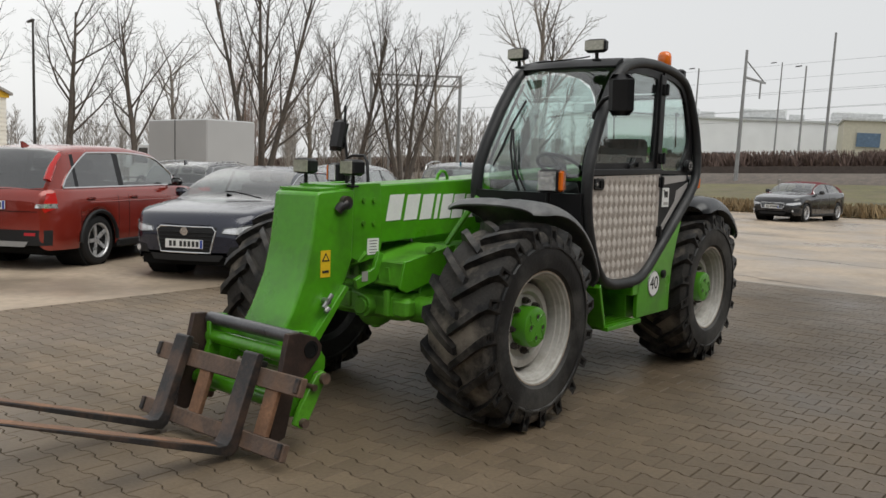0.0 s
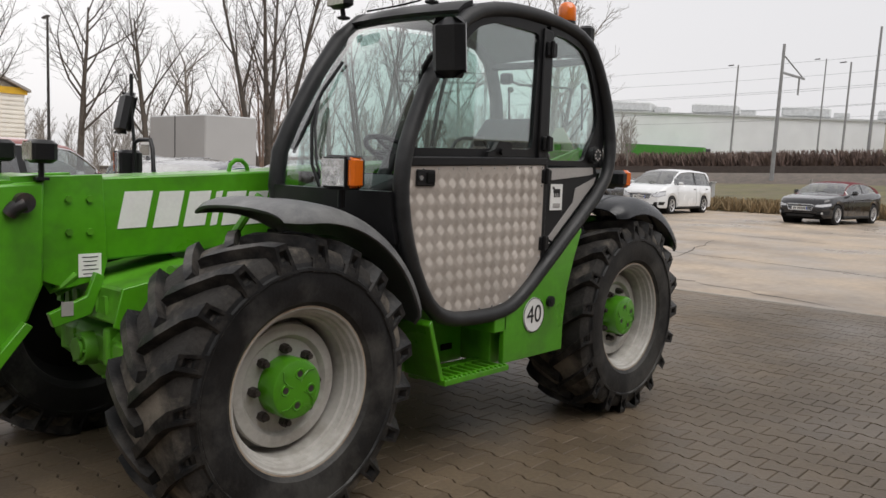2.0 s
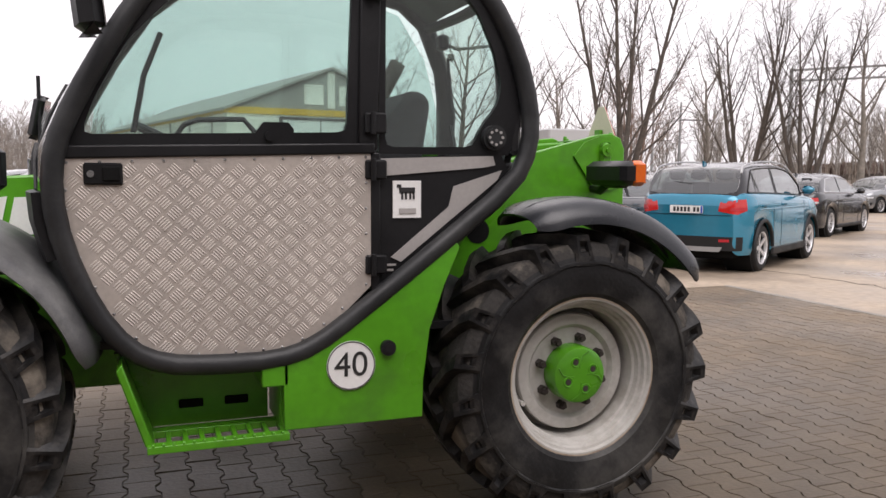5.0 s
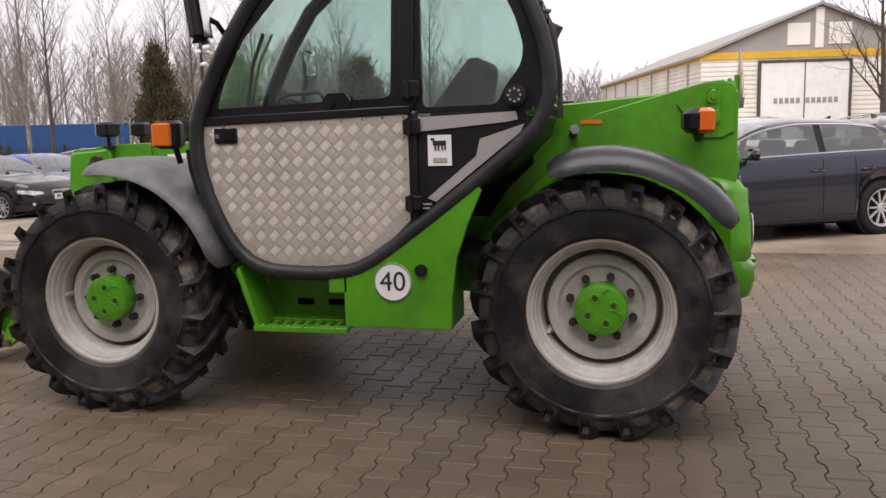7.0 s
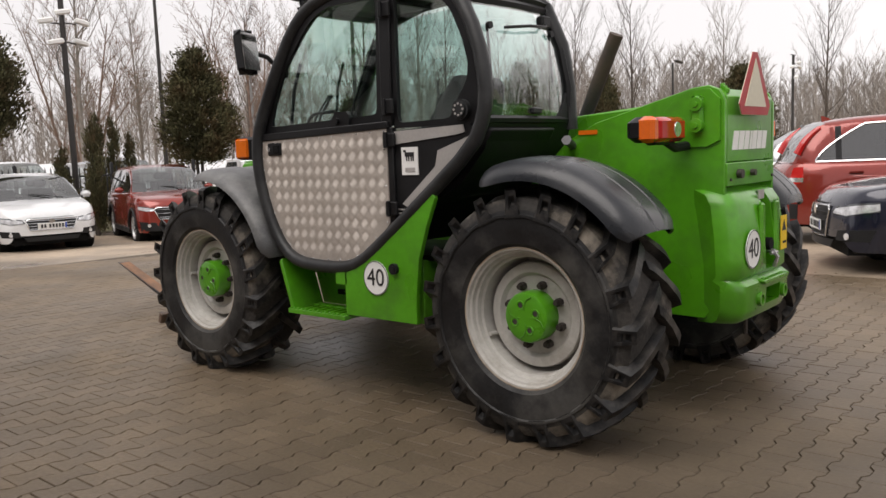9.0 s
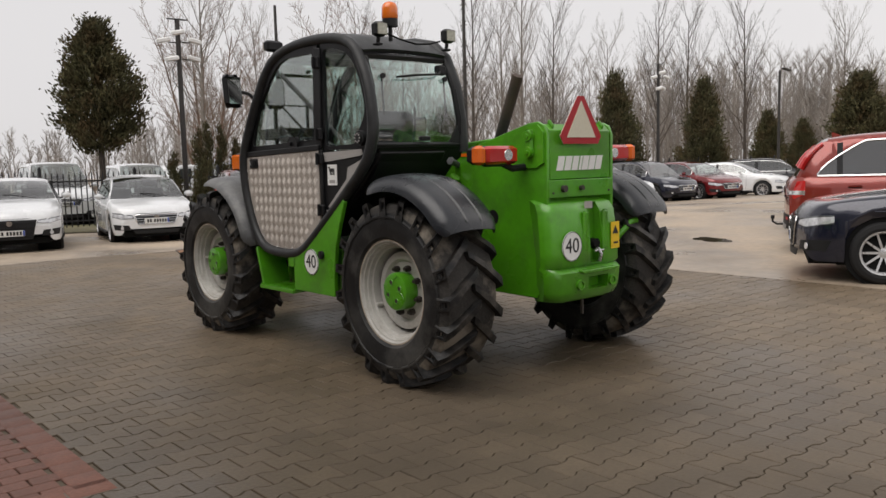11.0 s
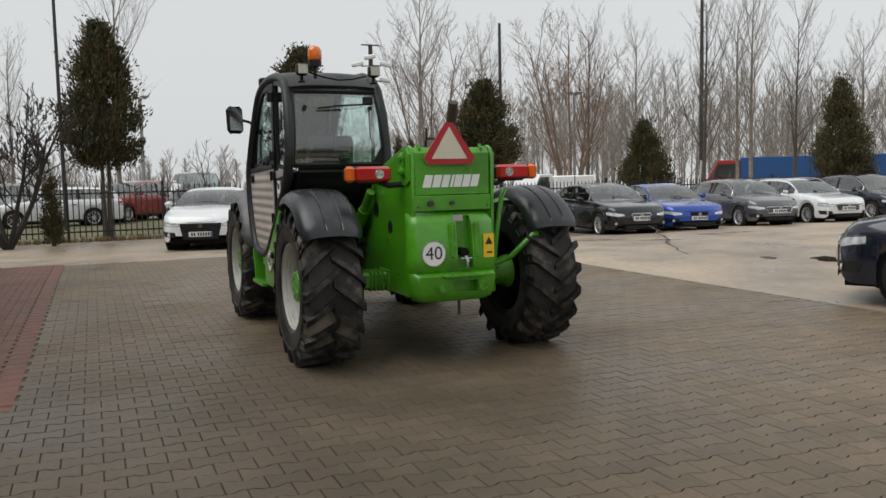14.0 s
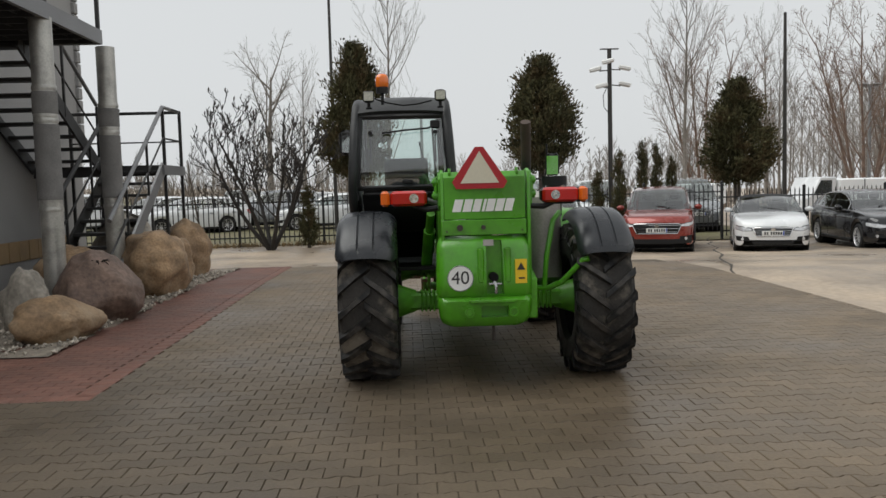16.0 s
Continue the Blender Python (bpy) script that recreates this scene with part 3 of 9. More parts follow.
for e in (0, -1):
    g.add([r[e] for r in cw_rows] + [(-1.75, cw_rows[-1][e][1], 1.125), (-1.75, cw_rows[0][e][1], 0.475)], [tuple(range(len(cw_rows) + 2))])
nv, key_ = [], {}
g.f = [tuple(key_.setdefault(tuple(round(c, 4) for c in g.v[i]), len(key_)) for i in f_) for f_ in g.f]
g.v = [k_ for k_ in key_]
cw = part("counterweight", g, GREEN, machine, "green cast counterweight with tow pocket", smooth=48)
for y in (-0.10, 0.095):
    part("pocket_cheek", Geo().rbox((-1.972, y, 0.92), (0.03, 0.05, 0.26), 0.012), GREEN, cw)
# no opening here: a black cylinder gives the hole its shade
part("tow_hole", Geo().cyl((-1.99, 0.0, 0.835), (-1.89, 0.0, 0.835), 0.032, n=18), BLACKMATT, cw)
part("pocket_lip", Geo().prism([(0.17, 0.655), (-0.14, 0.655), (-0.16, 0.668), (-0.16, 0.678), (0.19, 0.678), (0.19, 0.668)], "x", -2.025, -1.97), GREEN, cw, bevel=0.006)
for y in (0.185, -0.135):
    part("tie_ring", Geo().lathe([(0.034, 0.0), (0.034, 0.02), (0.022, 0.02), (0.022, 0.0)], 20, pose(-1.995, y, 0.585, 0, 0, 90), closed=True), GREEN, cw)
    part("tie_hole", Geo().cyl((-1.99, y, 0.585), (-2.006, y, 0.585), 0.020, n=14), GREEN_D, cw)
part("tow_pin", Geo().tube([(-1.96, 0.0, 0.80), (-2.0, 0.0, 0.80), (-2.015, -0.01, 0.77), (-2.0, -0.01, 0.72)], 0.012, 8).cyl((-2.0, 0.04, 0.79), (-2.0, -0.05, 0.79), 0.008, n=8), STEEL, cw, "bare steel tow pin")
part("drain_pipe", Geo().cyl((-1.86, -0.0, 0.50), (-1.86, -0.0, 0.36), 0.012, n=8), BOLT, machine)
rear_sign = forty_sign(pose(-1.987, 0.245, 0.835) @ pose(0, 0, 0, 90, 0, -90) @ pose(0, 0, 0, 0, 0, 0), 0.094)
ws = part("warning_sticker", Geo().box((-1.983, -0.195, 0.875), (0.004, 0.085, 0.175)), YELLOW, machine, "yellow warning sticker")
part("warning_mark", Geo().prism([(-0.165, 0.885), (-0.225, 0.885), (-0.195, 0.94)], "x", -1.987, -1.984).box((-1.986, -0.20, 0.825), (0.003, 0.045, 0.012)), INK, ws)
part("grey_sticker", Geo().box((-1.948, 0.035, 1.085), (0.006, 0.075, 0.045)), SILVER, machine)

# slow-vehicle triangle
TRI = [(0.255, 1.475), (0.285, 1.525), (0.115, 1.775), (0.055, 1.775), (-0.115, 1.525), (-0.085, 1.475)]
tri = part("slow_triangle", Geo().prism(TRI, "x", -1.932, -1.929), CREAM, machine, "red and cream slow-vehicle triangle plate")
part("triangle_border", Geo().prism(TRI, "x", -1.9355, -1.9325), REDREF, tri, "red reflecting border")
part("triangle_face", Geo().prism([(0.225, 1.515), (-0.055, 1.515), (0.085, 1.745)], "x", -1.9395, -1.9358), CREAM, tri)
part("triangle_bracket", Geo().box((-1.915, 0.085, 1.57), (0.02, 0.05, 0.16)), GREEN, machine)

# tail lamps on arms
for s, y0 in ((1, 0.455), (-1, -0.39)):
    c = y0 + s * 0.175
    part("lamp_arm", Geo().tube([(-1.72, y0 - s * 0.10, 1.34), (-1.70, y0 + s * 0.02, 1.33), (-1.69, y0 + s * 0.09, 1.36), (-1.69, y0 + s * 0.14, 1.40)], 0.022, 8).rbox((-1.69, c, 1.36), (0.06, 0.16, 0.03), 0.01), BLACK, machine, "black lamp bracket")
    h = part("tail_lamp", Geo().rbox((-1.67, c, 1.415), (0.11, 0.35, 0.115), 0.025), BLACK, machine, "tail lamp with red, clear and orange lenses")
    part("lens", Geo().rbox((-1.718, y0 + s * 0.145, 1.415), (0.072, 0.27, 0.112), 0.018), REDLENS, h, "red lens")
    part("lens", Geo().rbox((-1.712, y0 + s * 0.318, 1.415), (0.086, 0.066, 0.118), 0.018), ORANGERED, h, "orange indicator lens")
    part("lens", Geo().cyl((-1.745, y0 + s * 0.105, 1.415), (-1.757, y0 + s * 0.105, 1.415), 0.040, 0.034, n=20), CLEARLENS, h, "clear round lens")
part("marker_reflector", Geo().box((-1.17, 0.373, 1.425), (0.11, 0.005, 0.022)), ORANGE, machine)
part("relay_cap", Geo().cyl((-1.075, 0.37, 1.36), (-1.085, 0.44, 1.385), 0.022, n=14).cyl((-1.085, 0.44, 1.385), (-1.09, 0.455, 1.39), 0.028, n=6), GUNSTEEL, machine)
# two holes in the plate as black discs: their shade is colour only
for x, z, r in ((-1.085, 1.132, 0.060), (-1.413, 1.006, 0.050)):
    part("tower_hole", Geo().cyl((x, 0.30, z), (x, 0.373, z), r, n=24), BLACKMATT, machine)
part("lift_ram", Geo().cyl((-1.1, 0.42, 1.28), (-0.62, 0.46, 0.80), 0.035, n=14).cyl((-0.95, 0.43, 1.13), (-0.6, 0.46, 0.78), 0.05, n=14), GREEN_D, machine)
part("inner_shroud", Geo().prism([(-0.55, 1.05), (-0.95, 1.38), (-1.0, 1.46), (-0.5, 1.46), (-0.3, 0.85)], "y", 0.40, 0.98), BLACK, machine, bevel=0.02)

# boom
g = Geo().prism([(-1.78, 1.35), (-1.80, 1.53), (-1.70, 1.58), (0.72, 1.405), (1.95, 1.345), (1.95, 0.985), (1.0, 1.02), (-1.4, 1.15)], "y", -0.20, 0.09)
boom = part("boom", g, GREEN, machine, "green box-section telescopic boom", bevel=0.01)
for y in (0.09, -0.222):
    part("boom_collar", Geo().prism([(1.58, 1.0), (1.60, 1.375), (1.86, 1.365), (1.86, 0.93), (1.76, 0.89), (1.60, 0.92)], "y", y, y + 0.022), GREEN, boom, bevel=0.004)
g = Geo()
for x in (1.66, 1.75):
    for z in (1.27, 1.13):
        g.cyl((x, 0.112, z), (x, 0.124, z), 0.016, n=6)
part("collar_bolt", g, GREEN_D, boom)
part("data_plate", Geo().box((1.66, 0.1135, 0.985), (0.10, 0.003, 0.10)), WHITE, boom, "white data plate")
g = Geo()
for k in range(5):
    g.box((1.66, 0.1155, 1.02 - 0.018 * k), (0.07 - 0.008 * (k % 3), 0.001, 0.004))
part("plate_text_bar", g, INK, boom)
for k, (x, wd) in enumerate(((1.44, 0.135), (1.275, 0.125), (1.125, 0.115), (1.02, 0.035), (0.92, 0.11), (0.79, 0.115), (0.655, 0.11))):
    part("name_bar", Geo().prism([(x + wd / 2 + 0.018, 1.135 - 0.0 * k), (x - wd / 2 + 0.018, 1.14), (x - wd / 2 - 0.018, 1.305), (x + wd / 2 - 0.018, 1.30)], "y", 0.088, 0.0935), WHITE, boom)
part("lifting_eye", Geo().tube([(0.86, -0.05, 1.39), (0.85, -0.05, 1.43), (0.82, -0.05, 1.455), (0.78, -0.05, 1.455), (0.75, -0.05, 1.43), (0.74, -0.05, 1.39)], 0.012, 8), GREEN, boom)
# head of the boom
hd = [(1.86, 1.345), (2.135, 1.325), (2.16, 1.31), (2.20, 1.02), (2.245, 0.84), (2.33, 0.66), (2.43, 0.50), (2.42, 0.36), (2.34, 0.30), (2.22, 0.40), (2.06, 0.62), (1.93, 0.78), (1.87, 0.92)]
head = part("boom_head", Geo().prism(hd, "y", -0.215, 0.15), GREEN, machine, "green boom head with worn paint", bevel=0.014)
part("head_rib", Geo().prism([(1.93, 0.76), (1.96, 0.78), (2.28, 0.42), (2.25, 0.37)], "y", 0.145, 0.19), GREEN, head, bevel=0.004)
part("head_cap", Geo().prism([(1.98, 1.335), (2.135, 1.328), (2.135, 1.34), (1.98, 1.347)], "y", -0.205, 0.14).prism([(1.86, 1.345), (1.98, 1.335), (1.98, 1.36), (1.86, 1.37)], "y", -0.20, 0.11), GREEN, head)
part("head_pin", Geo().tube([(2.0, 0.15, 1.215), (1.985, 0.165, 1.24), (1.95, 0.17, 1.255)], 0.03, 10).cyl((1.95, 0.15, 1.26), (1.95, 0.185, 1.26), 0.04, n=18), DARKSTEEL, head, "dark pin with keeper")
ws = part("warning_sticker", Geo().box((2.09, 0.152, 0.91), (0.075, 0.003, 0.155)), YELLOW, machine, "yellow warning sticker")
part("warning_mark", Geo().prism([(2.06, 0.925), (2.12, 0.925), (2.09, 0.975)], "y", 0.1535, 0.1555).box((2.09, 0.1545, 0.865), (0.05, 0.002, 0.014)), INK, ws)
part("warning_gap", Geo().prism([(2.073, 0.932), (2.107, 0.932), (2.09, 0.961)], "y", 0.1555, 0.1565), YELLOW, ws)
part("hydraulic_coupling", Geo().cyl((2.10, 0.15, 0.70), (2.10, 0.20, 0.70), 0.018, n=10).cyl((2.135, 0.19, 0.665), (2.07, 0.19, 0.735), 0.014, n=8).cyl((2.13, 0.2, 0.64), (2.10, 0.2, 0.66), 0.014, n=8), STEEL, head)
part("hose_bundle", Geo().tube([(1.82, 0.03, 0.93), (1.80, 0.06, 0.88), (1.78, 0.10, 0.90), (1.72, 0.11, 0.95)], 0.016, 8).tube([(1.80, 0.0, 0.93), (1.76, 0.03, 0.86), (1.70, 0.06, 0.90)], 0.014, 8), GREEN_D, machine)
# work lamps over the head
for x, y, ya in ((1.89, -0.25, 8), (1.87, 0.14, -8)):
    lm = part("boom_lamp", Geo().rbox((0, 0, 0), (0.10, 0.13, 0.095), 0.016), BLACK, machine, "black rectangular work lamp", m=pose(x, y, 1.465, 0, 0, ya))
    part("lens", Geo().rbox((0.052, 0, 0), (0.012, 0.112, 0.078), 0.005), WORKLENS, lm)
    part("lamp_foot", Geo().cyl((0, 0, -0.045), (0, 0, -0.12), 0.012, n=8).box((0, 0, -0.11), (0.05, 0.05, 0.012)), BLACK, lm)

# front cover and axle casting under the boom
cov = [(1.655, 0.755), (1.662, 0.765), (1.640, 0.895), (1.625, 0.905), (1.20, 0.985)]
rows = [[(x - 0.10 * max(0.0, -t) ** 2, 0.02 + 0.33 * t, z) for x, z in cov] for t in (-1, -0.98, -0.5, 0, 0.5, 0.98, 1)]
cover = part("front_cover", Geo().sheet(rows, 0.016), GREEN_D, machine, "green front cover with worn embossing", smooth=20)
part("cover_flange", Geo().prism([(1.16, 0.99), (1.64, 0.91), (1.68, 0.75), (1.62, 0.72), (1.2, 0.80)], "y", 0.345, 0.365), GREEN, cover, bevel=0.004)
for k in range(6):
    part("embossed_bar", Geo().prism([(-0.21 + 0.085 * k, 0.79), (-0.165 + 0.085 * k, 0.79), (-0.175 + 0.085 * k, 0.865), (-0.20 + 0.085 * k, 0.865)], "x", 1.650, 1.664), GREEN_D, cover)
g = Geo().rbox((1.50, 0.03, 0.62), (0.26, 0.62, 0.17), 0.03).cyl((1.47, 0.30, 0.60), (1.47, 0.56, 0.60), 0.085, 0.075, n=20).cyl((1.47, -0.25, 0.60), (1.47, -0.52, 0.60), 0.085, 0.075, n=20)
g.lathe([(0.0, 0.09), (0.075, 0.085), (0.115, 0.05), (0.13, 0.0), (0.115, -0.07), (0.05, -0.13)], 24, pose(1.53, 0.02, 0.585, 0, 0, -90))
g.cyl((1.60, 0.05, 0.61), (1.685, 0.05, 0.61), 0.078, 0.072, n=24).cyl((1.685, 0.05, 0.61), (1.70, 0.05, 0.61), 0.05, n=20)
g.rbox((1.60, 0.22, 0.64), (0.10, 0.05, 0.17), 0.01).rbox((1.60, 0.33, 0.62), (0.09, 0.13, 0.12), 0.02).rbox((1.58, -0.14, 0.63), (0.12, 0.12, 0.13), 0.02).cyl((1.55, 0.05, 0.50), (1.55, 0.05, 0.46), 0.03, n=10)
part("steering_block", g, GREEN_D, machine, "green oily cast front axle housing", bevel=0.004)
for k in range(6):
    aa = 2 * math.pi * k / 6
    part("flange_bolt", Geo().cyl((1.684, 0.05 + 0.062 * math.cos(aa), 0.61 + 0.062 * math.sin(aa)), (1.694, 0.05 + 0.062 * math.cos(aa), 0.61 + 0.062 * math.sin(aa)), 0.008, n=6), GREEN_D, machine)
part("valve_bracket", Geo().prism([(1.86, 0.80), (1.70, 0.86), (1.66, 0.96), (1.62, 0.94), (1.68, 0.78), (1.84, 0.74)], "y", 0.14, 0.17), GREEN, machine, bevel=0.004)
part("small_sticker", Geo().box((1.785, 0.172, 0.815), (0.05, 0.003, 0.06)), SILVER, machine)
part("diagonal_rod", Geo().cyl((1.15, 0.28, 0.98), (1.0, 0.42, 1.30), 0.02, n=8), GREEN, machine)
part("open_tube", Geo().cyl((1.30, 0.30, 0.965), (1.42, 0.36, 0.97), 0.022, n=12).cyl((1.42, 0.36, 0.97), (1.424, 0.362, 0.97), 0.017, n=10), GREEN_D, machine)

# fork carriage, tilted back
cm = pose(2.80, 0.0, 0.055, 0, -20, 0)
car_ = part("fork_carriage", Geo().rbox((-0.02, 0.005, 0.352), (0.04, 1.23, 0.098), 0.005).rbox((-0.02, 0.005, 0.030), (0.04, 1.23, 0.088), 0.005), RUST, machine, "rusty fork carriage frame", m=cm)
for y in (-0.145, 0.415):
    part("carriage_strut", Geo().rbox((-0.022, y, 0.19), (0.03, 0.095, 0.235), 0.004), RUSTY, car_, "orange-rusted upright strap")
for y in (-0.595, 0.595):
    for z in (0.352, 0.030):
        part("end_stop", Geo().rbox((0.004, y, z + 0.005), (0.018, 0.03, 0.075), 0.004), DARKSTEEL, car_)
for y in (-0.36, 0.25):
    fk = part("fork", Geo().prism([(0.004, 0.455), (0.012, 0.465), (0.042, 0.465), (0.052, 0.455), (0.062, 0.02), (0.078, -0.012), (0.12, -0.024), (1.24, -0.048), (1.26, -0.056), (0.10, -0.066), (0.03, -0.062), (0.006, -0.03)], "y", y - 0.055, y + 0.055), DARKSTEEL, car_, "worn black steel pallet fork", bevel=0.006)
    part("fork_top_wear", Geo().prism([(0.13, -0.0235), (0.13, -0.0215), (1.22, -0.0455), (1.22, -0.0475)], "y", y - 0.047, y + 0.047), RUSTY, fk, "rust-brown worn blade top")
    part("fork_hook", Geo().rbox((-0.012, y, 0.418), (0.075, 0.085, 0.034), 0.006), DARKSTEEL, fk)
PLATE_XZ = [(2.605, 0.615), (2.53, 0.612), (2.415, 0.575), (2.375, 0.525), (2.385, 0.475), (2.46, 0.40), (2.55, 0.34), (2.62, 0.08), (2.73, 0.05), (2.665, 0.36)]
for y in (-0.385, 0.425):
    pl_ = part("side_plate", Geo().prism(PLATE_XZ, "y", y - 0.018, y + 0.018), DARKRUST, machine, "dark rust-brown side plate", bevel=0.004)
    part("pin_eye", Geo().lathe([(0.046, -0.024), (0.046, 0.024), (0.030, 0.024), (0.030, -0.024)], 22, pose(2.455, y, 0.515), closed=True).cyl((2.455, y - 0.015, 0.515), (2.455, y + 0.0195, 0.515), 0.032, n=18), BLACKMATT, pl_)
part("top_roller", Geo().cyl((2.50, -0.365, 0.578), (2.50, 0.405, 0.572), 0.036, n=20), GUNSTEEL, machine, "dark steel cross shaft")
part("quick_hitch", Geo().cyl((2.50, -0.36, 0.475), (2.50, 0.40, 0.465), 0.042, n=18).cyl((2.58, -0.36, 0.25), (2.58, 0.40, 0.245), 0.045, n=18).rbox((2.43, 0.02, 0.42), (0.05, 0.5, 0.10), 0.012), GREEN, machine, "green quick-hitch tubes")
for y in (-0.33, 0.37):
    part("hitch_plate", Geo().prism([(2.36, 0.52), (2.42, 0.60), (2.50, 0.61), (2.54, 0.56), (2.54, 0.44), (2.62, 0.26), (2.58, 0.17), (2.50, 0.15), (2.38, 0.28), (2.30, 0.38), (2.30, 0.44)], "y", y - 0.02, y + 0.02), GREEN, machine, bevel=0.006)
for s_, y in ((-1, -0.39), (1, 0.43)):
    lk = part("tilt_link", Geo().prism([(2.33, 0.36), (2.36, 0.385), (2.41, 0.37), (2.52, 0.22), (2.56, 0.13), (2.51, 0.10), (2.46, 0.14), (2.40, 0.24)], "y", y - 0.016, y + 0.016), GREEN_D, machine, "green and rusty link plate", bevel=0.005)
    part("hitch_pin", Geo().cyl((2.365, y - 0.04, 0.345), (2.365, y + 0.04, 0.345), 0.030, n=16), RUST, lk)
    part("hitch_pin", Geo().cyl((2.44, y - 0.03, 0.31), (2.44, y + 0.035, 0.31), 0.018, n=12), DARKSTEEL, lk)
    part("hitch_pin", Geo().cyl((2.51, y - 0.035, 0.135), (2.51, y + 0.045, 0.135), 0.024, n=12), RUST, lk)

# cab
OUT = [(0.27, 2.20), (0.04, 2.255), (-0.25, 2.27), (-0.52, 2.255), (-0.73, 2.21), (-0.85, 2.11), (-0.965, 1.90), (-1.02, 1.68), (-1.015, 1.52), (-0.94, 1.37), (-0.60, 1.105), (-0.30, 0.88), (-0.12, 0.755), (0.02, 0.715), (0.25, 0.715), (0.42, 0.73), (0.54, 0.79), (0.65, 0.94), (0.735, 1.16), (0.765, 1.34), (0.75, 1.50), (0.68, 1.66), (0.55, 1.89), (0.41, 2.09)]


def smoothed(poly, n=2):
    for _ in range(n):
        poly = [q for a, b in zip(poly, poly[1:] + poly[:1]) for q in ((a[0] * 0.75 + b[0] * 0.25, a[1] * 0.75 + b[1] * 0.25), (a[0] * 0.25 + b[0] * 0.75, a[1] * 0.25 + b[1] * 0.75))]
    return poly


CABY, CABR = 1.005, 0.225
so = smoothed(OUT, 1)


def lean(x, z):
    """The cab's sides lean inwards a little above the belt."""
    return CABY - 0.045 * max(0.0, (z - 1.45) / 0.8)


part("cab_side_frame", Geo().tube([(x, lean(x, z), z) for x, z in so], 0.038, 10, closed=True, flat=1.0), CABFRAME, machine, "dark grey moulded cab side frame", smooth=60)
rt = [(0.735, 1.16), (0.765, 1.34), (0.75, 1.50), (0.68, 1.66), (0.55, 1.89), (0.41, 2.09), (0.27, 2.20), (0.04, 2.255), (-0.25, 2.27), (-0.52, 2.255), (-0.73, 2.21), (-0.85, 2.11), (-0.94, 1.90), (-0.97, 1.68), (-0.97, 1.45)]
far_frame = part("cab_side_frame", Geo().tube([(x, CABR + 0.045 * max(0.0, (z - 1.45) / 0.8), z) for x, z in rt], 0.042, 8), CABFRAME, machine, smooth=60)
roof_rows = [[(x, y, z - 0.012 - 0.02 * abs((y - 0.635) / 0.38) ** 3) for y in np.linspace(0.27, 1.0, 9)] for x, z in ((0.30, 2.205), (0.15, 2.245), (-0.1, 2.28), (-0.3, 2.285), (-0.52, 2.27), (-0.72, 2.225), (-0.86, 2.13))]
part("cab_roof", Geo().sheet(roof_rows, 0.03), CABFRAME, machine, "dark grey cab roof")


def between(x, z, t):
    a, b = CABR + 0.045 * max(0.0, (z - 1.45) / 0.8), lean(x, z) + 0.045
    return a + (b - a) * t


ws_rows = [[(x + 0.05 * (1 - (2 * t - 1) ** 2), between(x, z, t), z) for t in np.linspace(0.045, 0.955, 9)] for x, z in ((0.755, 1.345), (0.745, 1.50), (0.675, 1.66), (0.545, 1.89), (0.405, 2.09), (0.31, 2.175))]
p_ = part("windscreen", Geo().grid(ws_rows), CABGLASS, machine, "green-tinted windscreen", smooth=60)
p_.visible_shadow = False
part("windscreen_sill", Geo().sheet([[(x + 0.05 * (1 - (2 * t - 1) ** 2), between(x, z, t), z) for t in np.linspace(0.0, 1.0, 9)] for x, z in ((0.72, 1.12), (0.755, 1.25), (0.762, 1.345))], 0.03), BLACK, machine)
part("windscreen_header", Geo().sheet([[(x + 0.045 * (1 - (2 * t - 1) ** 2), between(x, z, t), z) for t in np.linspace(0.0, 1.0, 9)] for x, z in ((0.325, 2.17), (0.28, 2.205), (0.22, 2.23))], 0.02), BLACK, machine)
rear = [(-0.96, 1.50), (-0.975, 1.68), (-0.94, 1.88), (-0.86, 2.08)]
p_ = part("rear_window", Geo().grid([[(x - 0.03 * (1 - (2 * t - 1) ** 2), between(x, z, t), z) for t in np.linspace(0.06, 0.94, 7)] for x, z in rear]), CABGLASS, machine, "green-tinted rear window", smooth=60)
p_.visible_shadow = False
g = Geo()
for t in (0.03, 0.96):
    g.tube([(x - 0.01, between(x, z, t), z) for x, z in rear], 0.022, 6)
g.tube([(-0.965 - 0.03 * (1 - (2 * t - 1) ** 2), between(-0.96, 1.5, t), 1.50) for t in np.linspace(0.02, 0.98, 7)], 0.02, 6)
g.tube([(-0.85 - 0.03 * (1 - (2 * t - 1) ** 2), between(-0.86, 2.1, t), 2.09) for t in np.linspace(0.02, 0.98, 7)], 0.024, 6)
g.prism([(0.24, 1.49), (0.42, 1.49), (0.34, 1.54), (0.27, 1.66), (0.24, 1.66)], "x", -0.985, -0.97)
part("rear_window_seal", g, BLACK, machine)
part("rear_bulkhead", Geo().sheet([[(x, y, z) for y in (0.24, 0.5, 0.75, 0.97)] for x, z in ((-0.55, 1.06), (-0.80, 1.20), (-0.95, 1.36), (-0.985, 1.49))], 0.03), BLACK, machine)
part("rear_wiper", Geo().tube([(-0.90, 0.36, 2.02), (-0.955, 0.42, 1.985), (-0.985, 0.62, 1.97), (-0.965, 0.80, 1.95)], 0.008, 6).rbox((-0.90, 0.36, 2.02), (0.05, 0.08, 0.07), 0.01), BLACK, machine)
part("window_latch", Geo().rbox((-1.0, 0.60, 1.545), (0.03, 0.09, 0.035), 0.008), BLACK, machine)
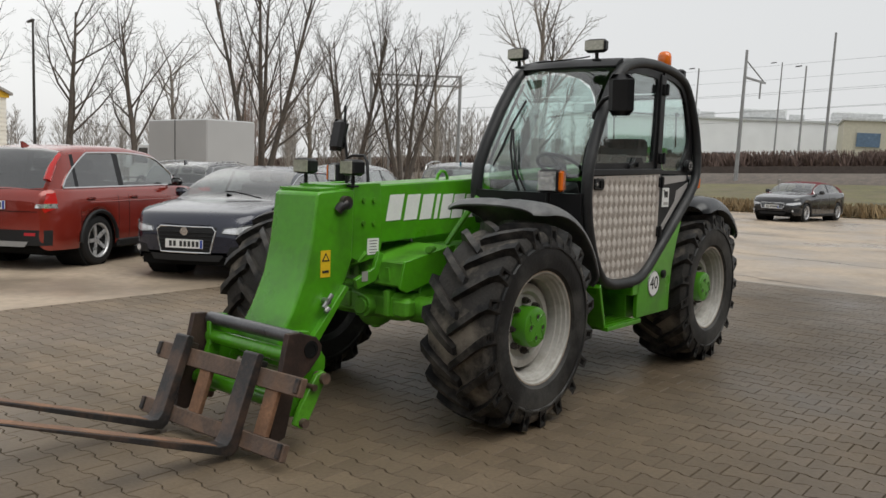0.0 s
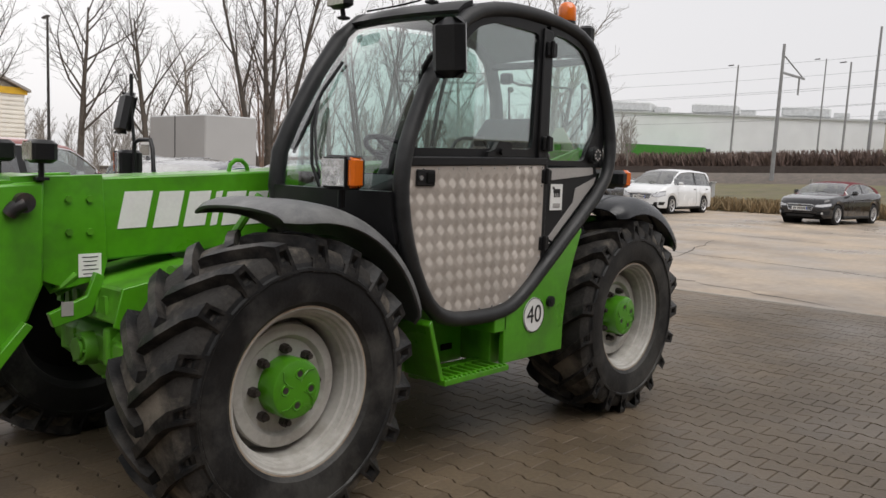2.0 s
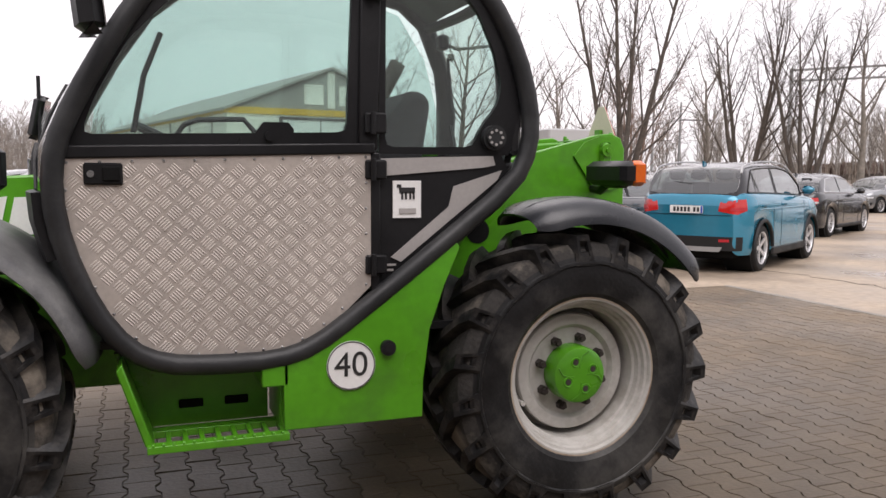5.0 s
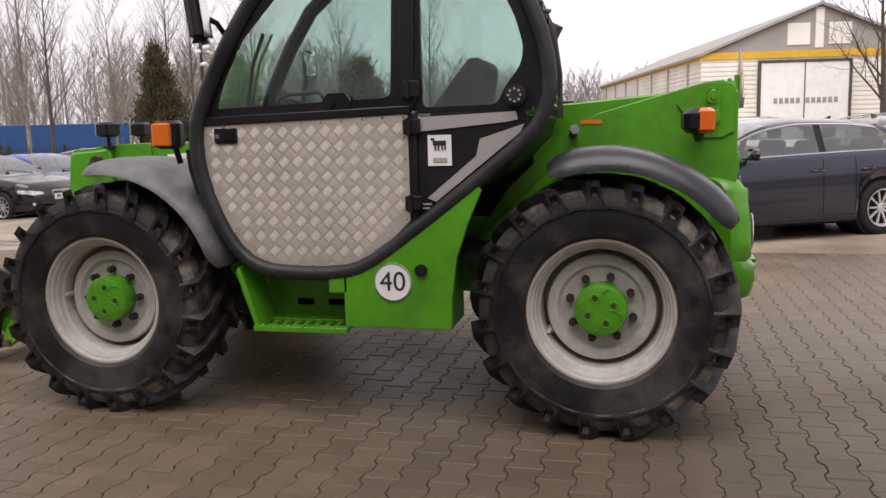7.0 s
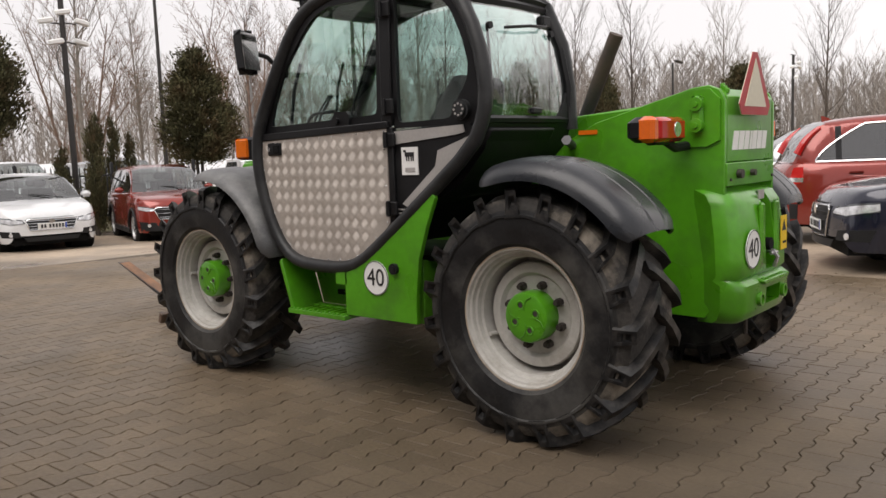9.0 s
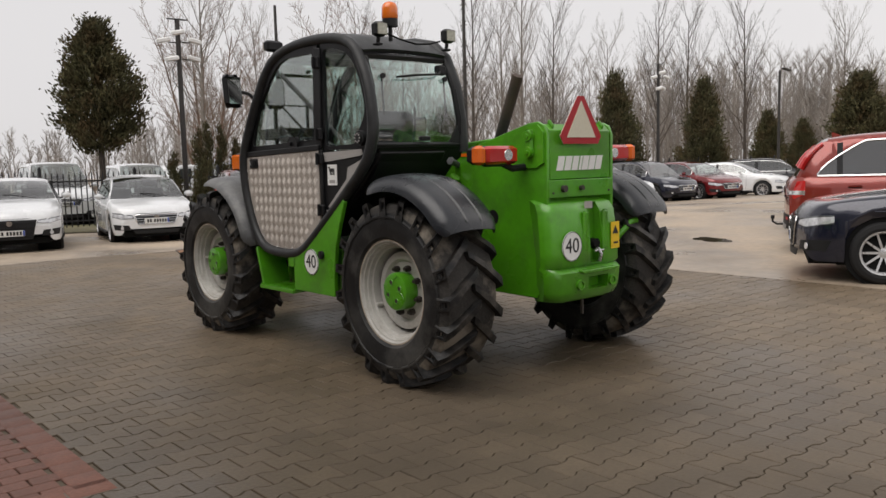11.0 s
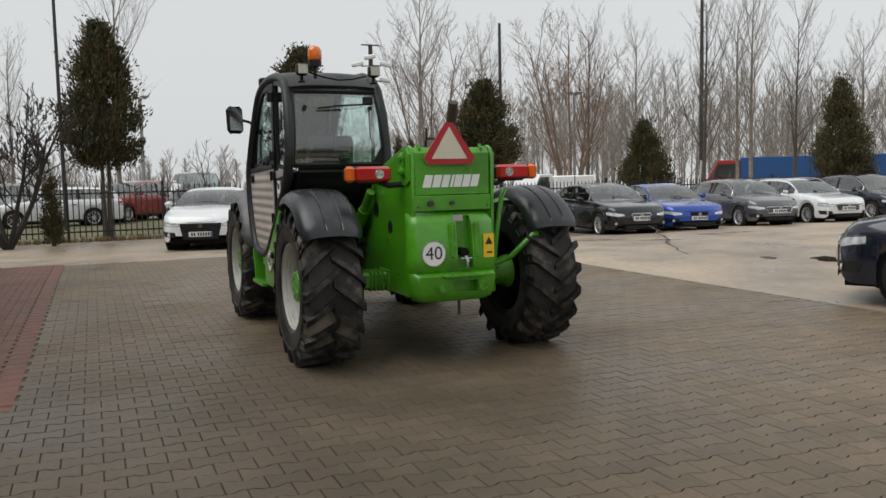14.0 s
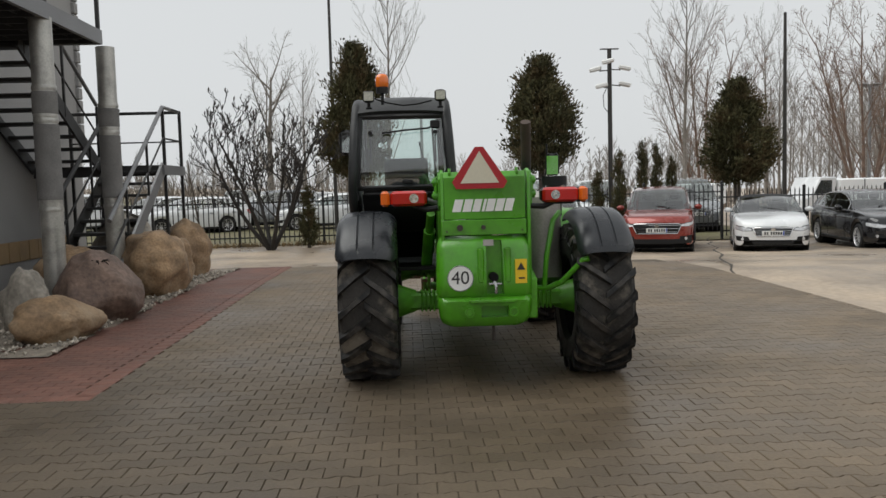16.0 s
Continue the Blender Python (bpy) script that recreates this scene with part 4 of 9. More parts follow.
for y in (0.90, 0.36):
    part("window_stay", Geo().cyl((-0.93, y, 1.95), (-0.95, y, 1.70), 0.007, n=6).cyl((-0.935, y, 1.955), (-0.955, y, 1.955), 0.018, n=10), BLACK, machine)
# door
DY = 0.985
dpan = smoothed([(0.725, 1.445), (-0.345, 1.475), (-0.345, 0.985), (-0.215, 0.852), (-0.045, 0.745), (0.10, 0.738), (0.37, 0.738), (0.485, 0.768), (0.63, 0.955), (0.722, 1.17), (0.745, 1.33)], 1)
dpan = [q for q in dpan if not (q[1] > 1.40 or q[0] < -0.30)]
dpan = [(0.742, 1.36), (0.733, 1.457), (-0.345, 1.488), (-0.345, 0.978)] + dpan
door = part("door_panel", Geo().prism(dpan, "y", DY, DY + 0.012), ALU, machine, "aluminium tread-plate door panel", bevel=0.003)
g = Geo()


def inside(px, pz, poly):
    c = False
    for (x0, z0), (x1, z1) in zip(poly, poly[1:] + poly[:1]):
        if (z0 > pz) != (z1 > pz) and px < (x1 - x0) * (pz - z0) / (z1 - z0) + x0:
            c = not c
    return c


for j in range(-2, 24):
    for i in range(-16, 16):
        cx, cz = 0.074 * (i + 0.5 * (j % 2)), 0.75 + 0.037 * j
        if not all(inside(cx + ex, cz + ez, dpan) for ex in (-0.026, 0.026) for ez in (-0.026, 0.026)):
            continue
        for k in range(5):
            off = (k - 2) * 0.0094
            ln, wd = 0.0238 - 0.0012 * abs(k - 2), 0.0034
            mm = pose(cx, DY + 0.012, cz, 0, 45 if j % 2 else -45, 0) @ pose(0, 0, off)
            g.add([(-ln, 0, 0), (-ln * 0.6, 0, -wd), (ln * 0.6, 0, -wd), (ln, 0, 0), (ln * 0.6, 0, wd), (-ln * 0.6, 0, wd), (-ln * 0.6, 0.0020, 0), (ln * 0.6, 0.0020, 0)], [(0, 1, 6), (1, 2, 7, 6), (2, 3, 7), (3, 4, 7), (4, 5, 6, 7), (5, 0, 6)], mm)
part("tread_ribs", g, ALU_HI, door, "raised tread ribs", smooth=0)
for (x0, z0), (x1, z1) in zip(dpan, dpan[1:] + dpan[:1]):
    n_ = max(1, int(math.hypot(x1 - x0, z1 - z0) / 0.10))
    for k in range(n_):
        t = k / n_
        x, z = x0 + (x1 - x0) * t, z0 + (z1 - z0) * t
        x, z = 0.2 + (x - 0.2) * 0.965, 1.13 + (z - 1.13) * 0.955
        part("rivet", Geo().cyl((x, DY + 0.012, z), (x, DY + 0.016, z), 0.006, 0.003, n=8), STEEL, door)
hb = part("door_handle", Geo().rbox((0.60, DY + 0.016, 1.405), (0.125, 0.016, 0.075), 0.006), BLACK, machine, "black recessed door handle")
part("handle_flap", Geo().rbox((0.575, DY + 0.026, 1.405), (0.055, 0.012, 0.05), 0.004), BLACKMATT, hb)
part("handle_lock", Geo().cyl((0.64, DY + 0.02, 1.405), (0.64, DY + 0.03, 1.405), 0.012, n=12), STEEL, hb)
g = Geo().prism([(0.735, 1.455), (0.725, 1.50), (-0.36, 1.525), (-0.36, 1.485)], "y", DY - 0.02, DY + 0.02)
g.prism([(-0.30, 1.50), (-0.375, 1.50), (-0.395, 2.20), (-0.315, 2.21)], "y", DY - 0.055, DY + 0.002).prism([(-0.345, 1.49), (-0.385, 1.49), (-0.385, 0.98), (-0.345, 0.955)], "y", DY - 0.03, DY + 0.008)
part("door_frame", g, BLACK, machine, "black steel door frame", bevel=0.006)
dw = [(0.70, 1.52), (-0.295, 1.535), (-0.315, 2.20), (-0.1, 2.225), (0.1, 2.21), (0.25, 2.16), (0.36, 2.07), (0.52, 1.86), (0.64, 1.66)]
p_ = part("door_window", Geo().prism([(x, z) for x, z in dw], "y", 0.955, 0.960), CABGLASS, machine, "green-tinted door window")
p_.visible_shadow = False


def ring_prism(outer, inner, y0, y1, n=72):
    """A flat frame between two outlines round one middle."""
    cx = sum(q[0] for q in inner) / len(inner)
    cz = sum(q[1] for q in inner) / len(inner)

    def reach(poly, a):
        dx, dz, best = math.cos(a), math.sin(a), 0.0
        for (x0, z0), (x1, z1) in zip(poly, poly[1:] + poly[:1]):
            ex, ez = x1 - x0, z1 - z0
            den = dx * ez - dz * ex
            if abs(den) > 1e-9:
                t = ((x0 - cx) * ez - (z0 - cz) * ex) / den
                u = ((x0 - cx) * dz - (z0 - cz) * dx) / den
                if t > 0 and -1e-6 <= u <= 1 + 1e-6:
                    best = max(best, t)
        return (cx + dx * best, cz + dz * best)
    angs = sorted(set([round(2 * math.pi * k / n, 5) for k in range(n)] + [round(math.atan2(q[1] - cz, q[0] - cx) % (2 * math.pi), 5) for q in outer + inner]))
    o, i_ = [reach(outer, a) for a in angs], [reach(inner, a) for a in angs]
    return Geo().grid([[(x, y0, z) for x, z in o], [(x, y1, z) for x, z in o], [(x, y1, z) for x, z in i_], [(x, y0, z) for x, z in i_], [(x, y0, z) for x, z in o]], wrap=True)


def softened(poly, cut=0.22):
    """The outline with its corners a little rounded."""
    out = []
    for k, q in enumerate(poly):
        a, b = poly[k - 1], poly[(k + 1) % len(poly)]
        la, lb = math.hypot(a[0] - q[0], a[1] - q[1]), math.hypot(b[0] - q[0], b[1] - q[1])
        ta, tb = min(0.035, la * 0.4) / la, min(0.035, lb * 0.4) / lb
        p0 = (q[0] + (a[0] - q[0]) * ta, q[1] + (a[1] - q[1]) * ta)
        p1 = (q[0] + (b[0] - q[0]) * tb, q[1] + (b[1] - q[1]) * tb)
        out += [p0, ((p0[0] + p1[0]) / 4 + q[0] / 2, (p0[1] + p1[1]) / 4 + q[1] / 2), p1]
    return out


d_out = [(0.745, 1.49), (-0.335, 1.515), (-0.345, 2.225), (0.1, 2.235), (0.28, 2.18), (0.40, 2.08), (0.56, 1.87), (0.70, 1.63)]
d_in = softened([(0.668, 1.54), (-0.258, 1.565), (-0.285, 2.175), (0.08, 2.18), (0.22, 2.14), (0.33, 2.05), (0.51, 1.866), (0.62, 1.67)])
part("door_window_seal", ring_prism(d_out, d_in, 0.945, 0.972), BLACK, machine, "black window frame")
qw = [(-0.40, 1.495), (-0.80, 1.51), (-0.87, 1.58), (-0.915, 1.72), (-0.885, 1.88), (-0.80, 2.06), (-0.70, 2.16), (-0.55, 2.20), (-0.41, 2.215)]
p_ = part("quarter_window", Geo().prism(qw, "y", 0.955, 0.960), CABGLASS, machine, "green-tinted rear quarter window")
p_.visible_shadow = False
q_out = [(-0.385, 1.485), (-0.93, 1.485), (-0.985, 1.60), (-0.985, 1.70), (-0.94, 1.90), (-0.84, 2.10), (-0.72, 2.20), (-0.5, 2.24), (-0.385, 2.24)]
q_in = softened([(-0.41, 1.512), (-0.775, 1.517), (-0.803, 1.586), (-0.885, 1.69), (-0.90, 1.77), (-0.865, 1.90), (-0.795, 2.05), (-0.70, 2.14), (-0.55, 2.18), (-0.415, 2.19)])
part("quarter_window_seal", ring_prism(q_out, q_in, 0.945, 0.972), BLACK, machine, "black window frame")
part("quarter_knob", Geo().cyl((-0.86, 0.965, 1.555), (-0.86, 1.0, 1.555), 0.050, n=24).cyl((-0.86, 1.0, 1.555), (-0.86, 1.012, 1.555), 0.038, n=20), CABFRAME, machine, "black window catch knob")
g = Geo()
for k in range(8):
    a = k * math.pi / 4
    g.cyl((-0.86 + 0.028 * math.cos(a), 1.012, 1.555 + 0.028 * math.sin(a)), (-0.86 + 0.028 * math.cos(a), 1.015, 1.555 + 0.028 * math.sin(a)), 0.006, n=8)
part("knob_dots", g, SILVER, machine)
part("quarter_panel", Geo().prism([(-0.385, 1.47), (-0.90, 1.49), (-0.94, 1.40), (-0.62, 1.15), (-0.385, 0.98)], "y", DY - 0.03, DY - 0.01), BLACK, machine)
g = Geo().prism([(-0.39, 1.468), (-0.86, 1.482), (-0.87, 1.445), (-0.82, 1.435), (-0.39, 1.40)], "y", DY - 0.008, DY - 0.003)
g.prism([(-0.69, 1.36), (-0.90, 1.425), (-0.88, 1.385), (-0.47, 1.065), (-0.43, 1.085), (-0.67, 1.28)], "y", DY - 0.008, DY - 0.003)
part("silver_band", g, SILVER, machine, "silver-grey trim band")
g = Geo().box((-0.425, DY - 0.004, 1.055), (0.05, 0.003, 0.008)).box((-0.415, DY - 0.004, 1.035), (0.05, 0.003, 0.008))
part("trim_stripe", g, SILVER, machine)
st = part("white_sticker", Geo().box((-0.495, DY - 0.005, 1.31), (0.115, 0.006, 0.145)), WHITE, machine, "white sticker with dark emblem")
part("emblem", Geo().rbox((-0.495, DY - 0.001, 1.345), (0.065, 0.003, 0.022), 0.006).box((-0.475, DY - 0.001, 1.325), (0.008, 0.003, 0.03)).box((-0.49, DY - 0.001, 1.325), (0.008, 0.003, 0.03)).box((-0.508, DY - 0.001, 1.325), (0.008, 0.003, 0.03)).box((-0.522, DY - 0.001, 1.325), (0.008, 0.003, 0.03)).box((-0.462, DY - 0.001, 1.362), (0.018, 0.003, 0.012)), INK, st)
part("emblem_bar", Geo().rbox((-0.497, DY - 0.001, 1.264), (0.07, 0.003, 0.022), 0.006), SILVER, st)
for z in (2.10, 1.60, 1.425, 1.06):
    part("hinge", Geo().rbox((-0.365, DY + 0.012, z), (0.085, 0.022, 0.075 if z < 1.5 else 0.08), 0.006).cyl((-0.352, DY + 0.028, z - 0.042), (-0.352, DY + 0.028, z + 0.042), 0.011, n=10), BLACK, machine, bevel=0.002)
part("window_opener", Geo().prism([(-0.055, 1.515), (0.145, 1.515), (0.135, 1.54), (0.085, 1.555), (0.055, 1.595), (-0.035, 1.595), (-0.055, 1.57)], "y", DY - 0.02, DY + 0.008).cyl((0.035, DY, 1.545), (0.035, DY + 0.025, 1.545), 0.018, n=14), BLACK, machine)
part("grab_rail", Geo().tube([(0.36, 0.94, 1.535), (0.33, 0.94, 1.58), (0.28, 0.94, 1.60), (0.12, 0.94, 1.605), (0.08, 0.94, 1.56)], 0.010, 8).tube([(0.50, 0.94, 1.55), (0.46, 0.94, 1.75), (0.40, 0.93, 1.9)], 0.010, 8), BLACK, machine)

# the near flank of the cab and the panel under it stand proud of the cab's core
FLANK = {"cab_side_frame", "side_panel", "speed_sign", "panel_plug", "step_cheek", "step_block", "step", "door_panel", "door_handle", "door_frame", "door_window", "door_window_seal", "quarter_window", "quarter_window_seal", "quarter_knob", "knob_dots", "quarter_panel", "silver_band", "trim_stripe", "white_sticker", "hinge", "window_opener", "grab_rail"}
OUTWARD = Matrix.Translation((-0.0224, 0.055, 0.0222)) @ Matrix.Diagonal((0.9843, 1, 0.9843, 1))
for ob in machine.children:
    if ob.name.split(".")[0] in FLANK and ob != far_frame and ob != rear_sign:
        ob.matrix_basis = OUTWARD @ ob.matrix_basis

# inside the cab
seat = part("driver_seat", Geo().rbox((-0.45, 0.60, 1.18), (0.48, 0.48, 0.14), 0.04), CLOTH, machine, "dark cloth driver seat")
part("backrest", Geo().prism([(-0.36, 1.20), (-0.403, 1.50), (-0.529, 1.66), (-0.60, 1.745), (-0.645, 1.757), (-0.70, 1.715), (-0.665, 1.50), (-0.62, 1.2)], "y", 0.42, 0.80), CLOTH, seat, bevel=0.04)
part("dashboard", Geo().prism([(0.74, 1.34), (0.48, 1.42), (0.42, 1.30), (0.58, 0.9), (0.72, 0.9)], "y", 0.36, 0.86), BLACK, machine, bevel=0.03)
st = part("steering_wheel", Geo().tube([(0.16 * math.cos(t), 0.16 * math.sin(t), 0) for t in [k * math.pi / 12 for k in range(24)]], 0.014, 8, closed=True).cyl((0, 0, -0.02), (0, 0, 0.012), 0.035, n=14).tube([(-0.15, 0, 0), (0, 0, -0.012), (0.15, 0, 0)], 0.012, 6).tube([(0, -0.15, 0), (0, 0, -0.012)], 0.012, 6), BLACK, machine, m=pose(0.32, 0.61, 1.52, 0, -28, 0))
part("steering_column", Geo().cyl((0.34, 0.61, 1.50), (0.55, 0.61, 1.15), 0.035, n=12), BLACK, machine)
part("cab_floor", Geo().box((-0.1, 0.61, 0.80), (1.4, 0.70, 0.03)).box((-0.1, 0.27, 1.10), (1.5, 0.03, 0.62)), BLACK, machine)
part("joystick", Geo().cyl((-0.2, 0.36, 1.25), (-0.16, 0.36, 1.45), 0.014, n=8).cyl((-0.16, 0.36, 1.45), (-0.15, 0.36, 1.53), 0.024, n=10).rbox((-0.35, 0.35, 1.22), (0.5, 0.12, 0.10), 0.02), BLACK, machine)
rg = [(0.66, 1.40), (0.62, 1.70), (0.50, 1.89), (0.36, 2.10), (0.2, 2.19), (-0.5, 2.22), (-0.72, 2.15), (-0.85, 1.95), (-0.92, 1.68), (-0.92, 1.45)]
p_ = part("offside_window", Geo().prism(rg, "y", 0.245, 0.250), CABGLASS, machine, "green-tinted far-side window")
p_.visible_shadow = False
part("sun_blind", Geo().box((0.1, 0.61, 2.215), (0.35, 0.55, 0.012)), BLACK, machine)
# wipers on the windscreen
part("windscreen_wiper", Geo().tube([(0.80, 0.60, 1.345), (0.815, 0.56, 1.45), (0.77, 0.50, 1.62), (0.70, 0.46, 1.75)], 0.009, 6).tube([(0.815, 0.66, 1.345), (0.82, 0.60, 1.45), (0.775, 0.53, 1.62), (0.71, 0.475, 1.75)], 0.007, 6).tube([(0.765, 0.36, 1.50), (0.73, 0.40, 1.62), (0.66, 0.44, 1.80), (0.56, 0.47, 1.95)], 0.009, 6), BLACK, machine)
part("antenna_blade", Geo().tube([(0.73, 0.30, 1.52), (0.64, 0.315, 1.70), (0.50, 0.33, 1.93), (0.40, 0.34, 2.08)], 0.012, 6), BLACK, machine)


# lamps, mirrors, beacon
def work_lamp(x, y, z, yaw, sx=0.07, sy=0.15, sz=0.085):
    b = part("work_lamp", Geo().rbox((0, 0, 0), (sx, sy, sz), 0.016), BLACK, machine, "black work lamp with pale lens", m=pose(x, y, z, 0, 0, yaw))
    part("lens", Geo().rbox((sx / 2 + 0.002, 0, 0), (0.010, sy - 0.018, sz - 0.018), 0.004), WORKLENS, b)
    part("lamp_foot", Geo().cyl((-0.01, 0, -sz / 2), (-0.02, 0, -sz / 2 - 0.05), 0.013, n=8).rbox((-0.02, 0, -sz / 2 - 0.045), (0.05, 0.05, 0.015), 0.004), BLACK, b)


work_lamp(0.44, 0.31, 2.285, -4)
work_lamp(0.43, 0.915, 2.305, 5)
work_lamp(-0.93, 0.905, 2.255, 180, 0.07, 0.095, 0.095)
work_lamp(-0.93, 0.31, 2.255, 180, 0.07, 0.095, 0.095)
part("lamp_cable", Geo().tube([(-0.93, 0.85, 2.235), (-0.95, 0.75, 2.20), (-0.96, 0.62, 2.175), (-0.96, 0.5, 2.185), (-0.93, 0.38, 2.215)], 0.006, 6).tube([(0.40, 0.85, 2.245), (0.36, 0.78, 2.245), (0.34, 0.6, 2.24), (0.34, 0.4, 2.235)], 0.005, 6), BLACKMATT, machine)
bc = part("beacon", Geo().cyl((-0.90, 0.79, 2.19), (-0.90, 0.79, 2.30), 0.014, n=8).cyl((-0.90, 0.79, 2.285), (-0.90, 0.79, 2.335), 0.052, n=20), BLACK, machine, "amber beacon on black base")
part("amber_dome", Geo().lathe([(0.05, 0), (0.055, 0.01), (0.054, 0.07), (0.046, 0.095), (0.028, 0.108), (0.0, 0.112)], 24, pose(-0.90, 0.79, 2.335, 90, 0, 0)), ORANGE, bc, "amber plastic dome")
mr = part("mirror", Geo().rbox((0, 0, 0), (0.075, 0.16, 0.255), 0.035), BLACK, machine, "black cab mirror on bent arm", m=pose(0.60, 1.20, 1.965, 0, 6, 12))
part("mirror_glass", Geo().box((-0.039, 0, 0), (0.004, 0.125, 0.21)), CHROME, mr)
part("mirror_arm", Geo().tube([(0.53, 0.99, 1.86), (0.56, 1.02, 1.90), (0.57, 1.07, 1.945), (0.59, 1.14, 1.965)], 0.014, 8).rbox((0.525, 0.99, 1.85), (0.05, 0.05, 0.06), 0.01), BLACK, machine)
part("mirror_arm", Geo().tube([(0.95, -0.62, 1.28), (0.95, -0.64, 1.50), (0.94, -0.68, 1.55), (0.94, -0.80, 1.55), (0.94, -0.86, 1.53), (0.94, -0.86, 1.30)], 0.012, 8).tube([(0.94, -0.86, 1.53), (0.94, -0.89, 1.70), (0.94, -0.89, 1.92)], 0.010, 8), BLACK, machine)
mr = part("mirror", Geo().rbox((0, 0, 0), (0.06, 0.15, 0.24), 0.03), BLACK, machine, "black far-side mirror", m=pose(0.95, -0.95, 1.70, 0, -12, -8))
part("mirror_glass", Geo().box((-0.032, 0, 0), (0.004, 0.12, 0.20)), CHROME, mr)
for s, x, y in ((1, 0.95, 0.935), (-1, 0.92, -0.96)):
    h = part("headlamp", Geo().rbox((0, 0, 0), (0.13, 0.15, 0.145), 0.018), BLACK, machine, "black headlamp with orange indicator", m=pose(x, y, 1.42, 0, 0, s * 20))
    part("lens", Geo().rbox((0.066, -s * 0.012, 0), (0.014, 0.118, 0.125), 0.006), CLEARLENS, h)
    part("lens_rim", Geo().box((0.066, s * 0.046, 0), (0.017, 0.006, 0.13)), BLACK, h)
    part("indicator", Geo().rbox((0.026, s * 0.070, 0), (0.098, 0.032, 0.128), 0.012), ORANGE, h)
    part("lamp_bracket", Geo().cyl((-0.02, -s * 0.02, -0.06), (-0.04, -s * 0.03, -0.15), 0.016, n=8), BLACK, h)


# mudguards
def fender(name, material, pts, y0, y1, ribs, drop, lab):
    rows, n = [], len(pts)
    for i, (x, z, nx, nz) in enumerate(pts):
        u = 2 * i / (n - 1) - 1
        tip = max(0.0, (abs(u) - 0.80) / 0.20)
        wide = 1 - 0.16 * tip ** 2.5
        d2 = drop * (1 - 0.55 * tip ** 2)
        row = []
        for t in (0, 0.01, 0.03, 0.06, 0.10, 0.15, 0.25, 0.34, 0.355, 0.375, 0.39, 0.5, 0.61, 0.625, 0.645, 0.66, 0.75, 0.85, 0.90, 0.94, 0.97, 0.99, 1):
            e = max(0.0, (abs(2 * t - 1) - 0.62) / 0.38)
            dz = -d2 * (1 - math.sqrt(max(0.0, 1 - e * e))) - 0.022 * (2 * t - 1) ** 2 - 0.02 * tip ** 2
            for rb in ribs:
                if abs(t - rb) < 0.011 and abs(u) < 0.86:
                    dz -= 0.011
            yy = y0 + (y1 - y0) * t
            yy = (y0 + y1) / 2 + (yy - (y0 + y1) / 2) * wide
            row.append((x + nx * dz, yy, z + nz * dz))
        rows.append(row)
    return part(name, Geo().sheet(rows, 0.012), material, machine, lab, smooth=35)


def arc_pts(cx, cz, r, a0, a1, n=14, flare=0.0):
    out = []
    for k in range(n):
        a = radians(a0 + (a1 - a0) * k / (n - 1))
        rr = r + flare * (k / (n - 1)) ** 3
        out.append((cx + rr * math.cos(a), cz + rr * math.sin(a), math.cos(a), math.sin(a)))
    return out


for s in (1, -1):
    y0, y1 = (0.71, 1.15) if s > 0 else (-0.66, -1.09)
    fender("rear_mudguard", FENDER, arc_pts(-1.27, 0.60, 0.705, 68, 146, 24), y0, y1, (0.365, 0.635), 0.075, "dark plastic rear mudguard with ribs")
    fp = arc_pts(1.25, 0.62, 0.69, 168, 78, 24)
    fender("front_mudguard", FENDER_F, fp, 0.42 if s > 0 else -0.40, y1, (0.5,), 0.06, "faded grey plastic front mudguard")
part("mudguard_stay", Geo().tube([(-1.55, -0.30, 0.70), (-1.62, -0.45, 0.70), (-1.66, -0.55, 0.75), (-1.74, -0.70, 0.92), (-1.76, -0.74, 0.93)], 0.022, 8).tube([(-1.60, -0.42, 0.66), (-1.63, -0.44, 0.95), (-1.60, -0.50, 1.22), (-1.55, -0.56, 1.28)], 0.02, 8), GREEN, machine, "green bent pipe stay")
# engine side
g = Geo().prism([(-0.95, 0.62), (-0.95, 1.10), (-0.75, 1.27), (0.55, 1.25), (0.72, 1.10), (0.75, 0.62)], "y", -1.02, -0.40)
part("engine_cover", g, GREEN, machine, "green engine cover", bevel=0.05)
part("silencer", Geo().cyl((-1.02, -0.50, 0.72), (-0.98, -0.50, 1.38), 0.17, n=24).lathe([(0.17, 0.0), (0.12, 0.05), (0.0, 0.06)], 24, pose(-0.98, -0.50, 1.38, 90)), mat("heat_grey_steel", (0.30, 0.285, 0.26), 0.5, metal=0.5, var=0.2), machine)
part("exhaust_pipe", Geo().tube([(-0.60, -0.44, 1.20), (-0.66, -0.43, 1.50), (-0.78, -0.42, 1.75), (-0.92, -0.40, 2.02)], [0.042, 0.042, 0.044, 0.044], 14), mat("sooty_pipe", (0.025, 0.022, 0.02), 0.7, var=0.3, stain=(0.1, 0.06, 0.04), stain_amt=0.5), machine, "sooty black exhaust stack")
part("air_filter_cap", Geo().cyl((-0.9, -0.64, 1.22), (-0.9, -0.64, 1.48), 0.06, n=16).cyl((-0.9, -0.64, 1.48), (-0.9, -0.64, 1.56), 0.105, n=20), BLACK, machine, "black air filter cap")

# ---- ground ----
YARD = mat("wet_sandy_concrete", (0.34, 0.272, 0.203), 0.48, var=0.24, scale=0.5, fine=9, bump=0.3, stain=(0.165, 0.132, 0.102), stain_amt=0.85, stain_scale=0.33, rough_var=0.28)


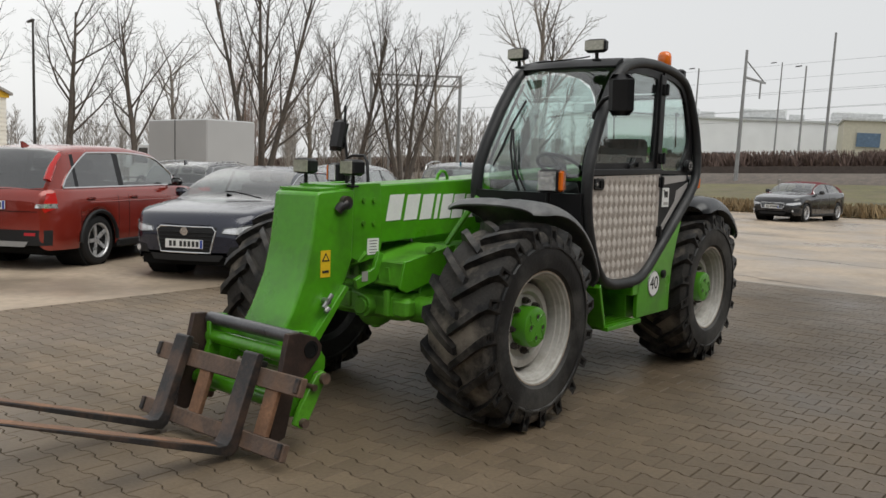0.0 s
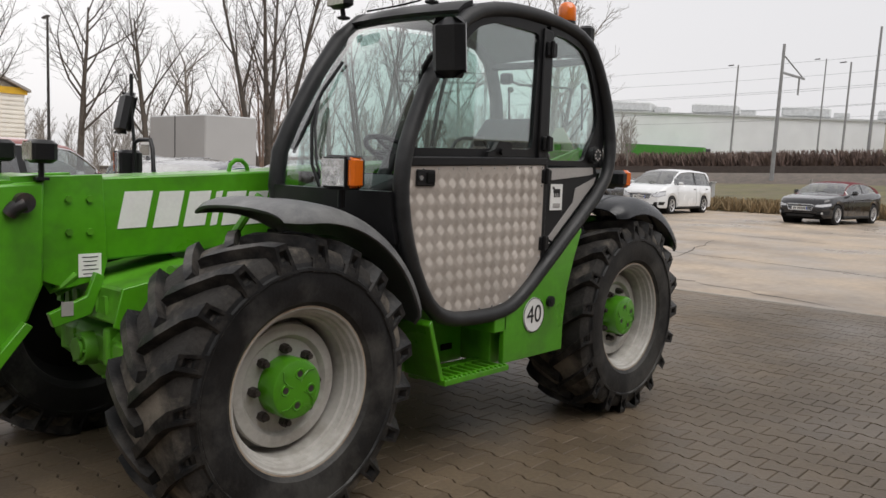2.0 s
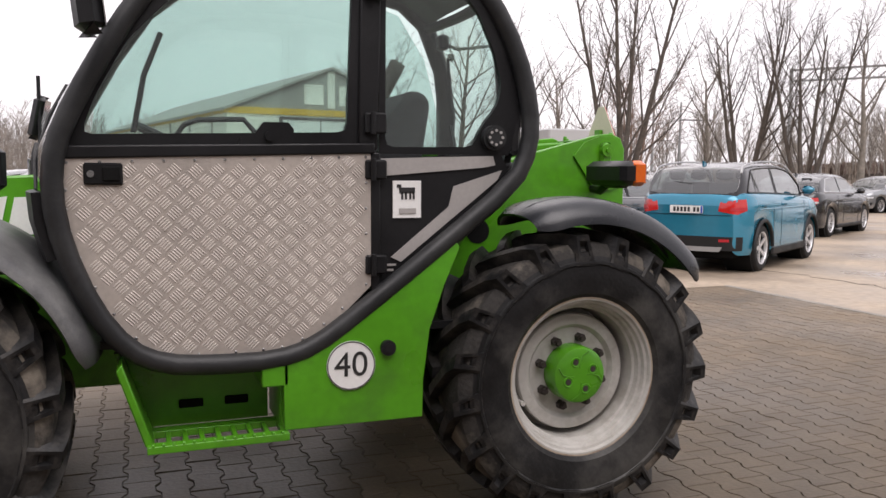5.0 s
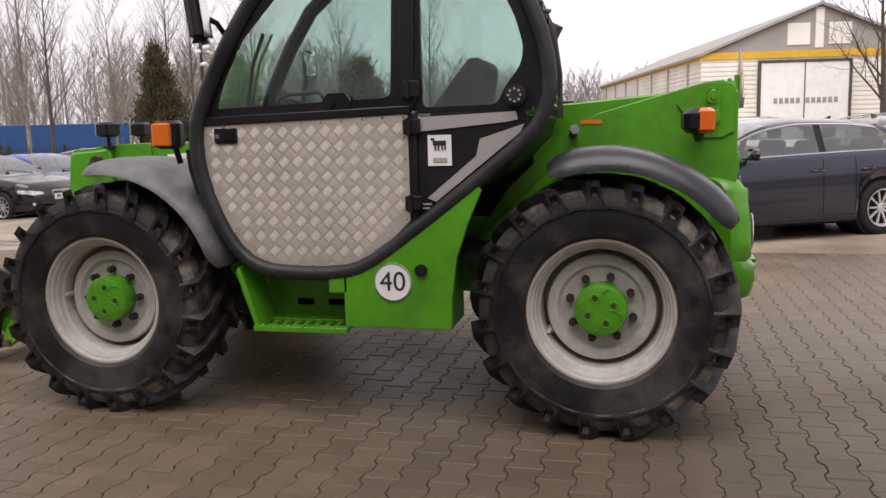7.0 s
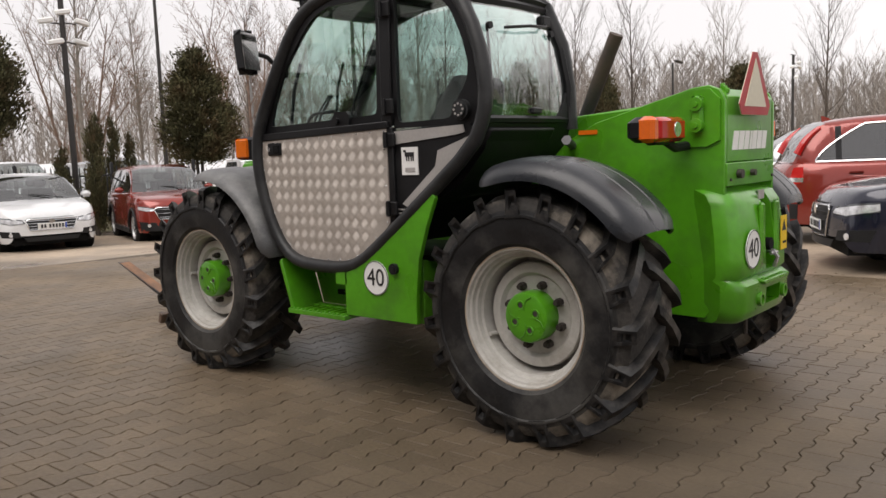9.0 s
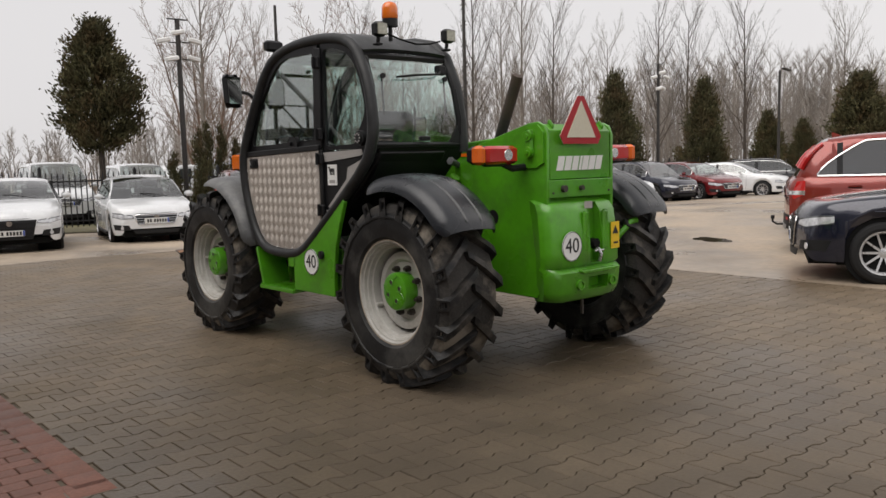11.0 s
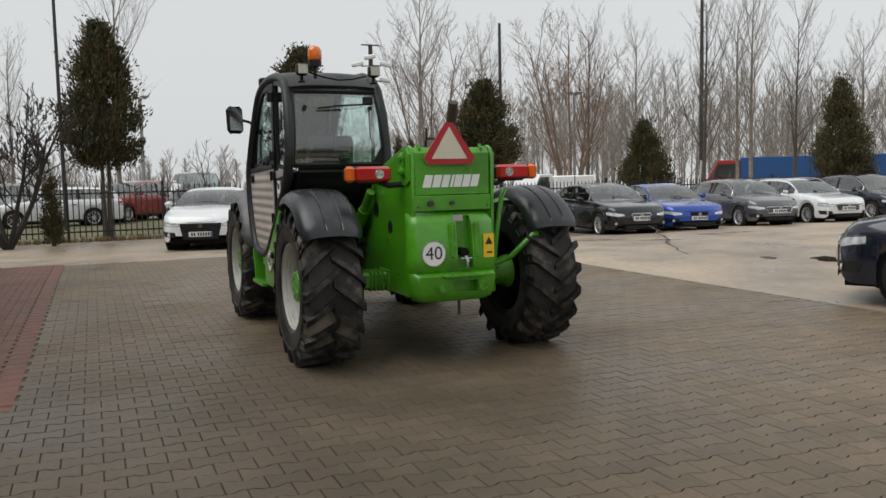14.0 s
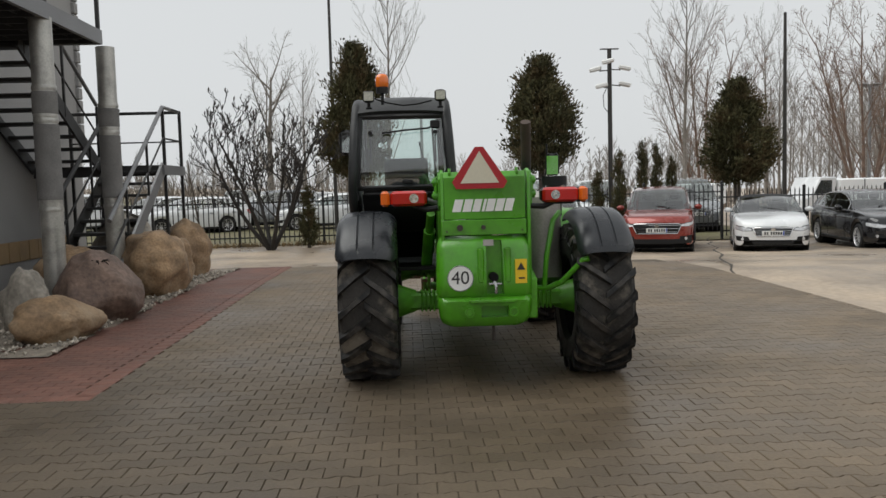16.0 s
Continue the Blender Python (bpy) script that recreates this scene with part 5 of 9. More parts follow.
def build_ground():
    ax = [-900, -400, -200, -120, -90, -80, -70, -62, -55, -50, -45, -40, -36, -34] + list(range(-32, 41, 2)) + [45, 50, 60, 75, 100, 140, 220, 400, 900]
    rows = [[(x, y, ground_z(x, y) - 0.014) for y in ax] for x in ax]
    solo("ground", Geo().grid([list(reversed(r)) for r in rows]), YARD, "wet sandy concrete yard reaching the horizon", "ground", kind="structure")


build_ground()
GRASS = mat("winter_grass", (0.115, 0.105, 0.05), 0.9, var=0.35, scale=0.8, fine=9, bump=0.3, stain=(0.15, 0.12, 0.075), stain_amt=0.8, stain_scale=0.3)


def strip(name, x0, x1, y0, y1, dz, material, label, n=14):
    rows = [[(x, y, ground_z(x, y) + dz) for y in np.linspace(y1, y0, n)] for x in np.linspace(x0, x1, n)]
    return solo(name, Geo().grid(rows), material, label, "ground", kind="structure")


strip("verge", -130, -31.5, -190, 120, 0.02, GRASS, "pale winter grass verge along the railway", 26)
strip("verge", 17.0, 120, -12, 90, 0.015, GRASS, "pale grass behind the fence", 20)

# the paved part: wavy-edged concrete blocks in staggered rows that run across the machine
U, V, A = 0.20, 0.143, 0.0115
PX0, PX1, PY0, PY1 = -6.6, 9.0, -4.6, 3.08


def paver_outline(grow):
    h, b = V / 2 - grow, U / 2 - grow * 1.5
    s = [(-b, -h - A), (-0.072, -h - A), (-0.036, -h + A), (0.036, -h + A), (0.072, -h - A), (b, -h - A)]
    return s + [(-x, -y) for x, y in s]


def paver_mesh():
    top, low = paver_outline(0.0034), paver_outline(0.0012)
    n = len(top)
    # rows run along y: the long side lies along y
    vs = [(y, x, 0.0) for x, y in top] + [(y, x, -0.0045) for x, y in low] + [(y, x, -0.013) for x, y in low]
    fs = [tuple(reversed(range(n)))] + [(i, (i + 1) % n, n + (i + 1) % n, n + i) for i in range(n)] + [(n + i, n + (i + 1) % n, 2 * n + (i + 1) % n, 2 * n + i) for i in range(n)]
    return vs, fs


def in_paving(x, y):
    if x < PX0 or x > PX1 or y < PY0 or y > 8.5:
        return False
    if x > 7.4 and y < -0.6:
        return x < 9.1 + 0.25 * y
    return y < PY1 or x < -1.66


pav = thing("pavement", "grey wavy-edged concrete block paving, damp and stained", "paving", kind="structure")
vs, fs = paver_mesh()
one = bpy.data.meshes.new("paver")
one.from_pydata(vs, [], fs)
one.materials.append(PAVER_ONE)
vv, ff, count = [], [], 0
base = np.array(vs)
rng = np.random.RandomState(4)
nx, ny = int((PX1 - PX0) / V) + 1, int((8.5 - PY0) / U) + 1
for i in range(nx):
    x = PX0 + V * (i + 0.5)
    for j in range(ny):
        y = PY0 + U * (j + 0.5) + (U / 2 if i % 2 else 0)
        if not in_paving(x, y):
            continue
        dz = rng.normal(0, 0.0009)
        if -5.55 < x < -3.3 and 0.6 < y < 2.9 and count < 300:
            ob = new("paver", one)
            ob.parent = pav
            ob.matrix_basis = Matrix.Translation((x, y, dz)) @ Matrix.Rotation(rng.normal(0, 0.006), 4, "Z")
            count += 1
            continue
        a, b = rng.normal(0, 0.006, 2)
        if j == 0 and i % 2 and in_paving(x, PY0 + U / 4):
            # a cut block closes each staggered row at the edge
            half = base * (1, 0.47, 1) + (x, PY0 + U / 4, ground_z(x, y) + dz)
            ff += [tuple(k + len(vv) for k in q) for q in fs]
            vv += half.tolist()
        p = base.copy()
        p[:, 2] += dz + p[:, 0] * a + p[:, 1] * b * 0.5
        o = len(vv)
        vv += (p + (x, y, ground_z(x, y))).tolist()
        ff += [tuple(k + o for k in q) for q in fs]
me = bpy.data.meshes.new("paver_field")
me.from_pydata(vv, [], ff)
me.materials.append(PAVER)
ob = new("paver_field", me)
ob.parent = pav
ob["kind"] = "stuff"
part("paver_bed", Geo().sheet([[(x, y, ground_z(x, y) - 0.010) for y in (PY0 + 0.11, -3.0, -0.3, 3.0, 8.5)] for x in (PX0 + 0.02, 0.0, 6.0, 7.5, PX1 - 0.02)], 0.02), BED, pav, smooth=0)

# red paving beside the building
redp = thing("pavement", "red concrete block paving beside the boulders", "paving", kind="structure")
vv, ff = [], []
bx = Geo().rbox((0, 0, -0.006), (0.094, 0.194, 0.014), 0.004)
rb = np.array(bx.v)
for i in range(int((9.3 + 1.64) / 0.1)):
    x = -1.62 + 0.1 * (i + 0.5)
    for j in range(int((8.3 - 3.1) / 0.2)):
        y = 3.10 + 0.2 * (j + 0.5) + (0.1 if i % 2 else 0)
        if y > 4.6 and x > -0.2:
            continue
        o = len(vv)
        vv += (rb + (x, y, ground_z(x, y) + rng.normal(0, 0.0008))).tolist()
        ff += [tuple(k + o for k in q) for q in bx.f]
me = bpy.data.meshes.new("red_paver_field")
me.from_pydata(vv, [], ff)
me.materials.append(REDPAVER)
ob = new("red_paver_field", me)
ob.parent = redp
ob["kind"] = "stuff"
EDGE_ME = Geo().rbox((0, 0, -0.004), (0.194, 0.155, 0.014), 0.004).mesh("edge_block")
for k in range(54):
    part("edge_block", EDGE_ME, REDPAVER, redp, m=pose(-1.52 + 0.2 * k, 3.10, ground_z(-1.52 + 0.2 * k, 3.1)))
for k in range(25):
    part("edge_block", EDGE_ME, REDPAVER, redp, m=pose(-1.64, 3.12 + 0.2 * k, 0, 0, 0, 90))
# kerb strips at the edge of the paving
KERB = mat("kerb_concrete", (0.24, 0.22, 0.19), 0.7, var=0.2, scale=3, bump=0.2)
for k in range(13):
    solo("kerb", Geo().rbox((PX0 - 0.05, PY0 + 0.5 + k * 1.0, -0.006), (0.08, 0.99, 0.02), 0.004), KERB, "flush concrete edging strip beside paving", "kerb", group="edging strips", kind="structure")

# puddles
WATER = mat("puddle_water", (0.03, 0.027, 0.022), 0.03, var=0.1, rough_var=0.015, spec=0.6)


def puddle(cx, cy, ax_, ay_, ang, seed):
    r = random.Random(seed)
    pts = []
    p1, p2, p3 = r.random() * 6, r.random() * 6, r.random() * 6
    for k in range(56):
        a = 2 * math.pi * k / 56
        q = 1 + 0.20 * math.sin(2 * a + p1) + 0.10 * math.sin(5 * a + p2) + 0.05 * math.sin(9 * a + p3)
        pts.append((ax_ * q * math.cos(a), ay_ * q * math.sin(a)))
    solo("puddle", Geo().prism(pts, "z", -0.0135, -0.010), WATER, "shallow rain puddle on the yard", "puddle", kind="structure", m=pose(cx, cy, 0, 0, 0, ang))


puddle(2.15, -8.2, 0.38, 0.28, 140, 1)
puddle(2.85, -7.62, 0.20, 0.11, 140, 2)
# cracks across the yard slabs
CRACK = mat("dirt_in_cracks", (0.05, 0.042, 0.033), 0.9, var=0.3)
for k, (x0, y0, x1, y1) in enumerate(((-6.9, 0.6, -8.6, -4.0), (-8.6, -4.0, -8.3, -8.0), (-8.2, 2.6, -16.0, 1.0), (-10.4, 2.0, -12.0, -5.5), (-16.0, 3.0, -18.0, -9.0), (-6.9, -2.2, -15.0, -4.4), (-22.0, 2.0, -23.0, -10.0), (5.2, -4.6, 13.4, -7.2), (8.8, -2.0, 7.0, -12.0), (4.2, -7.0, 12.6, -12.4), (10.6, -4.4, 10.0, -14.0))):
    r = random.Random(40 + k)
    n_ = 16
    left, right = [], []
    for i in range(n_ + 1):
        t = i / n_
        x, y = x0 + (x1 - x0) * t + r.uniform(-0.12, 0.12), y0 + (y1 - y0) * t + r.uniform(-0.12, 0.12)
        w_ = 0.012 + 0.012 * r.random()
        left.append((x - w_, y - w_, -0.0115))
        right.append((x + w_, y + w_, -0.0115))
    solo("crack", Geo().grid([left, right]), CRACK, "dirt-filled crack between yard slabs", "crack", group="yard cracks", kind="structure")

# ---- parked cars ----
PLATE = mat("number_plate", (0.72, 0.72, 0.70), 0.5, var=0.05)
TRIM = mat("car_black_trim", (0.012, 0.012, 0.0125), 0.55, var=0.15, spec=0.3)
HEADLENS = mat("car_headlamp", (0.60, 0.61, 0.63), 0.12, metal=0.35, var=0.3, scale=14, coat=0.8)
LAMPDARK = mat("car_headlamp_housing", (0.10, 0.105, 0.11), 0.1, metal=0.4, var=0.3, scale=14, coat=0.8)
SILVERTRIM = mat("silver_skid_plate", (0.33, 0.33, 0.33), 0.4, metal=0.4, var=0.1)
BLUEBAND = mat("plate_blue_band", (0.02, 0.06, 0.35), 0.5, var=0.05)


def paint(name, colour, metal=0.3):
    return mat("car_paint_" + name, colour, 0.20, metal=metal, var=0.05, scale=1.5, fine=20, coat=0.8, stain=tuple(c * 0.75 + 0.02 for c in colour), stain_amt=0.12, stain_scale=2.0)


def rim_mesh(spokes, width):
    """An alloy rim in one piece: hub, spokes that stand free of each other, lip, barrel and back."""
    sector = 2 * math.pi / spokes
    h0, h1 = min(0.40 * sector, width / 0.22), width * 0.8 / 0.91
    across, between_ = (3, 5) if spokes < 10 else (2, 3)
    v, f = [], []

    def ring(r, y, angles):
        v.extend((r * math.cos(a), y, r * math.sin(a)) for a in angles)
        return list(range(len(v) - len(angles), len(v)))

    hub_a, out_a = [], []
    for i in range(spokes):
        c = i * sector
        hub_a += [c - h0, c + h0]
        out_a += list(np.linspace(c - h1, c + h1, across)) + list(np.linspace(c + h1, c + sector - h1, between_ + 1)[1:-1])
    per, M, H = across + between_ - 1, len(out_a), len(hub_a)
    hf, hb = ring(0.22, 0.64, hub_a), ring(0.22, 0.35, hub_a)
    of, ob_ = ring(0.90, 0.86, out_a), ring(0.885, 0.66, out_a)
    lip = [ring(r, y, out_a) for r, y in ((0.935, 0.97), (1.0, 1.0), (0.99, 0.9))]
    barrel = [ring(r, y, out_a) for r, y in ((0.86, 0.3), (0.86, -0.6))]
    boss = ring(0.13, 0.70, hub_a)
    mid, back = len(v), len(v) + 1
    v += [(0, 0.70, 0), (0, -0.6, 0)]
    for i in range(spokes):
        a, b, o = 2 * i, 2 * i + 1, per * i
        tip = list(range(o, o + across))
        f.append([hf[a], hf[b]] + [of[k] for k in reversed(tip)])
        f.append([hb[b], hb[a]] + [ob_[k] for k in tip])
        f.append([hf[a], of[tip[0]], ob_[tip[0]], hb[a]])
        f.append([hf[b], hb[b], ob_[tip[-1]], of[tip[-1]]])
        f.append([hf[b], hf[(b + 1) % H], hb[(b + 1) % H], hb[b]])
        for k in range(across - 1, per):
            p, q = o + k, (o + k + 1) % M
            f.append([of[p], of[q], ob_[q], ob_[p]])
    for k in range(H):
        n = (k + 1) % H
        f += [[hf[k], hf[n], boss[n], boss[k]], [boss[k], boss[n], mid]]
    for lo, hi in ((of, lip[0]), (lip[0], lip[1]), (lip[1], lip[2]), (ob_, barrel[0]), (barrel[0], barrel[1])):
        f += [[lo[k], lo[(k + 1) % M], hi[(k + 1) % M], hi[k]] for k in range(M)]
    f += [[barrel[1][k], barrel[1][(k + 1) % M], back] for k in range(M)]
    g = Geo()
    g.add(v, [tuple(q) for q in f])
    return g.mesh("rim", 35)


RIMS = {n: rim_mesh(n, w) for n, w in ((5, 0.13), (7, 0.085), (10, 0.055), (20, 0.03))}
TYRE_ME = Geo().lathe([(0.66, 0.75), (0.70, 0.95), (0.80, 1.0), (0.92, 0.92), (0.98, 0.75), (1.0, 0.4), (1.0, -0.4), (0.98, -0.75), (0.92, -0.92), (0.7, -0.95)], 36).mesh("tyre", 35)
WELL_ME = Geo().cyl((0, -0.5, 0), (0, 0.5, 0), 1.0, n=24).mesh("wheel_well", 35)


def curve_at(pts, x):
    """A smooth line through the points, without overshoot."""
    n = len(pts)
    if x <= pts[0][0]:
        return pts[0][1]
    if x >= pts[-1][0]:
        return pts[-1][1]
    d = [(pts[k + 1][1] - pts[k][1]) / (pts[k + 1][0] - pts[k][0]) for k in range(n - 1)]
    tan = [d[0]] + [0.0 if d[k - 1] * d[k] <= 0 else 2 * d[k - 1] * d[k] / (d[k - 1] + d[k]) for k in range(1, n - 1)] + [d[-1]]
    for k in range(n - 1):
        x0, x1 = pts[k][0], pts[k + 1][0]
        if x <= x1:
            h = x1 - x0
            t = (x - x0) / h
            return (2 * t ** 3 - 3 * t ** 2 + 1) * pts[k][1] + (t ** 3 - 2 * t ** 2 + t) * h * tan[k] + (-2 * t ** 3 + 3 * t ** 2) * pts[k + 1][1] + (t ** 3 - t ** 2) * h * tan[k + 1]
    return pts[-1][1]


def car(key, x, y, deg, label, colour, L=4.6, W=1.82, H=1.45, wb=2.7, fo=0.88, r=0.33, gc=0.19, hood=0.97, nose=0.80, belt=0.95, deck=1.04, tail=0.98,
        ws0=0.28, ws1=0.46, rw0=0.78, rw1=0.93, spokes=10, chrome=True, roof=None, cladding=False, rails=False, tow=False, lamp_h=0.13, lamp_l=0.50, grille_w=0.5, grille_h=0.20,
        tail_tall=False, tail_l=0.34, roofw=0.70, plate=True, bow=(0.20, 0.12), win_taper=0.30, lamp_in=0.50, tail_in=0.56, tail_h=0.17, grille_bars=4, bar_mat=None, mirror_cap=None, privacy=False):
    """A parked car, lofted from cross-sections. The fractions ws0, ws1, rw0, rw1 tell how far from the nose the windscreen and the rear window begin and end."""
    root = thing("car", label, "car", group="parked cars", m=pose(x, y, ground_z(x, y) - 0.014, 0, 0, deg))
    f = L / 2
    X = lambda t: f - t * L
    fx, rx = f - fo, f - fo - wb
    xw0, xw1, xr0, xr1 = X(ws0), X(ws1), X(rw0), X(rw1)
    R_ = r + 0.05
    base = [(-f, tail), (-f + 0.12, tail + 0.02), (min(xr1 - 0.02, -f + 0.3), deck), (xr1 + 0.12, deck), (xw0 - 0.25, hood + 0.015), (xw0, hood), (xw0 + (f - xw0) * 0.45, hood - (hood - nose) * 0.35), (f - 0.25, nose + 0.03), (f, nose - 0.02)]
    base = sorted(set(base))
    base = [b for k, b in enumerate(base) if k == 0 or b[0] - base[k - 1][0] > 0.015]
    roofline = [(xr1, deck), (xr1 + (xr0 - xr1) * 0.45, deck + (H - deck) * 0.56), (xr0, H - 0.075), (xr0 + (xw1 - xr0) * 0.35, H - 0.012), (xr0 + (xw1 - xr0) * 0.68, H), (xw1, H - 0.055), (xw1 + (xw0 - xw1) * 0.45, hood + (H - hood) * 0.60), (xw0, hood)]
    stations = list(np.linspace(-f + 0.36, f - 0.40, 34)) + [s_ * (f - d_) for s_ in (-1, 1) for d_ in (0, 0.012, 0.035, 0.07, 0.12, 0.18, 0.26, 0.32)] + [xw0, xw1, xr0, xr1, f - lamp_l, -f + tail_l]
    stations += [c + R_ * q for c in (fx, rx) for q in (-1.001, -0.985, -0.92, -0.8, -0.6, -0.3, 0, 0.3, 0.6, 0.8, 0.92, 0.985, 1.001)]
    pil = [xw1 + (xr0 - xw1) * q for q in (0.42, 0.485, 0.93)]
    xF = xw0 - 0.20 * (xw0 - xw1) - 0.10
    xR = xr0 + (xr1 - xr0) * (0.30 if H > 1.52 else 0.42)
    stations += pil + [xF, xR] + [xR + win_taper * q for q in (0.12, 0.3, 0.55, 1.0)]
    tip_at = lambda x_: min(1.0, (max(0.0, x_ - xR) / win_taper + 0.02) ** 0.6)
    xs = []
    for v in sorted(stations):
        if not xs or v - xs[-1] > 0.006:
            xs.append(v)
    rows = []
    for px in xs:
        d = f - abs(px)
        hw = W / 2 * (1 - 0.05 * (abs(px) / f) ** 2) * (1 - 0.20 * max(0.0, 1 - d / 0.62) ** 2.4)
        rnd_t = 1 - math.sqrt(max(0.0, 1 - max(0.0, 1 - d / 0.24) ** 2))
        zt = curve_at(base, px) - (0.25 if px > 0 else 0.16) * rnd_t
        zb = gc + 0.04 + 0.14 * (1 - math.sqrt(max(0.0, 1 - max(0.0, 1 - d / 0.16) ** 2)))
        for c in (fx, rx):
            e = abs(px - c)
            if e < R_:
                zb = max(zb, r + math.sqrt(R_ * R_ - e * e))
        q = 0.0
        if xr1 < px < xw0:
            q = max(0.0, (curve_at(roofline, px) - zt) / (H - zt))
        zl0, zl1 = zt - 0.06 - lamp_h, zt - 0.06
        zs = [zb, zb + 0.07, max(zb + 0.09, 0.52), max(zb + 0.11, zl0), max(zb + 0.13, zl1), max(zb + 0.15, zt - 0.012)]
        zs = [min(z_, zt - 0.006 * (5 - k)) for k, z_ in enumerate(zs)]
        ws_ = [0.955, 0.99, 1.0, 0.992, 0.965, 0.925]
        half = [(px, hw * w_, z_) for w_, z_ in zip(ws_, zs)]
        w5 = hw * 0.90
        ztop = zt + q * (H - zt)
        wr = w5 + (W / 2 * roofw - w5) * q ** 0.9 if q else w5
        if q > 0:
            pts_ = [(w5, zt), (w5 + (wr - w5) * 0.86, zt + (ztop - zt) * 0.87), (wr - 0.03 * q, ztop - 0.012 * q), (wr * 0.6, ztop + 0.022 * q), (0, ztop + 0.03 * q)]
        else:
            pts_ = [(w5, zt), (w5 * 0.88, zt + 0.010), (w5 * 0.72, zt + 0.018), (w5 * 0.42, zt + 0.026), (0, zt + 0.03)]
        half += [(px, a, b) for a, b in pts_]
        rows.append(half + [(a, -b, c) for a, b, c in reversed(half[:-1])])
    bow_f, bow_r = bow

    def bend(pt):
        x_, y_, z_ = pt
        v = min(1.0, abs(y_) / (W / 2))
        if x_ > 0:
            w_ = max(0.0, (x_ - (f - 0.62)) / 0.62)
            return (x_ - bow_f * v ** 2.2 * w_ * w_, y_, z_)
        w_ = max(0.0, (-x_ - (f - 0.5)) / 0.5)
        return (x_ + bow_r * v ** 2.2 * w_ * w_, y_, z_)

    XS = np.array(xs)
    ZG = np.linspace(0.1, H + 0.06, 120)
    WT = np.array([np.interp(ZG, [q_[2] for q_ in row[:11]], [q_[1] for q_ in row[:11]], right=-0.05) for row in rows])

    def end_point(y_, z_, sgn, out=0.006, wrap=0.0):
        """The place on the nose (sgn 1) or the tail (sgn -1) at this distance from the middle and height."""
        kz = (z_ - ZG[0]) / (ZG[1] - ZG[0])
        k0 = min(max(int(kz), 0), 118)
        wd = WT[:, k0] * (1 - (kz - k0)) + WT[:, k0 + 1] * (kz - k0)
        half_ = np.where(XS * sgn > f - (wrap or (0.42 if sgn > 0 else 0.30)))[0]
        order = half_[::-1] if sgn > 0 else half_
        y0 = min(abs(y_), 0.99 * float(wd[order].max()))
        prev = order[0]
        px = XS[order[0]]
        if wd[prev] < y0:
            for i_ in order[1:]:
                if wd[i_] >= y0:
                    t_ = (y0 - wd[prev]) / (wd[i_] - wd[prev] + 1e-9)
                    px = XS[prev] + (XS[i_] - XS[prev]) * t_
                    break
                prev = i_
        x_, yy, zz = bend((float(px), y0, z_))
        lean_ = (y0 / (W / 2)) ** 4
        return (x_ + sgn * out * (1.2 - lean_), math.copysign(yy + out * lean_, y_ if y_ else 1), zz)

    def side_point(x_, z_, sd, out=0.004):
        kz = (z_ - ZG[0]) / (ZG[1] - ZG[0])
        k0 = min(max(int(kz), 0), 118)
        wd = WT[:, k0] * (1 - (kz - k0)) + WT[:, k0 + 1] * (kz - k0)
        px, yy, zz = bend((x_, float(np.interp(x_, XS, wd)), z_))
        return (px, sd * (yy + out), zz)

    def patch(name, low, up, at, material, label="", n=5, m_=9, parent=None):
        """A thin skin on the body between a lower and an upper line."""
        def along(pts, t_):
            u_ = t_ * (len(pts) - 1)
            i_ = min(int(u_), len(pts) - 2)
            return [pts[i_][c] + (pts[i_ + 1][c] - pts[i_][c]) * (u_ - i_) for c in (0, 1)]
        grid_ = []
        for i_ in range(n):
            v_ = i_ / (n - 1)
            row = []
            for j_ in range(m_):
                l_, u_ = along(low, j_ / (m_ - 1)), along(up, j_ / (m_ - 1))
                row.append(at(l_[0] + (u_[0] - l_[0]) * v_, l_[1] + (u_[1] - l_[1]) * v_))
            grid_.append(row)
        g_ = Geo().grid(grid_)
        edge_ = grid_[0] + [r_[-1] for r_ in grid_[1:]] + list(reversed(grid_[-1][:-1])) + [r_[0] for r_ in reversed(grid_[1:-1])]
        g_.grid([edge_, [(q_[0] - math.copysign(0.006, q_[0]) * (1 if abs(q_[0]) > f - 0.5 else 0), q_[1] * 0.988, q_[2]) for q_ in edge_]], wrap=True)
        ob = part(name, g_, material, parent or root, label, smooth=50)
        return ob, edge_

    rows_b = [[bend(q_) for q_ in row] for row in rows]
    k = len(rows[0])
    last = k - 1
    bins = {"body": Geo()}
    in_ws = lambda a, b: xw1 - 1e-4 <= a and b <= xw0 + 1e-4
    in_rw = lambda a, b: xr1 - 1e-4 <= a and b <= xr0 + 1e-4
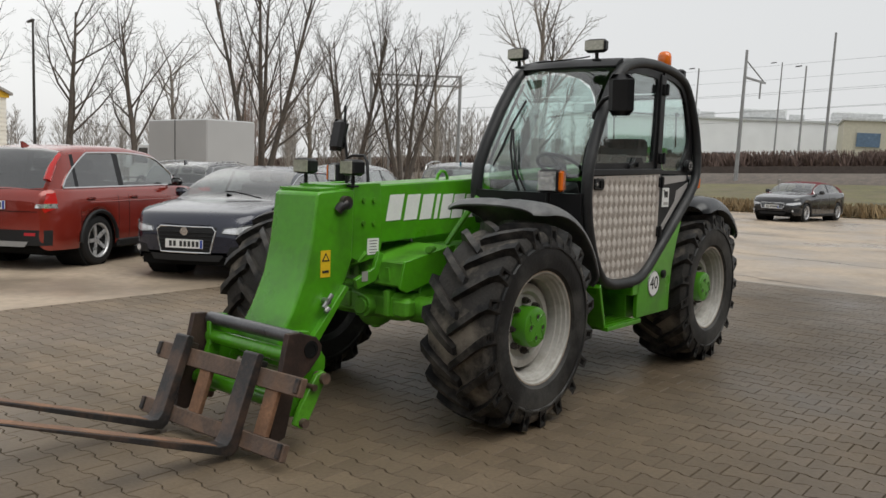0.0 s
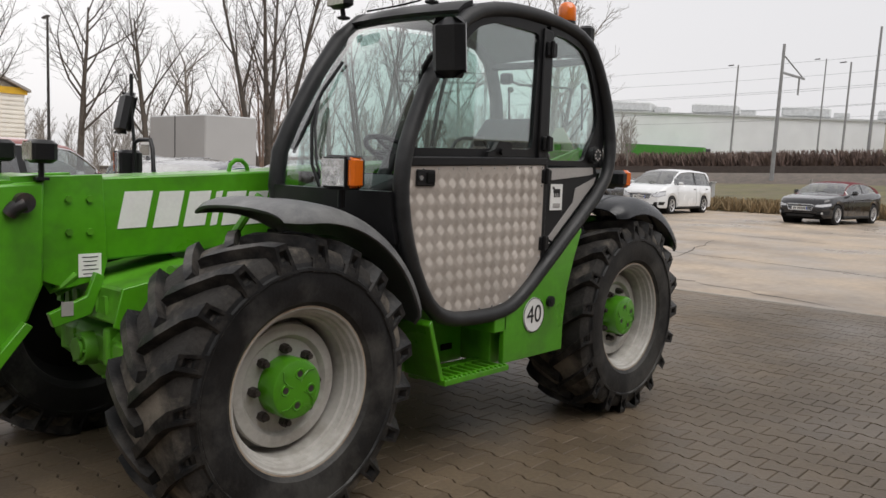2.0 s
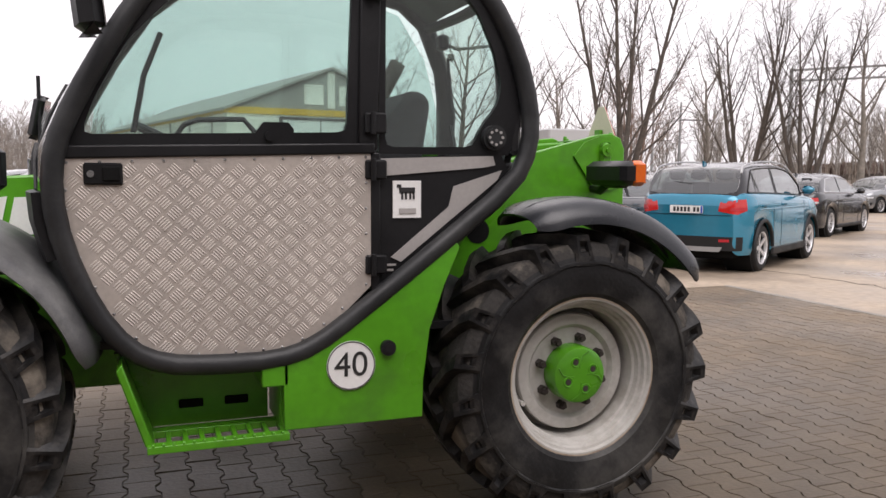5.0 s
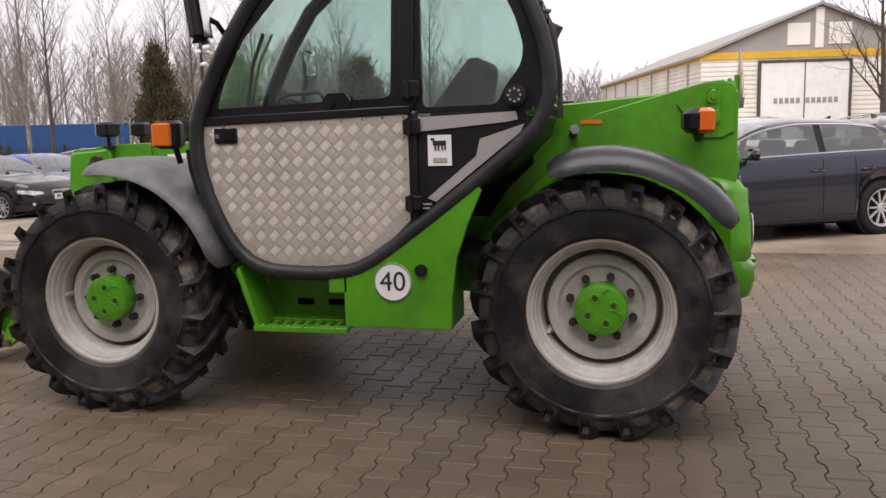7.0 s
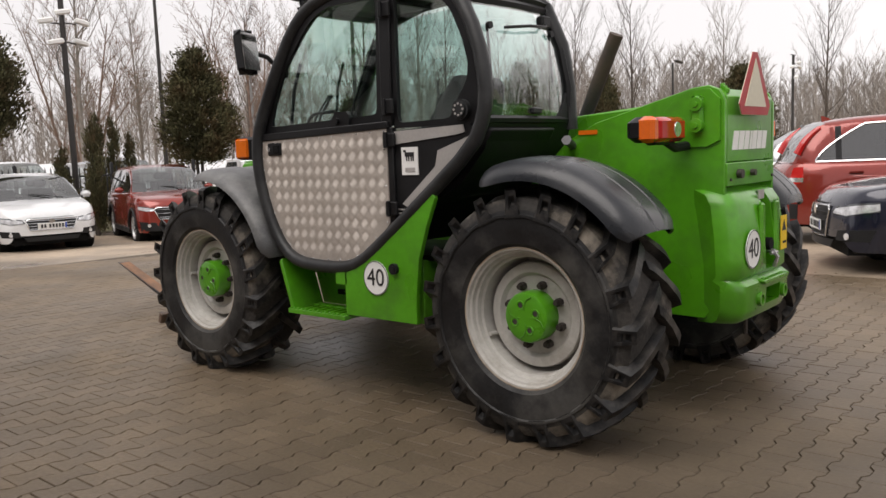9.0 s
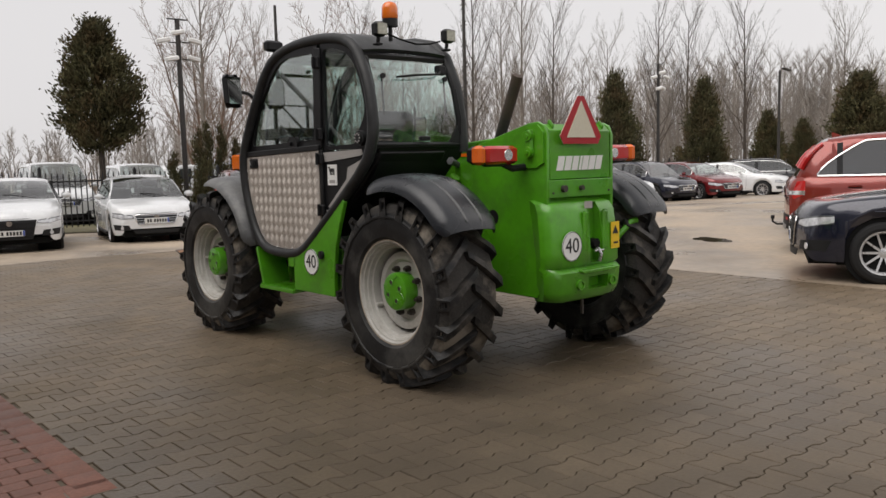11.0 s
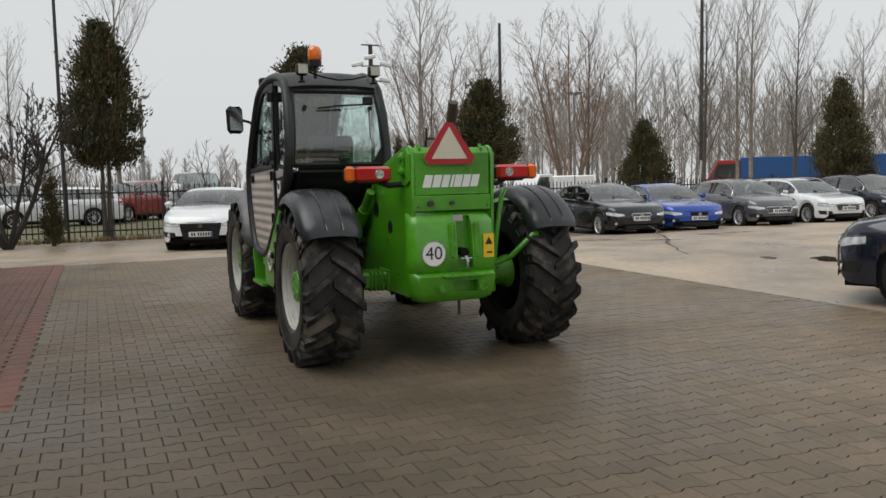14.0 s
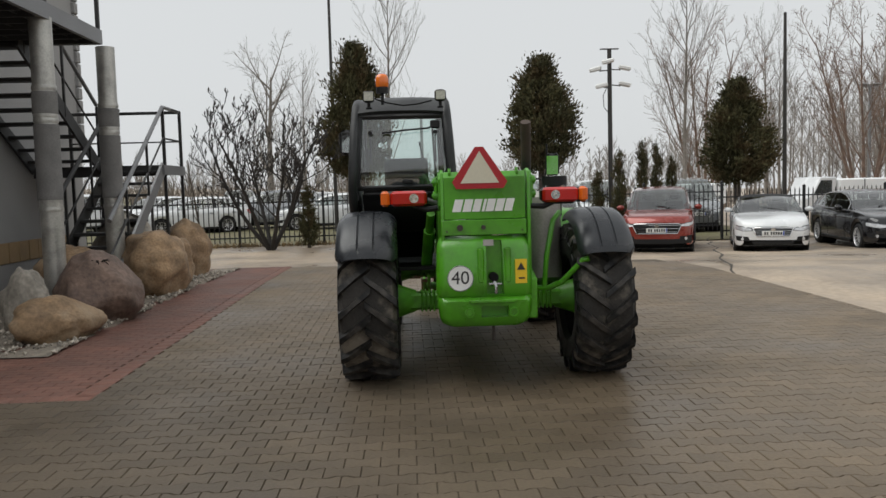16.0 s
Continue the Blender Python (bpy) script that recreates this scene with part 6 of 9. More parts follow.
    for i in range(len(rows) - 1):
        a, b = xs[i], xs[i + 1]
        mid = (a + b) / 2
        for j in range(last):
            jj = min(j, last - 1 - j)
            tgt = "body"
            quad = [rows_b[i][j], rows_b[i][j + 1], rows_b[i + 1][j + 1], rows_b[i + 1][j]]
            if jj >= 6 and xr1 < mid < xw0:
                tgt = "roof"
                if jj >= 8 and in_ws(a, b):
                    tgt = "windscreen"
                elif jj >= 8 and in_rw(a, b):
                    tgt = "rear_window"
                elif jj == 6 and xR < mid < xF:
                    tall = H > 1.52
                    tgt = ("pillar" if pil[1] < mid < pil[0] else "pillar.c" if tall and abs(mid - pil[2]) < 0.03 else "side_window")
                    if tgt != "side_window":
                        tgt += ".l" if j == jj else ".r"
                    ta, tb = tip_at(a), tip_at(b)
                    if tgt == "side_window":
                        tgt += (".l" if j == jj else ".r") + (".front" if mid >= pil[0] else ".mid" if mid > pil[2] or not tall else ".rear")
                        if min(ta, tb) < 1:
                            low_ = j == jj
                            p0, p1, p2, p3 = [Vector(q_) for q_ in (quad if low_ else (quad[1], quad[0], quad[3], quad[2]))]
                            m0, m1 = p0.lerp(p1, ta), p3.lerp(p2, tb)
                            bins.setdefault("roof", Geo()).add([m0, p1, p2, m1], [(0, 1, 2, 3) if low_ else (3, 2, 1, 0)])
                            quad = [p0, m0, m1, p3] if low_ else [p3, m1, m0, p0]
            bins.setdefault(tgt, Geo()).add(quad, [(0, 1, 2, 3)])
    for e in (0, -1):
        cap_rows = [[bend((q_[0], q_[1] * c_, q_[2])) for c_ in (1, 0.8, 0.55, 0.28, 0, -0.28, -0.55, -0.8, -1)] for q_ in rows[e][:11]]
        bins["body"].grid(cap_rows if e else [list(reversed(r_)) for r_ in cap_rows])
    for nm, q in bins.items():
        nv, key_, ff_ = [], {}, []
        for face in q.f:
            idx = []
            for v in face:
                kk = tuple(round(c, 5) for c in q.v[v])
                if kk not in key_:
                    key_[kk] = len(nv)
                    nv.append(q.v[v])
                if key_[kk] not in idx:
                    idx.append(key_[kk])
            if len(idx) > 2:
                ff_.append(tuple(idx))
        q.v, q.f = nv, ff_
        if ff_:
            pane = nm.startswith(("side_window", "windscreen", "rear_window"))
            shade_ = PRIVACY if privacy and (nm == "rear_window" or ".mid" in nm or ".rear" in nm) else CARGLASS
            skin = part(nm.split(".")[0], q, shade_ if pane else {"body": colour, "roof": roof or colour}.get(nm, BLACK), root, smooth=50)
            skin.visible_shadow = not pane
    # seats and dashboard behind the glass
    part("cabin_floor", Geo().box(((xw0 + xr1) / 2 - 0.1, 0, (gc + belt) / 2), (xw0 - xr1 - 0.35, W * 0.80, belt - gc - 0.30)), BLACKMATT, root)
    part("dashboard", Geo().prism([(xw0 - 0.10, belt - 0.25), (xw0 - 0.16, hood - 0.01), (xw0 - 0.55, hood + 0.0), (xw0 - 0.70, belt - 0.10), (xw0 - 0.66, belt - 0.30)], "y", -W * 0.42, W * 0.42), TRIM, root)
    part("steering_wheel", Geo().tube([(xw0 - 0.80 - 0.06 * math.sin(t), 0.36 + 0.17 * math.cos(t), belt - 0.02 + 0.15 * math.sin(t)) for t in [k_ * math.pi / 8 for k_ in range(16)]], 0.016, 6, closed=True), BLACKMATT, root)
    mid_x = (xw1 + xr0) / 2
    for sx_ in (mid_x + 0.05, mid_x - 0.80):
        for sy_ in (0.37, -0.37):
            st_ = part("car_seat", Geo().prism([(sx_ + 0.06, belt - 0.35), (sx_ - 0.10, belt + 0.22), (sx_ - 0.20, belt + 0.22), (sx_ - 0.16, belt - 0.35)], "y", sy_ - 0.24, sy_ + 0.24), CLOTH, root, bevel=0.04)
            part("headrest", Geo().rbox((sx_ - 0.17, sy_, min(belt + 0.33, H - 0.16)), (0.09, 0.26, 0.16), 0.04), CLOTH, st_)
    if xr1 < xr0 - 0.25:
        part("parcel_shelf", Geo().prism([(xr0 - 0.1, deck - 0.06), (xr1 + 0.05, deck - 0.05), (xr1 + 0.05, deck - 0.10), (xr0 - 0.1, deck - 0.12)], "y", -W * 0.36, W * 0.36), TRIM, root)
    part("underbody", Geo().box((0, 0, 0.38), (L - 0.9, W * 0.66, 0.42)).box((0, 0, gc + 0.05), (wb - 2 * R_ - 0.05, W * 0.90, 0.14)).box(((f + fx + R_) / 2 - 0.09, 0, gc + 0.06), (f - fx - R_ - 0.14, W * 0.72, 0.12)).box(((-f + rx - R_) / 2 + 0.09, 0, gc + 0.06), (f + rx - R_ - 0.14, W * 0.72, 0.12)).box(((fx + rx) / 2, 0, gc + 0.14), (wb - 2 * R_ - 0.06, W * 0.90, 0.2)), BLACKMATT, root)
    run = [i for i, px in enumerate(xs) if xr0 - 0.05 * L < px < xw0 - 0.08]
    for sd in (1, -1):
        # trim round the side windows
        span = [i for i, px in enumerate(xs) if xR - 1e-6 <= px <= xF + 1e-6]
        lo_ = [Vector(rows_b[i][6]) for i in span]
        up_ = [Vector(rows_b[i][6]).lerp(Vector(rows_b[i][7]), tip_at(xs[i])) for i in span]
        edge_ = [(q_.x, sd * (q_.y + 0.004), q_.z + 0.006) for q_ in lo_] + [(q_.x, sd * (q_.y + 0.004), q_.z - 0.004) for q_ in reversed(up_)]
        part("window_trim", Geo().tube(edge_, (0.016 if tail_tall else 0.011) if chrome else 0.013, 5, closed=True), CHROME if chrome else BLACK, root)
        if rails:
            pts_ = [(rows[i][8][0], sd * rows[i][8][1], rows[i][8][2] + 0.045) for i in run[2:-4:3]]
            if len(pts_) > 2:
                pts_[0] = (pts_[0][0], pts_[0][1], pts_[0][2] - 0.05)
                pts_[-1] = (pts_[-1][0], pts_[-1][1], pts_[-1][2] - 0.05)
                part("roof_rail", Geo().tube(pts_, 0.016, 6), STEEL if chrome or roof else TRIM, root)
        mh = part("door_mirror", Geo().rbox((xw0 - 0.46, sd * (W / 2 + 0.085), belt + 0.095), (0.10, 0.20, 0.13), 0.045), mirror_cap or colour, root, smooth=60)
        part("mirror_foot", Geo().rbox((xw0 - 0.46, sd * (W / 2 - 0.02), belt + 0.045), (0.05, 0.10, 0.03), 0.01), TRIM, mh)
        for hx in (xw1 + (xr0 - xw1) * 0.36, xw1 + (xr0 - xw1) * 0.84):
            hp = side_point(hx, belt - 0.12, sd, 0.012)
            part("door_handle", Geo().rbox(hp, (0.18, 0.028, 0.028), 0.012), CHROME if chrome and not tail_tall else colour, root)
        for hx in (min(xw0 - 0.26, fx - R_ - 0.05), pil[0] - 0.02, max(rx + R_ + 0.03, pil[2])):
            zz_ = np.linspace(gc + 0.12, belt + 0.01, 9)
            part("door_seam", Geo().tube([side_point(hx + 0.05 * math.sin((z_ - gc) * 2.2) * 0.4, float(z_), sd, 0.0) for z_ in zz_], 0.0045, 4), BLACKMATT, root)
        part("body_crease", Geo().tube([side_point(float(x_), belt - 0.17, sd, -0.004) for x_ in np.linspace(rx - 0.2, fx + 0.1, 14)], 0.010, 5), colour, root)
        part("sill", Geo().rbox(((fx + rx) / 2, sd * W / 2 * 0.965, gc + 0.05), (wb - 2 * R_ - 0.02, 0.07, 0.13 if cladding else 0.09), 0.025), TRIM, root)
        if cladding:
            for c in (fx, rx):
                part("arch_trim", Geo().tube([(c + (R_ + 0.012) * math.cos(t), sd * (W / 2 * 0.985), r + (R_ + 0.012) * math.sin(t)) for t in [math.pi * q / 12 for q in range(13)]], 0.030, 6), TRIM, root)
        # lamps
        h2 = W / 2
        zh = nose - 0.155
        yi, yo = lamp_in * h2, 0.985 * h2
        atf = lambda y_, z_, sd=sd: end_point(sd * y_, z_, 1)
        low = [(yi, zh - lamp_h * 0.42), (yi + (yo - yi) * 0.5, zh - lamp_h * 0.55), (yo, zh - lamp_h * 0.10)]
        up = [(yi + 0.02, zh + lamp_h * 0.12), (yi + (yo - yi) * 0.5, zh + lamp_h * 0.40), (yo, zh + lamp_h * 0.62)]
        hl, _ = patch("headlamp", low, up, atf, LAMPDARK, "headlamp with clear lens", n=5, m_=13)
        atf2 = lambda y_, z_, sd=sd: end_point(sd * y_, z_, 1, 0.010)
        mid_ = [((l_[0] + u_[0]) / 2, l_[1] * 0.55 + u_[1] * 0.45) for l_, u_ in zip(low, up)]
        patch("lamp_reflector", [(l_[0] * 0.9 + m2[0] * 0.1 + (0.015 if i_ == 0 else -0.02 if i_ == 2 else 0), l_[1] * 0.85 + m2[1] * 0.15) for i_, (l_, m2) in enumerate(zip(low, mid_))], [(u_[0] + (0.02 if i_ == 0 else -0.02 if i_ == 2 else 0), m2[1] * 0.35 + u_[1] * 0.65) for i_, (u_, m2) in enumerate(zip(up, mid_))], atf2, HEADLENS, n=4, m_=11, parent=hl)
        zf = gc + 0.20
        patch("fog_pocket", [(0.58 * h2, zf - 0.05), (0.90 * h2, zf - 0.045)], [(0.62 * h2, zf + 0.055), (0.93 * h2, zf + 0.075)], atf, TRIM, n=4, m_=6)
        part("fog_lamp", Geo().cyl(end_point(sd * 0.76 * h2, zf, 1, 0.004), end_point(sd * 0.76 * h2, zf, 1, 0.014), 0.036, n=12), HEADLENS, root)
        atr = lambda y_, z_, sd=sd: end_point(sd * y_, z_, -1)
        zt2 = tail - 0.10
        ti, th = tail_in * h2, tail_h
        tl, _ = patch("tail_lamp", [(ti, zt2 - th * 0.55), (0.8 * h2, zt2 - th * 0.75), (0.995 * h2, zt2 - th * 0.25)], [(ti + 0.02, zt2 + th * 0.05), (0.8 * h2, zt2 + th * 0.22), (0.995 * h2, zt2 + th * 0.30)], atr, REDLENS, "red tail lamp", n=5, m_=11)
        atr2 = lambda y_, z_, sd=sd: end_point(sd * y_, z_, -1, 0.010)
        patch("tail_lamp_clear", [(0.70 * h2, zt2 - th * 0.50), (0.90 * h2, zt2 - th * 0.52)], [(0.72 * h2, zt2 - th * 0.30), (0.92 * h2, zt2 - th * 0.28)], atr2, CLEARLENS if not roof else REDREF, n=3, m_=5, parent=tl)
        patch("rear_reflector", [(0.54 * h2, gc + 0.235), (0.70 * h2, gc + 0.237)], [(0.54 * h2, gc + 0.275), (0.70 * h2, gc + 0.277)], atr2, REDREF, n=3, m_=5)
        if tail_tall:
            mids_ = [tuple((rows_b[i][7][c] + rows_b[i][8][c]) / 2 for c in range(3)) for i, px in enumerate(xs) if xr1 + 0.03 < px < xr0 - 0.02]
            part("tail_lamp_strip", Geo().tube([(q_[0] - 0.01, sd * (q_[1] + 0.012), q_[2]) for q_ in mids_], [0.05 - 0.022 * i_ / max(1, len(mids_) - 1) for i_ in range(len(mids_))], 8), REDLENS, root, "tall red lamp strip on the rear pillar")
    z0 = gc + 0.06
    atr = lambda y_, z_: end_point(y_, z_, -1, 0.008)
    atf = lambda y_, z_: end_point(y_, z_, 1, 0.008)
    h2 = W / 2
    if cladding:
        patch("rear_bumper", [(-0.90 * h2, z0 + 0.05), (0.90 * h2, z0 + 0.05)], [(-0.93 * h2, z0 + 0.25), (0.93 * h2, z0 + 0.25)], lambda y_, z_: end_point(y_, z_, -1, 0.008, 0.24), TRIM, "black plastic lower bumper", n=5, m_=21)
        patch("skid_plate", [(-0.55 * h2, z0 + 0.03), (0.55 * h2, z0 + 0.03)], [(-0.60 * h2, z0 + 0.10), (0.60 * h2, z0 + 0.10)], lambda y_, z_: end_point(y_, z_, -1, 0.014), SILVERTRIM, n=3, m_=9)
        patch("front_bumper", [(-0.90 * h2, z0 + 0.02), (0.90 * h2, z0 + 0.02)], [(-0.92 * h2, z0 + 0.13), (0.92 * h2, z0 + 0.13)], atf, TRIM, n=4, m_=21)
    else:
        patch("rear_bumper", [(-0.72 * h2, z0), (0.72 * h2, z0)], [(-0.80 * h2, z0 + 0.10), (0.80 * h2, z0 + 0.10)], atr, TRIM, n=4, m_=15)
    # lid joints
    for zz in (tail - 0.28, deck - 0.015):
        part("tailgate_seam", Geo().tube([end_point(y_ * h2, zz, -1, 0.002) for y_ in np.linspace(-0.84, 0.84, 15)], 0.005, 4), BLACKMATT, root)
    part("hood_seam", Geo().tube([end_point(y_ * h2, nose - 0.115 + 0.02 * abs(y_), 1, 0.002) for y_ in np.linspace(-0.78, 0.78, 15)], 0.004, 4), BLACKMATT, root)
    gz = nose - 0.135
    gw = grille_w * h2
    low = [(-gw * 0.82, gz - grille_h), (gw * 0.82, gz - grille_h)]
    gl, ed1 = patch("grille", low, [(-gw, gz), (gw, gz)], atf, TRIM, "dark barred grille", n=8, m_=15)
    for q in range(grille_bars):
        zz = gz - grille_h * (q + 0.5) / grille_bars
        yy = gw * (0.82 + 0.18 * (1 - (q + 0.5) / grille_bars)) * 0.96
        part("grille_bar", Geo().tube([end_point(y_ * yy, zz, 1, 0.012) for y_ in np.linspace(-1, 1, 11)], 0.007, 5), bar_mat or (CHROME if chrome else TRIM), gl)
    part("badge", Geo().cyl(end_point(0.0, gz - 0.055, 1, 0.008), end_point(0.0, gz - 0.055, 1, 0.02), 0.052, n=20), CHROME, gl)
    if chrome:
        part("grille_surround", Geo().tube(ed1[::2], 0.012, 6, closed=True), CHROME, gl)
    if gz - grille_h - gc > 0.16:
        patch("lower_intake", [(-0.48 * h2, gc + 0.07), (0.48 * h2, gc + 0.07)], [(-0.54 * h2, gc + 0.15), (0.54 * h2, gc + 0.15)], atf, TRIM, n=4, m_=11)
    part("front_lip", Geo().rbox((f - 0.30, 0, gc + 0.045), (0.20, W * 0.78, 0.04), 0.018), TRIM, root)
    for sgn, zz in ((1, gz - grille_h * 0.66 if grille_h > 0.17 else gz - grille_h - 0.07), (-1, tail - (0.20 if H > 1.52 else 0.17))):
        if plate:
            px = end_point(0.26, zz, sgn, 0.012)[0]
            px = max(px, end_point(0.0, zz, 1, 0.016)[0]) if sgn > 0 else min(px, end_point(0.0, zz, -1, 0.016)[0])
            pl = part("number_plate", Geo().box((px, 0, zz), (0.012, 0.50, 0.11)), PLATE, root, "plate with blanked marks")
            for q in range(7):
                part("plate_bar", Geo().box((px + sgn * 0.0075, -0.18 + 0.055 * q + (0.03 if q > 1 else 0), zz), (0.003, 0.036, 0.068)), INK, pl)
            part("plate_band", Geo().box((px + sgn * 0.0075, -sgn * -0.232 if sgn > 0 else -0.232, zz), (0.003, 0.03, 0.10)), BLUEBAND, pl)
    part("rear_wiper", Geo().cyl((xr1 + (xr0 - xr1) * 0.22 - 0.01, 0.0, deck + (H - deck) * 0.30), (xr1 + (xr0 - xr1) * 0.32 - 0.01, 0.30, deck + (H - deck) * 0.36), 0.010, n=6), TRIM, root)
    part("wiper", Geo().tube([(xw0 + 0.0, 0.45, hood + 0.045), (xw0 - 0.12, 0.0, hood + 0.115), (xw0 - 0.14, -0.15, hood + 0.12)], 0.009, 6), TRIM, root)
    if tow:
        part("tow_hook", Geo().tube([(-f + 0.1, 0, 0.36), (-f - 0.10, 0, 0.36), (-f - 0.16, 0, 0.40), (-f - 0.16, 0, 0.46)], 0.016, 8).cyl((-f - 0.16, 0, 0.44), (-f - 0.16, 0, 0.49), 0.028, n=12), TRIM, root)
    part("roof_antenna", Geo().prism([(xr0 + 0.24, H - 0.03), (xr0 + 0.08, H - 0.04), (xr0 + 0.07, H + 0.035), (xr0 + 0.10, H + 0.033)], "y", -0.014, 0.014), colour, root)
    for cx in (fx, rx):
        for sd in (1, -1):
            part("wheel_well", WELL_ME, BLACKMATT, root, m=Matrix.Translation((cx, sd * (W / 2 - 0.28), r + 0.01)) @ Matrix.Diagonal((R_ + 0.004, 0.40, R_ + 0.004, 1)))
            wm = Matrix.Translation((cx, sd * (W / 2 - 0.135), r)) @ Matrix.Rotation(0 if sd > 0 else math.pi, 4, "Z")
            w_ = part("wheel", RIMS[spokes], None, root, m=wm @ Matrix.Diagonal((r * 0.70, 0.105, r * 0.70, 1)))
            part("tyre", TYRE_ME, CARRUB, w_, m=Matrix.Diagonal((1 / 0.70, 1.05, 1 / 0.70, 1)))
    return root


for me in RIMS.values():
    me.materials.append(ALLOY)
RED = paint("red", (0.24, 0.028, 0.018))
NAVY = paint("navy", (0.012, 0.014, 0.028))
BLACKP = paint("black", (0.010, 0.010, 0.012))
WHITEP = paint("white", (0.72, 0.73, 0.74), 0.0)
GREYP = paint("grey", (0.11, 0.11, 0.115), 0.5)
SILVERP = paint("silver", (0.32, 0.33, 0.34), 0.6)
BLUEP = paint("blue", (0.012, 0.06, 0.34))
TEAL = paint("teal_blue", (0.02, 0.20, 0.31))
BEIGE = paint("beige", (0.42, 0.38, 0.31), 0.3)
SUV = dict(H=1.66, r=0.35, gc=0.23, hood=1.08, nose=0.93, belt=1.06, deck=1.08, tail=1.06, ws0=0.25, ws1=0.42, rw0=0.88, rw1=0.975, roofw=0.73)
EST = dict(L=4.75, H=1.46, rw0=0.88, rw1=0.975, deck=1.02, roofw=0.71)
HATCH = dict(L=4.35, H=1.48, wb=2.65, rw0=0.82, rw1=0.965, ws0=0.25, ws1=0.44)
# beside the machine
car("a", -2.72, -6.42, 28, "dark navy saloon car parked on the damp yard", NAVY, L=4.70, W=1.83, H=1.43, wb=2.81, r=0.335, nose=0.82, grille_w=0.44, grille_h=0.32, grille_bars=7, bar_mat=TRIM, lamp_in=0.50, lamp_h=0.13, spokes=10, bow=(0.24, 0.12))
car("b", -1.36, -8.76, 207, "red sport utility car with roof antenna and tow hook", RED, L=4.55, W=1.82, wb=2.62, spokes=5, tail_tall=True, cladding=True, tow=True, win_taper=0.60, tail_h=0.26, tail_in=0.78, mirror_cap=BLACKP, privacy=True, **SUV)
car("c", -8.95, -7.22, 211, "turquoise blue small off-road car with dark roof", TEAL, L=4.18, W=1.78, wb=2.50, spokes=5, cladding=True, roof=BLACKP, chrome=False, rails=True, tail_in=0.52, tail_h=0.22, **{**SUV, "H": 1.61, "deck": 1.17, "tail": 1.13, "belt": 1.10})
car("d", -7.72, -9.35, 205, "dark grey saloon car parked beside turquoise car", GREYP, L=4.53, W=1.79, H=1.50, wb=2.64, spokes=7, tail_in=0.52, tail_h=0.22)
car("e", -7.3, -13.8, 208, "grey estate car with roof rails", GREYP, W=1.85, rails=True, **EST)
car("f", -4.0, -15.0, 208, "white estate car with dark windows", WHITEP, W=1.82, rails=True, **EST)
car("g", -12.2, -13.6, 208, "black hatchback parked in the yard", BLACKP, **HATCH)
car("h", -15.4, -12.2, 208, "black saloon car in the second row", BLACKP)
car("i", 3.4, -18.9, 27, "silver estate car in the back row", SILVERP, **EST)
car("j", 0.14, -11.57, 207, "silver hatchback with its tail to the lane", SILVERP, **{**HATCH, "H": 1.6})
car("k", 2.1, -15.5, 27, "white small hatchback facing the lane", WHITEP, **HATCH)
# along the railway verge
car("l", -27.0, -5.4, -7, "black convertible with dark red soft top", BLACKP, L=4.69, W=1.81, H=1.40, wb=2.84, roof=mat("red_soft_top", (0.11, 0.015, 0.02), 0.9, var=0.15, bump=0.2), spokes=10)
car("m", -27.0, -11.5, 0, "white people carrier parked along the verge", WHITEP, L=4.66, W=1.88, H=1.66, wb=2.76, hood=1.08, nose=0.90, belt=1.06, deck=1.06, tail=1.0, ws0=0.17, ws1=0.40, rw0=0.90, rw1=0.98, spokes=5, lamp_h=0.22)
car("n", -27.2, -14.6, 3, "dark grey coupe parked along the verge", GREYP, H=1.39, spokes=7)
car("o", -28.0, -18.4, 10, "beige estate car parked along the verge", BEIGE, **EST)
car("p", -28.6, -22.0, 10, "silver hatchback parked along the verge", SILVERP, **HATCH)
# along the black fence
car("q", 13.67, -0.32, 164, "white coupe with large dark grille", WHITEP, L=4.70, W=1.84, H=1.39, wb=2.73, grille_w=0.5, grille_h=0.36, nose=0.78, chrome=False, spokes=10, lamp_l=0.42, lamp_h=0.10)
car("r", 14.25, -3.22, 167, "white hatchback with chrome grille bar", WHITEP, W=1.81, spokes=10, lamp_h=0.13, **HATCH)
car("s", 14.25, -6.20, 161, "red sport utility car with chrome nose", RED, L=4.70, W=1.80, wb=2.67, spokes=5, cladding=True, grille_w=0.66, grille_h=0.24, grille_bars=3, lamp_in=0.62, lamp_h=0.10, **SUV)
car("t", 13.7, -8.89, 160, "white convertible with black soft top", WHITEP, L=4.70, W=1.79, H=1.40, wb=2.76, roof=mat("black_soft_top", (0.014, 0.014, 0.015), 0.9, var=0.15, bump=0.2), spokes=5)
car("u", 13.6, -11.65, 171, "black saloon car with twin chrome grille", BLACKP, L=4.90, W=1.86, H=1.46, wb=2.97, spokes=10, grille_w=0.32)
car("v", 13.96, -14.07, 167, "bright blue low sports saloon car", BLUEP, L=5.05, W=1.94, H=1.41, wb=2.95, hood=0.92, nose=0.76, chrome=False, spokes=5, rw0=0.72, rw1=0.92, grille_w=0.3, grille_h=0.1)
car("w", 13.94, -17.2, 170, "grey hatchback with chrome star grille", GREYP, spokes=10, **HATCH)
car("x", 14.0, -19.9, 171, "white estate car with black grille", WHITEP, spokes=10, rails=True, **EST)
car("y", 14.26, -23.3, 171, "dark navy compact car in the row", NAVY, spokes=10, **{**HATCH, "H": 1.56})
car("z", 13.6, -25.5, 167, "dark red hatchback in the fence row", paint("dark_red", (0.16, 0.012, 0.014)), **HATCH)
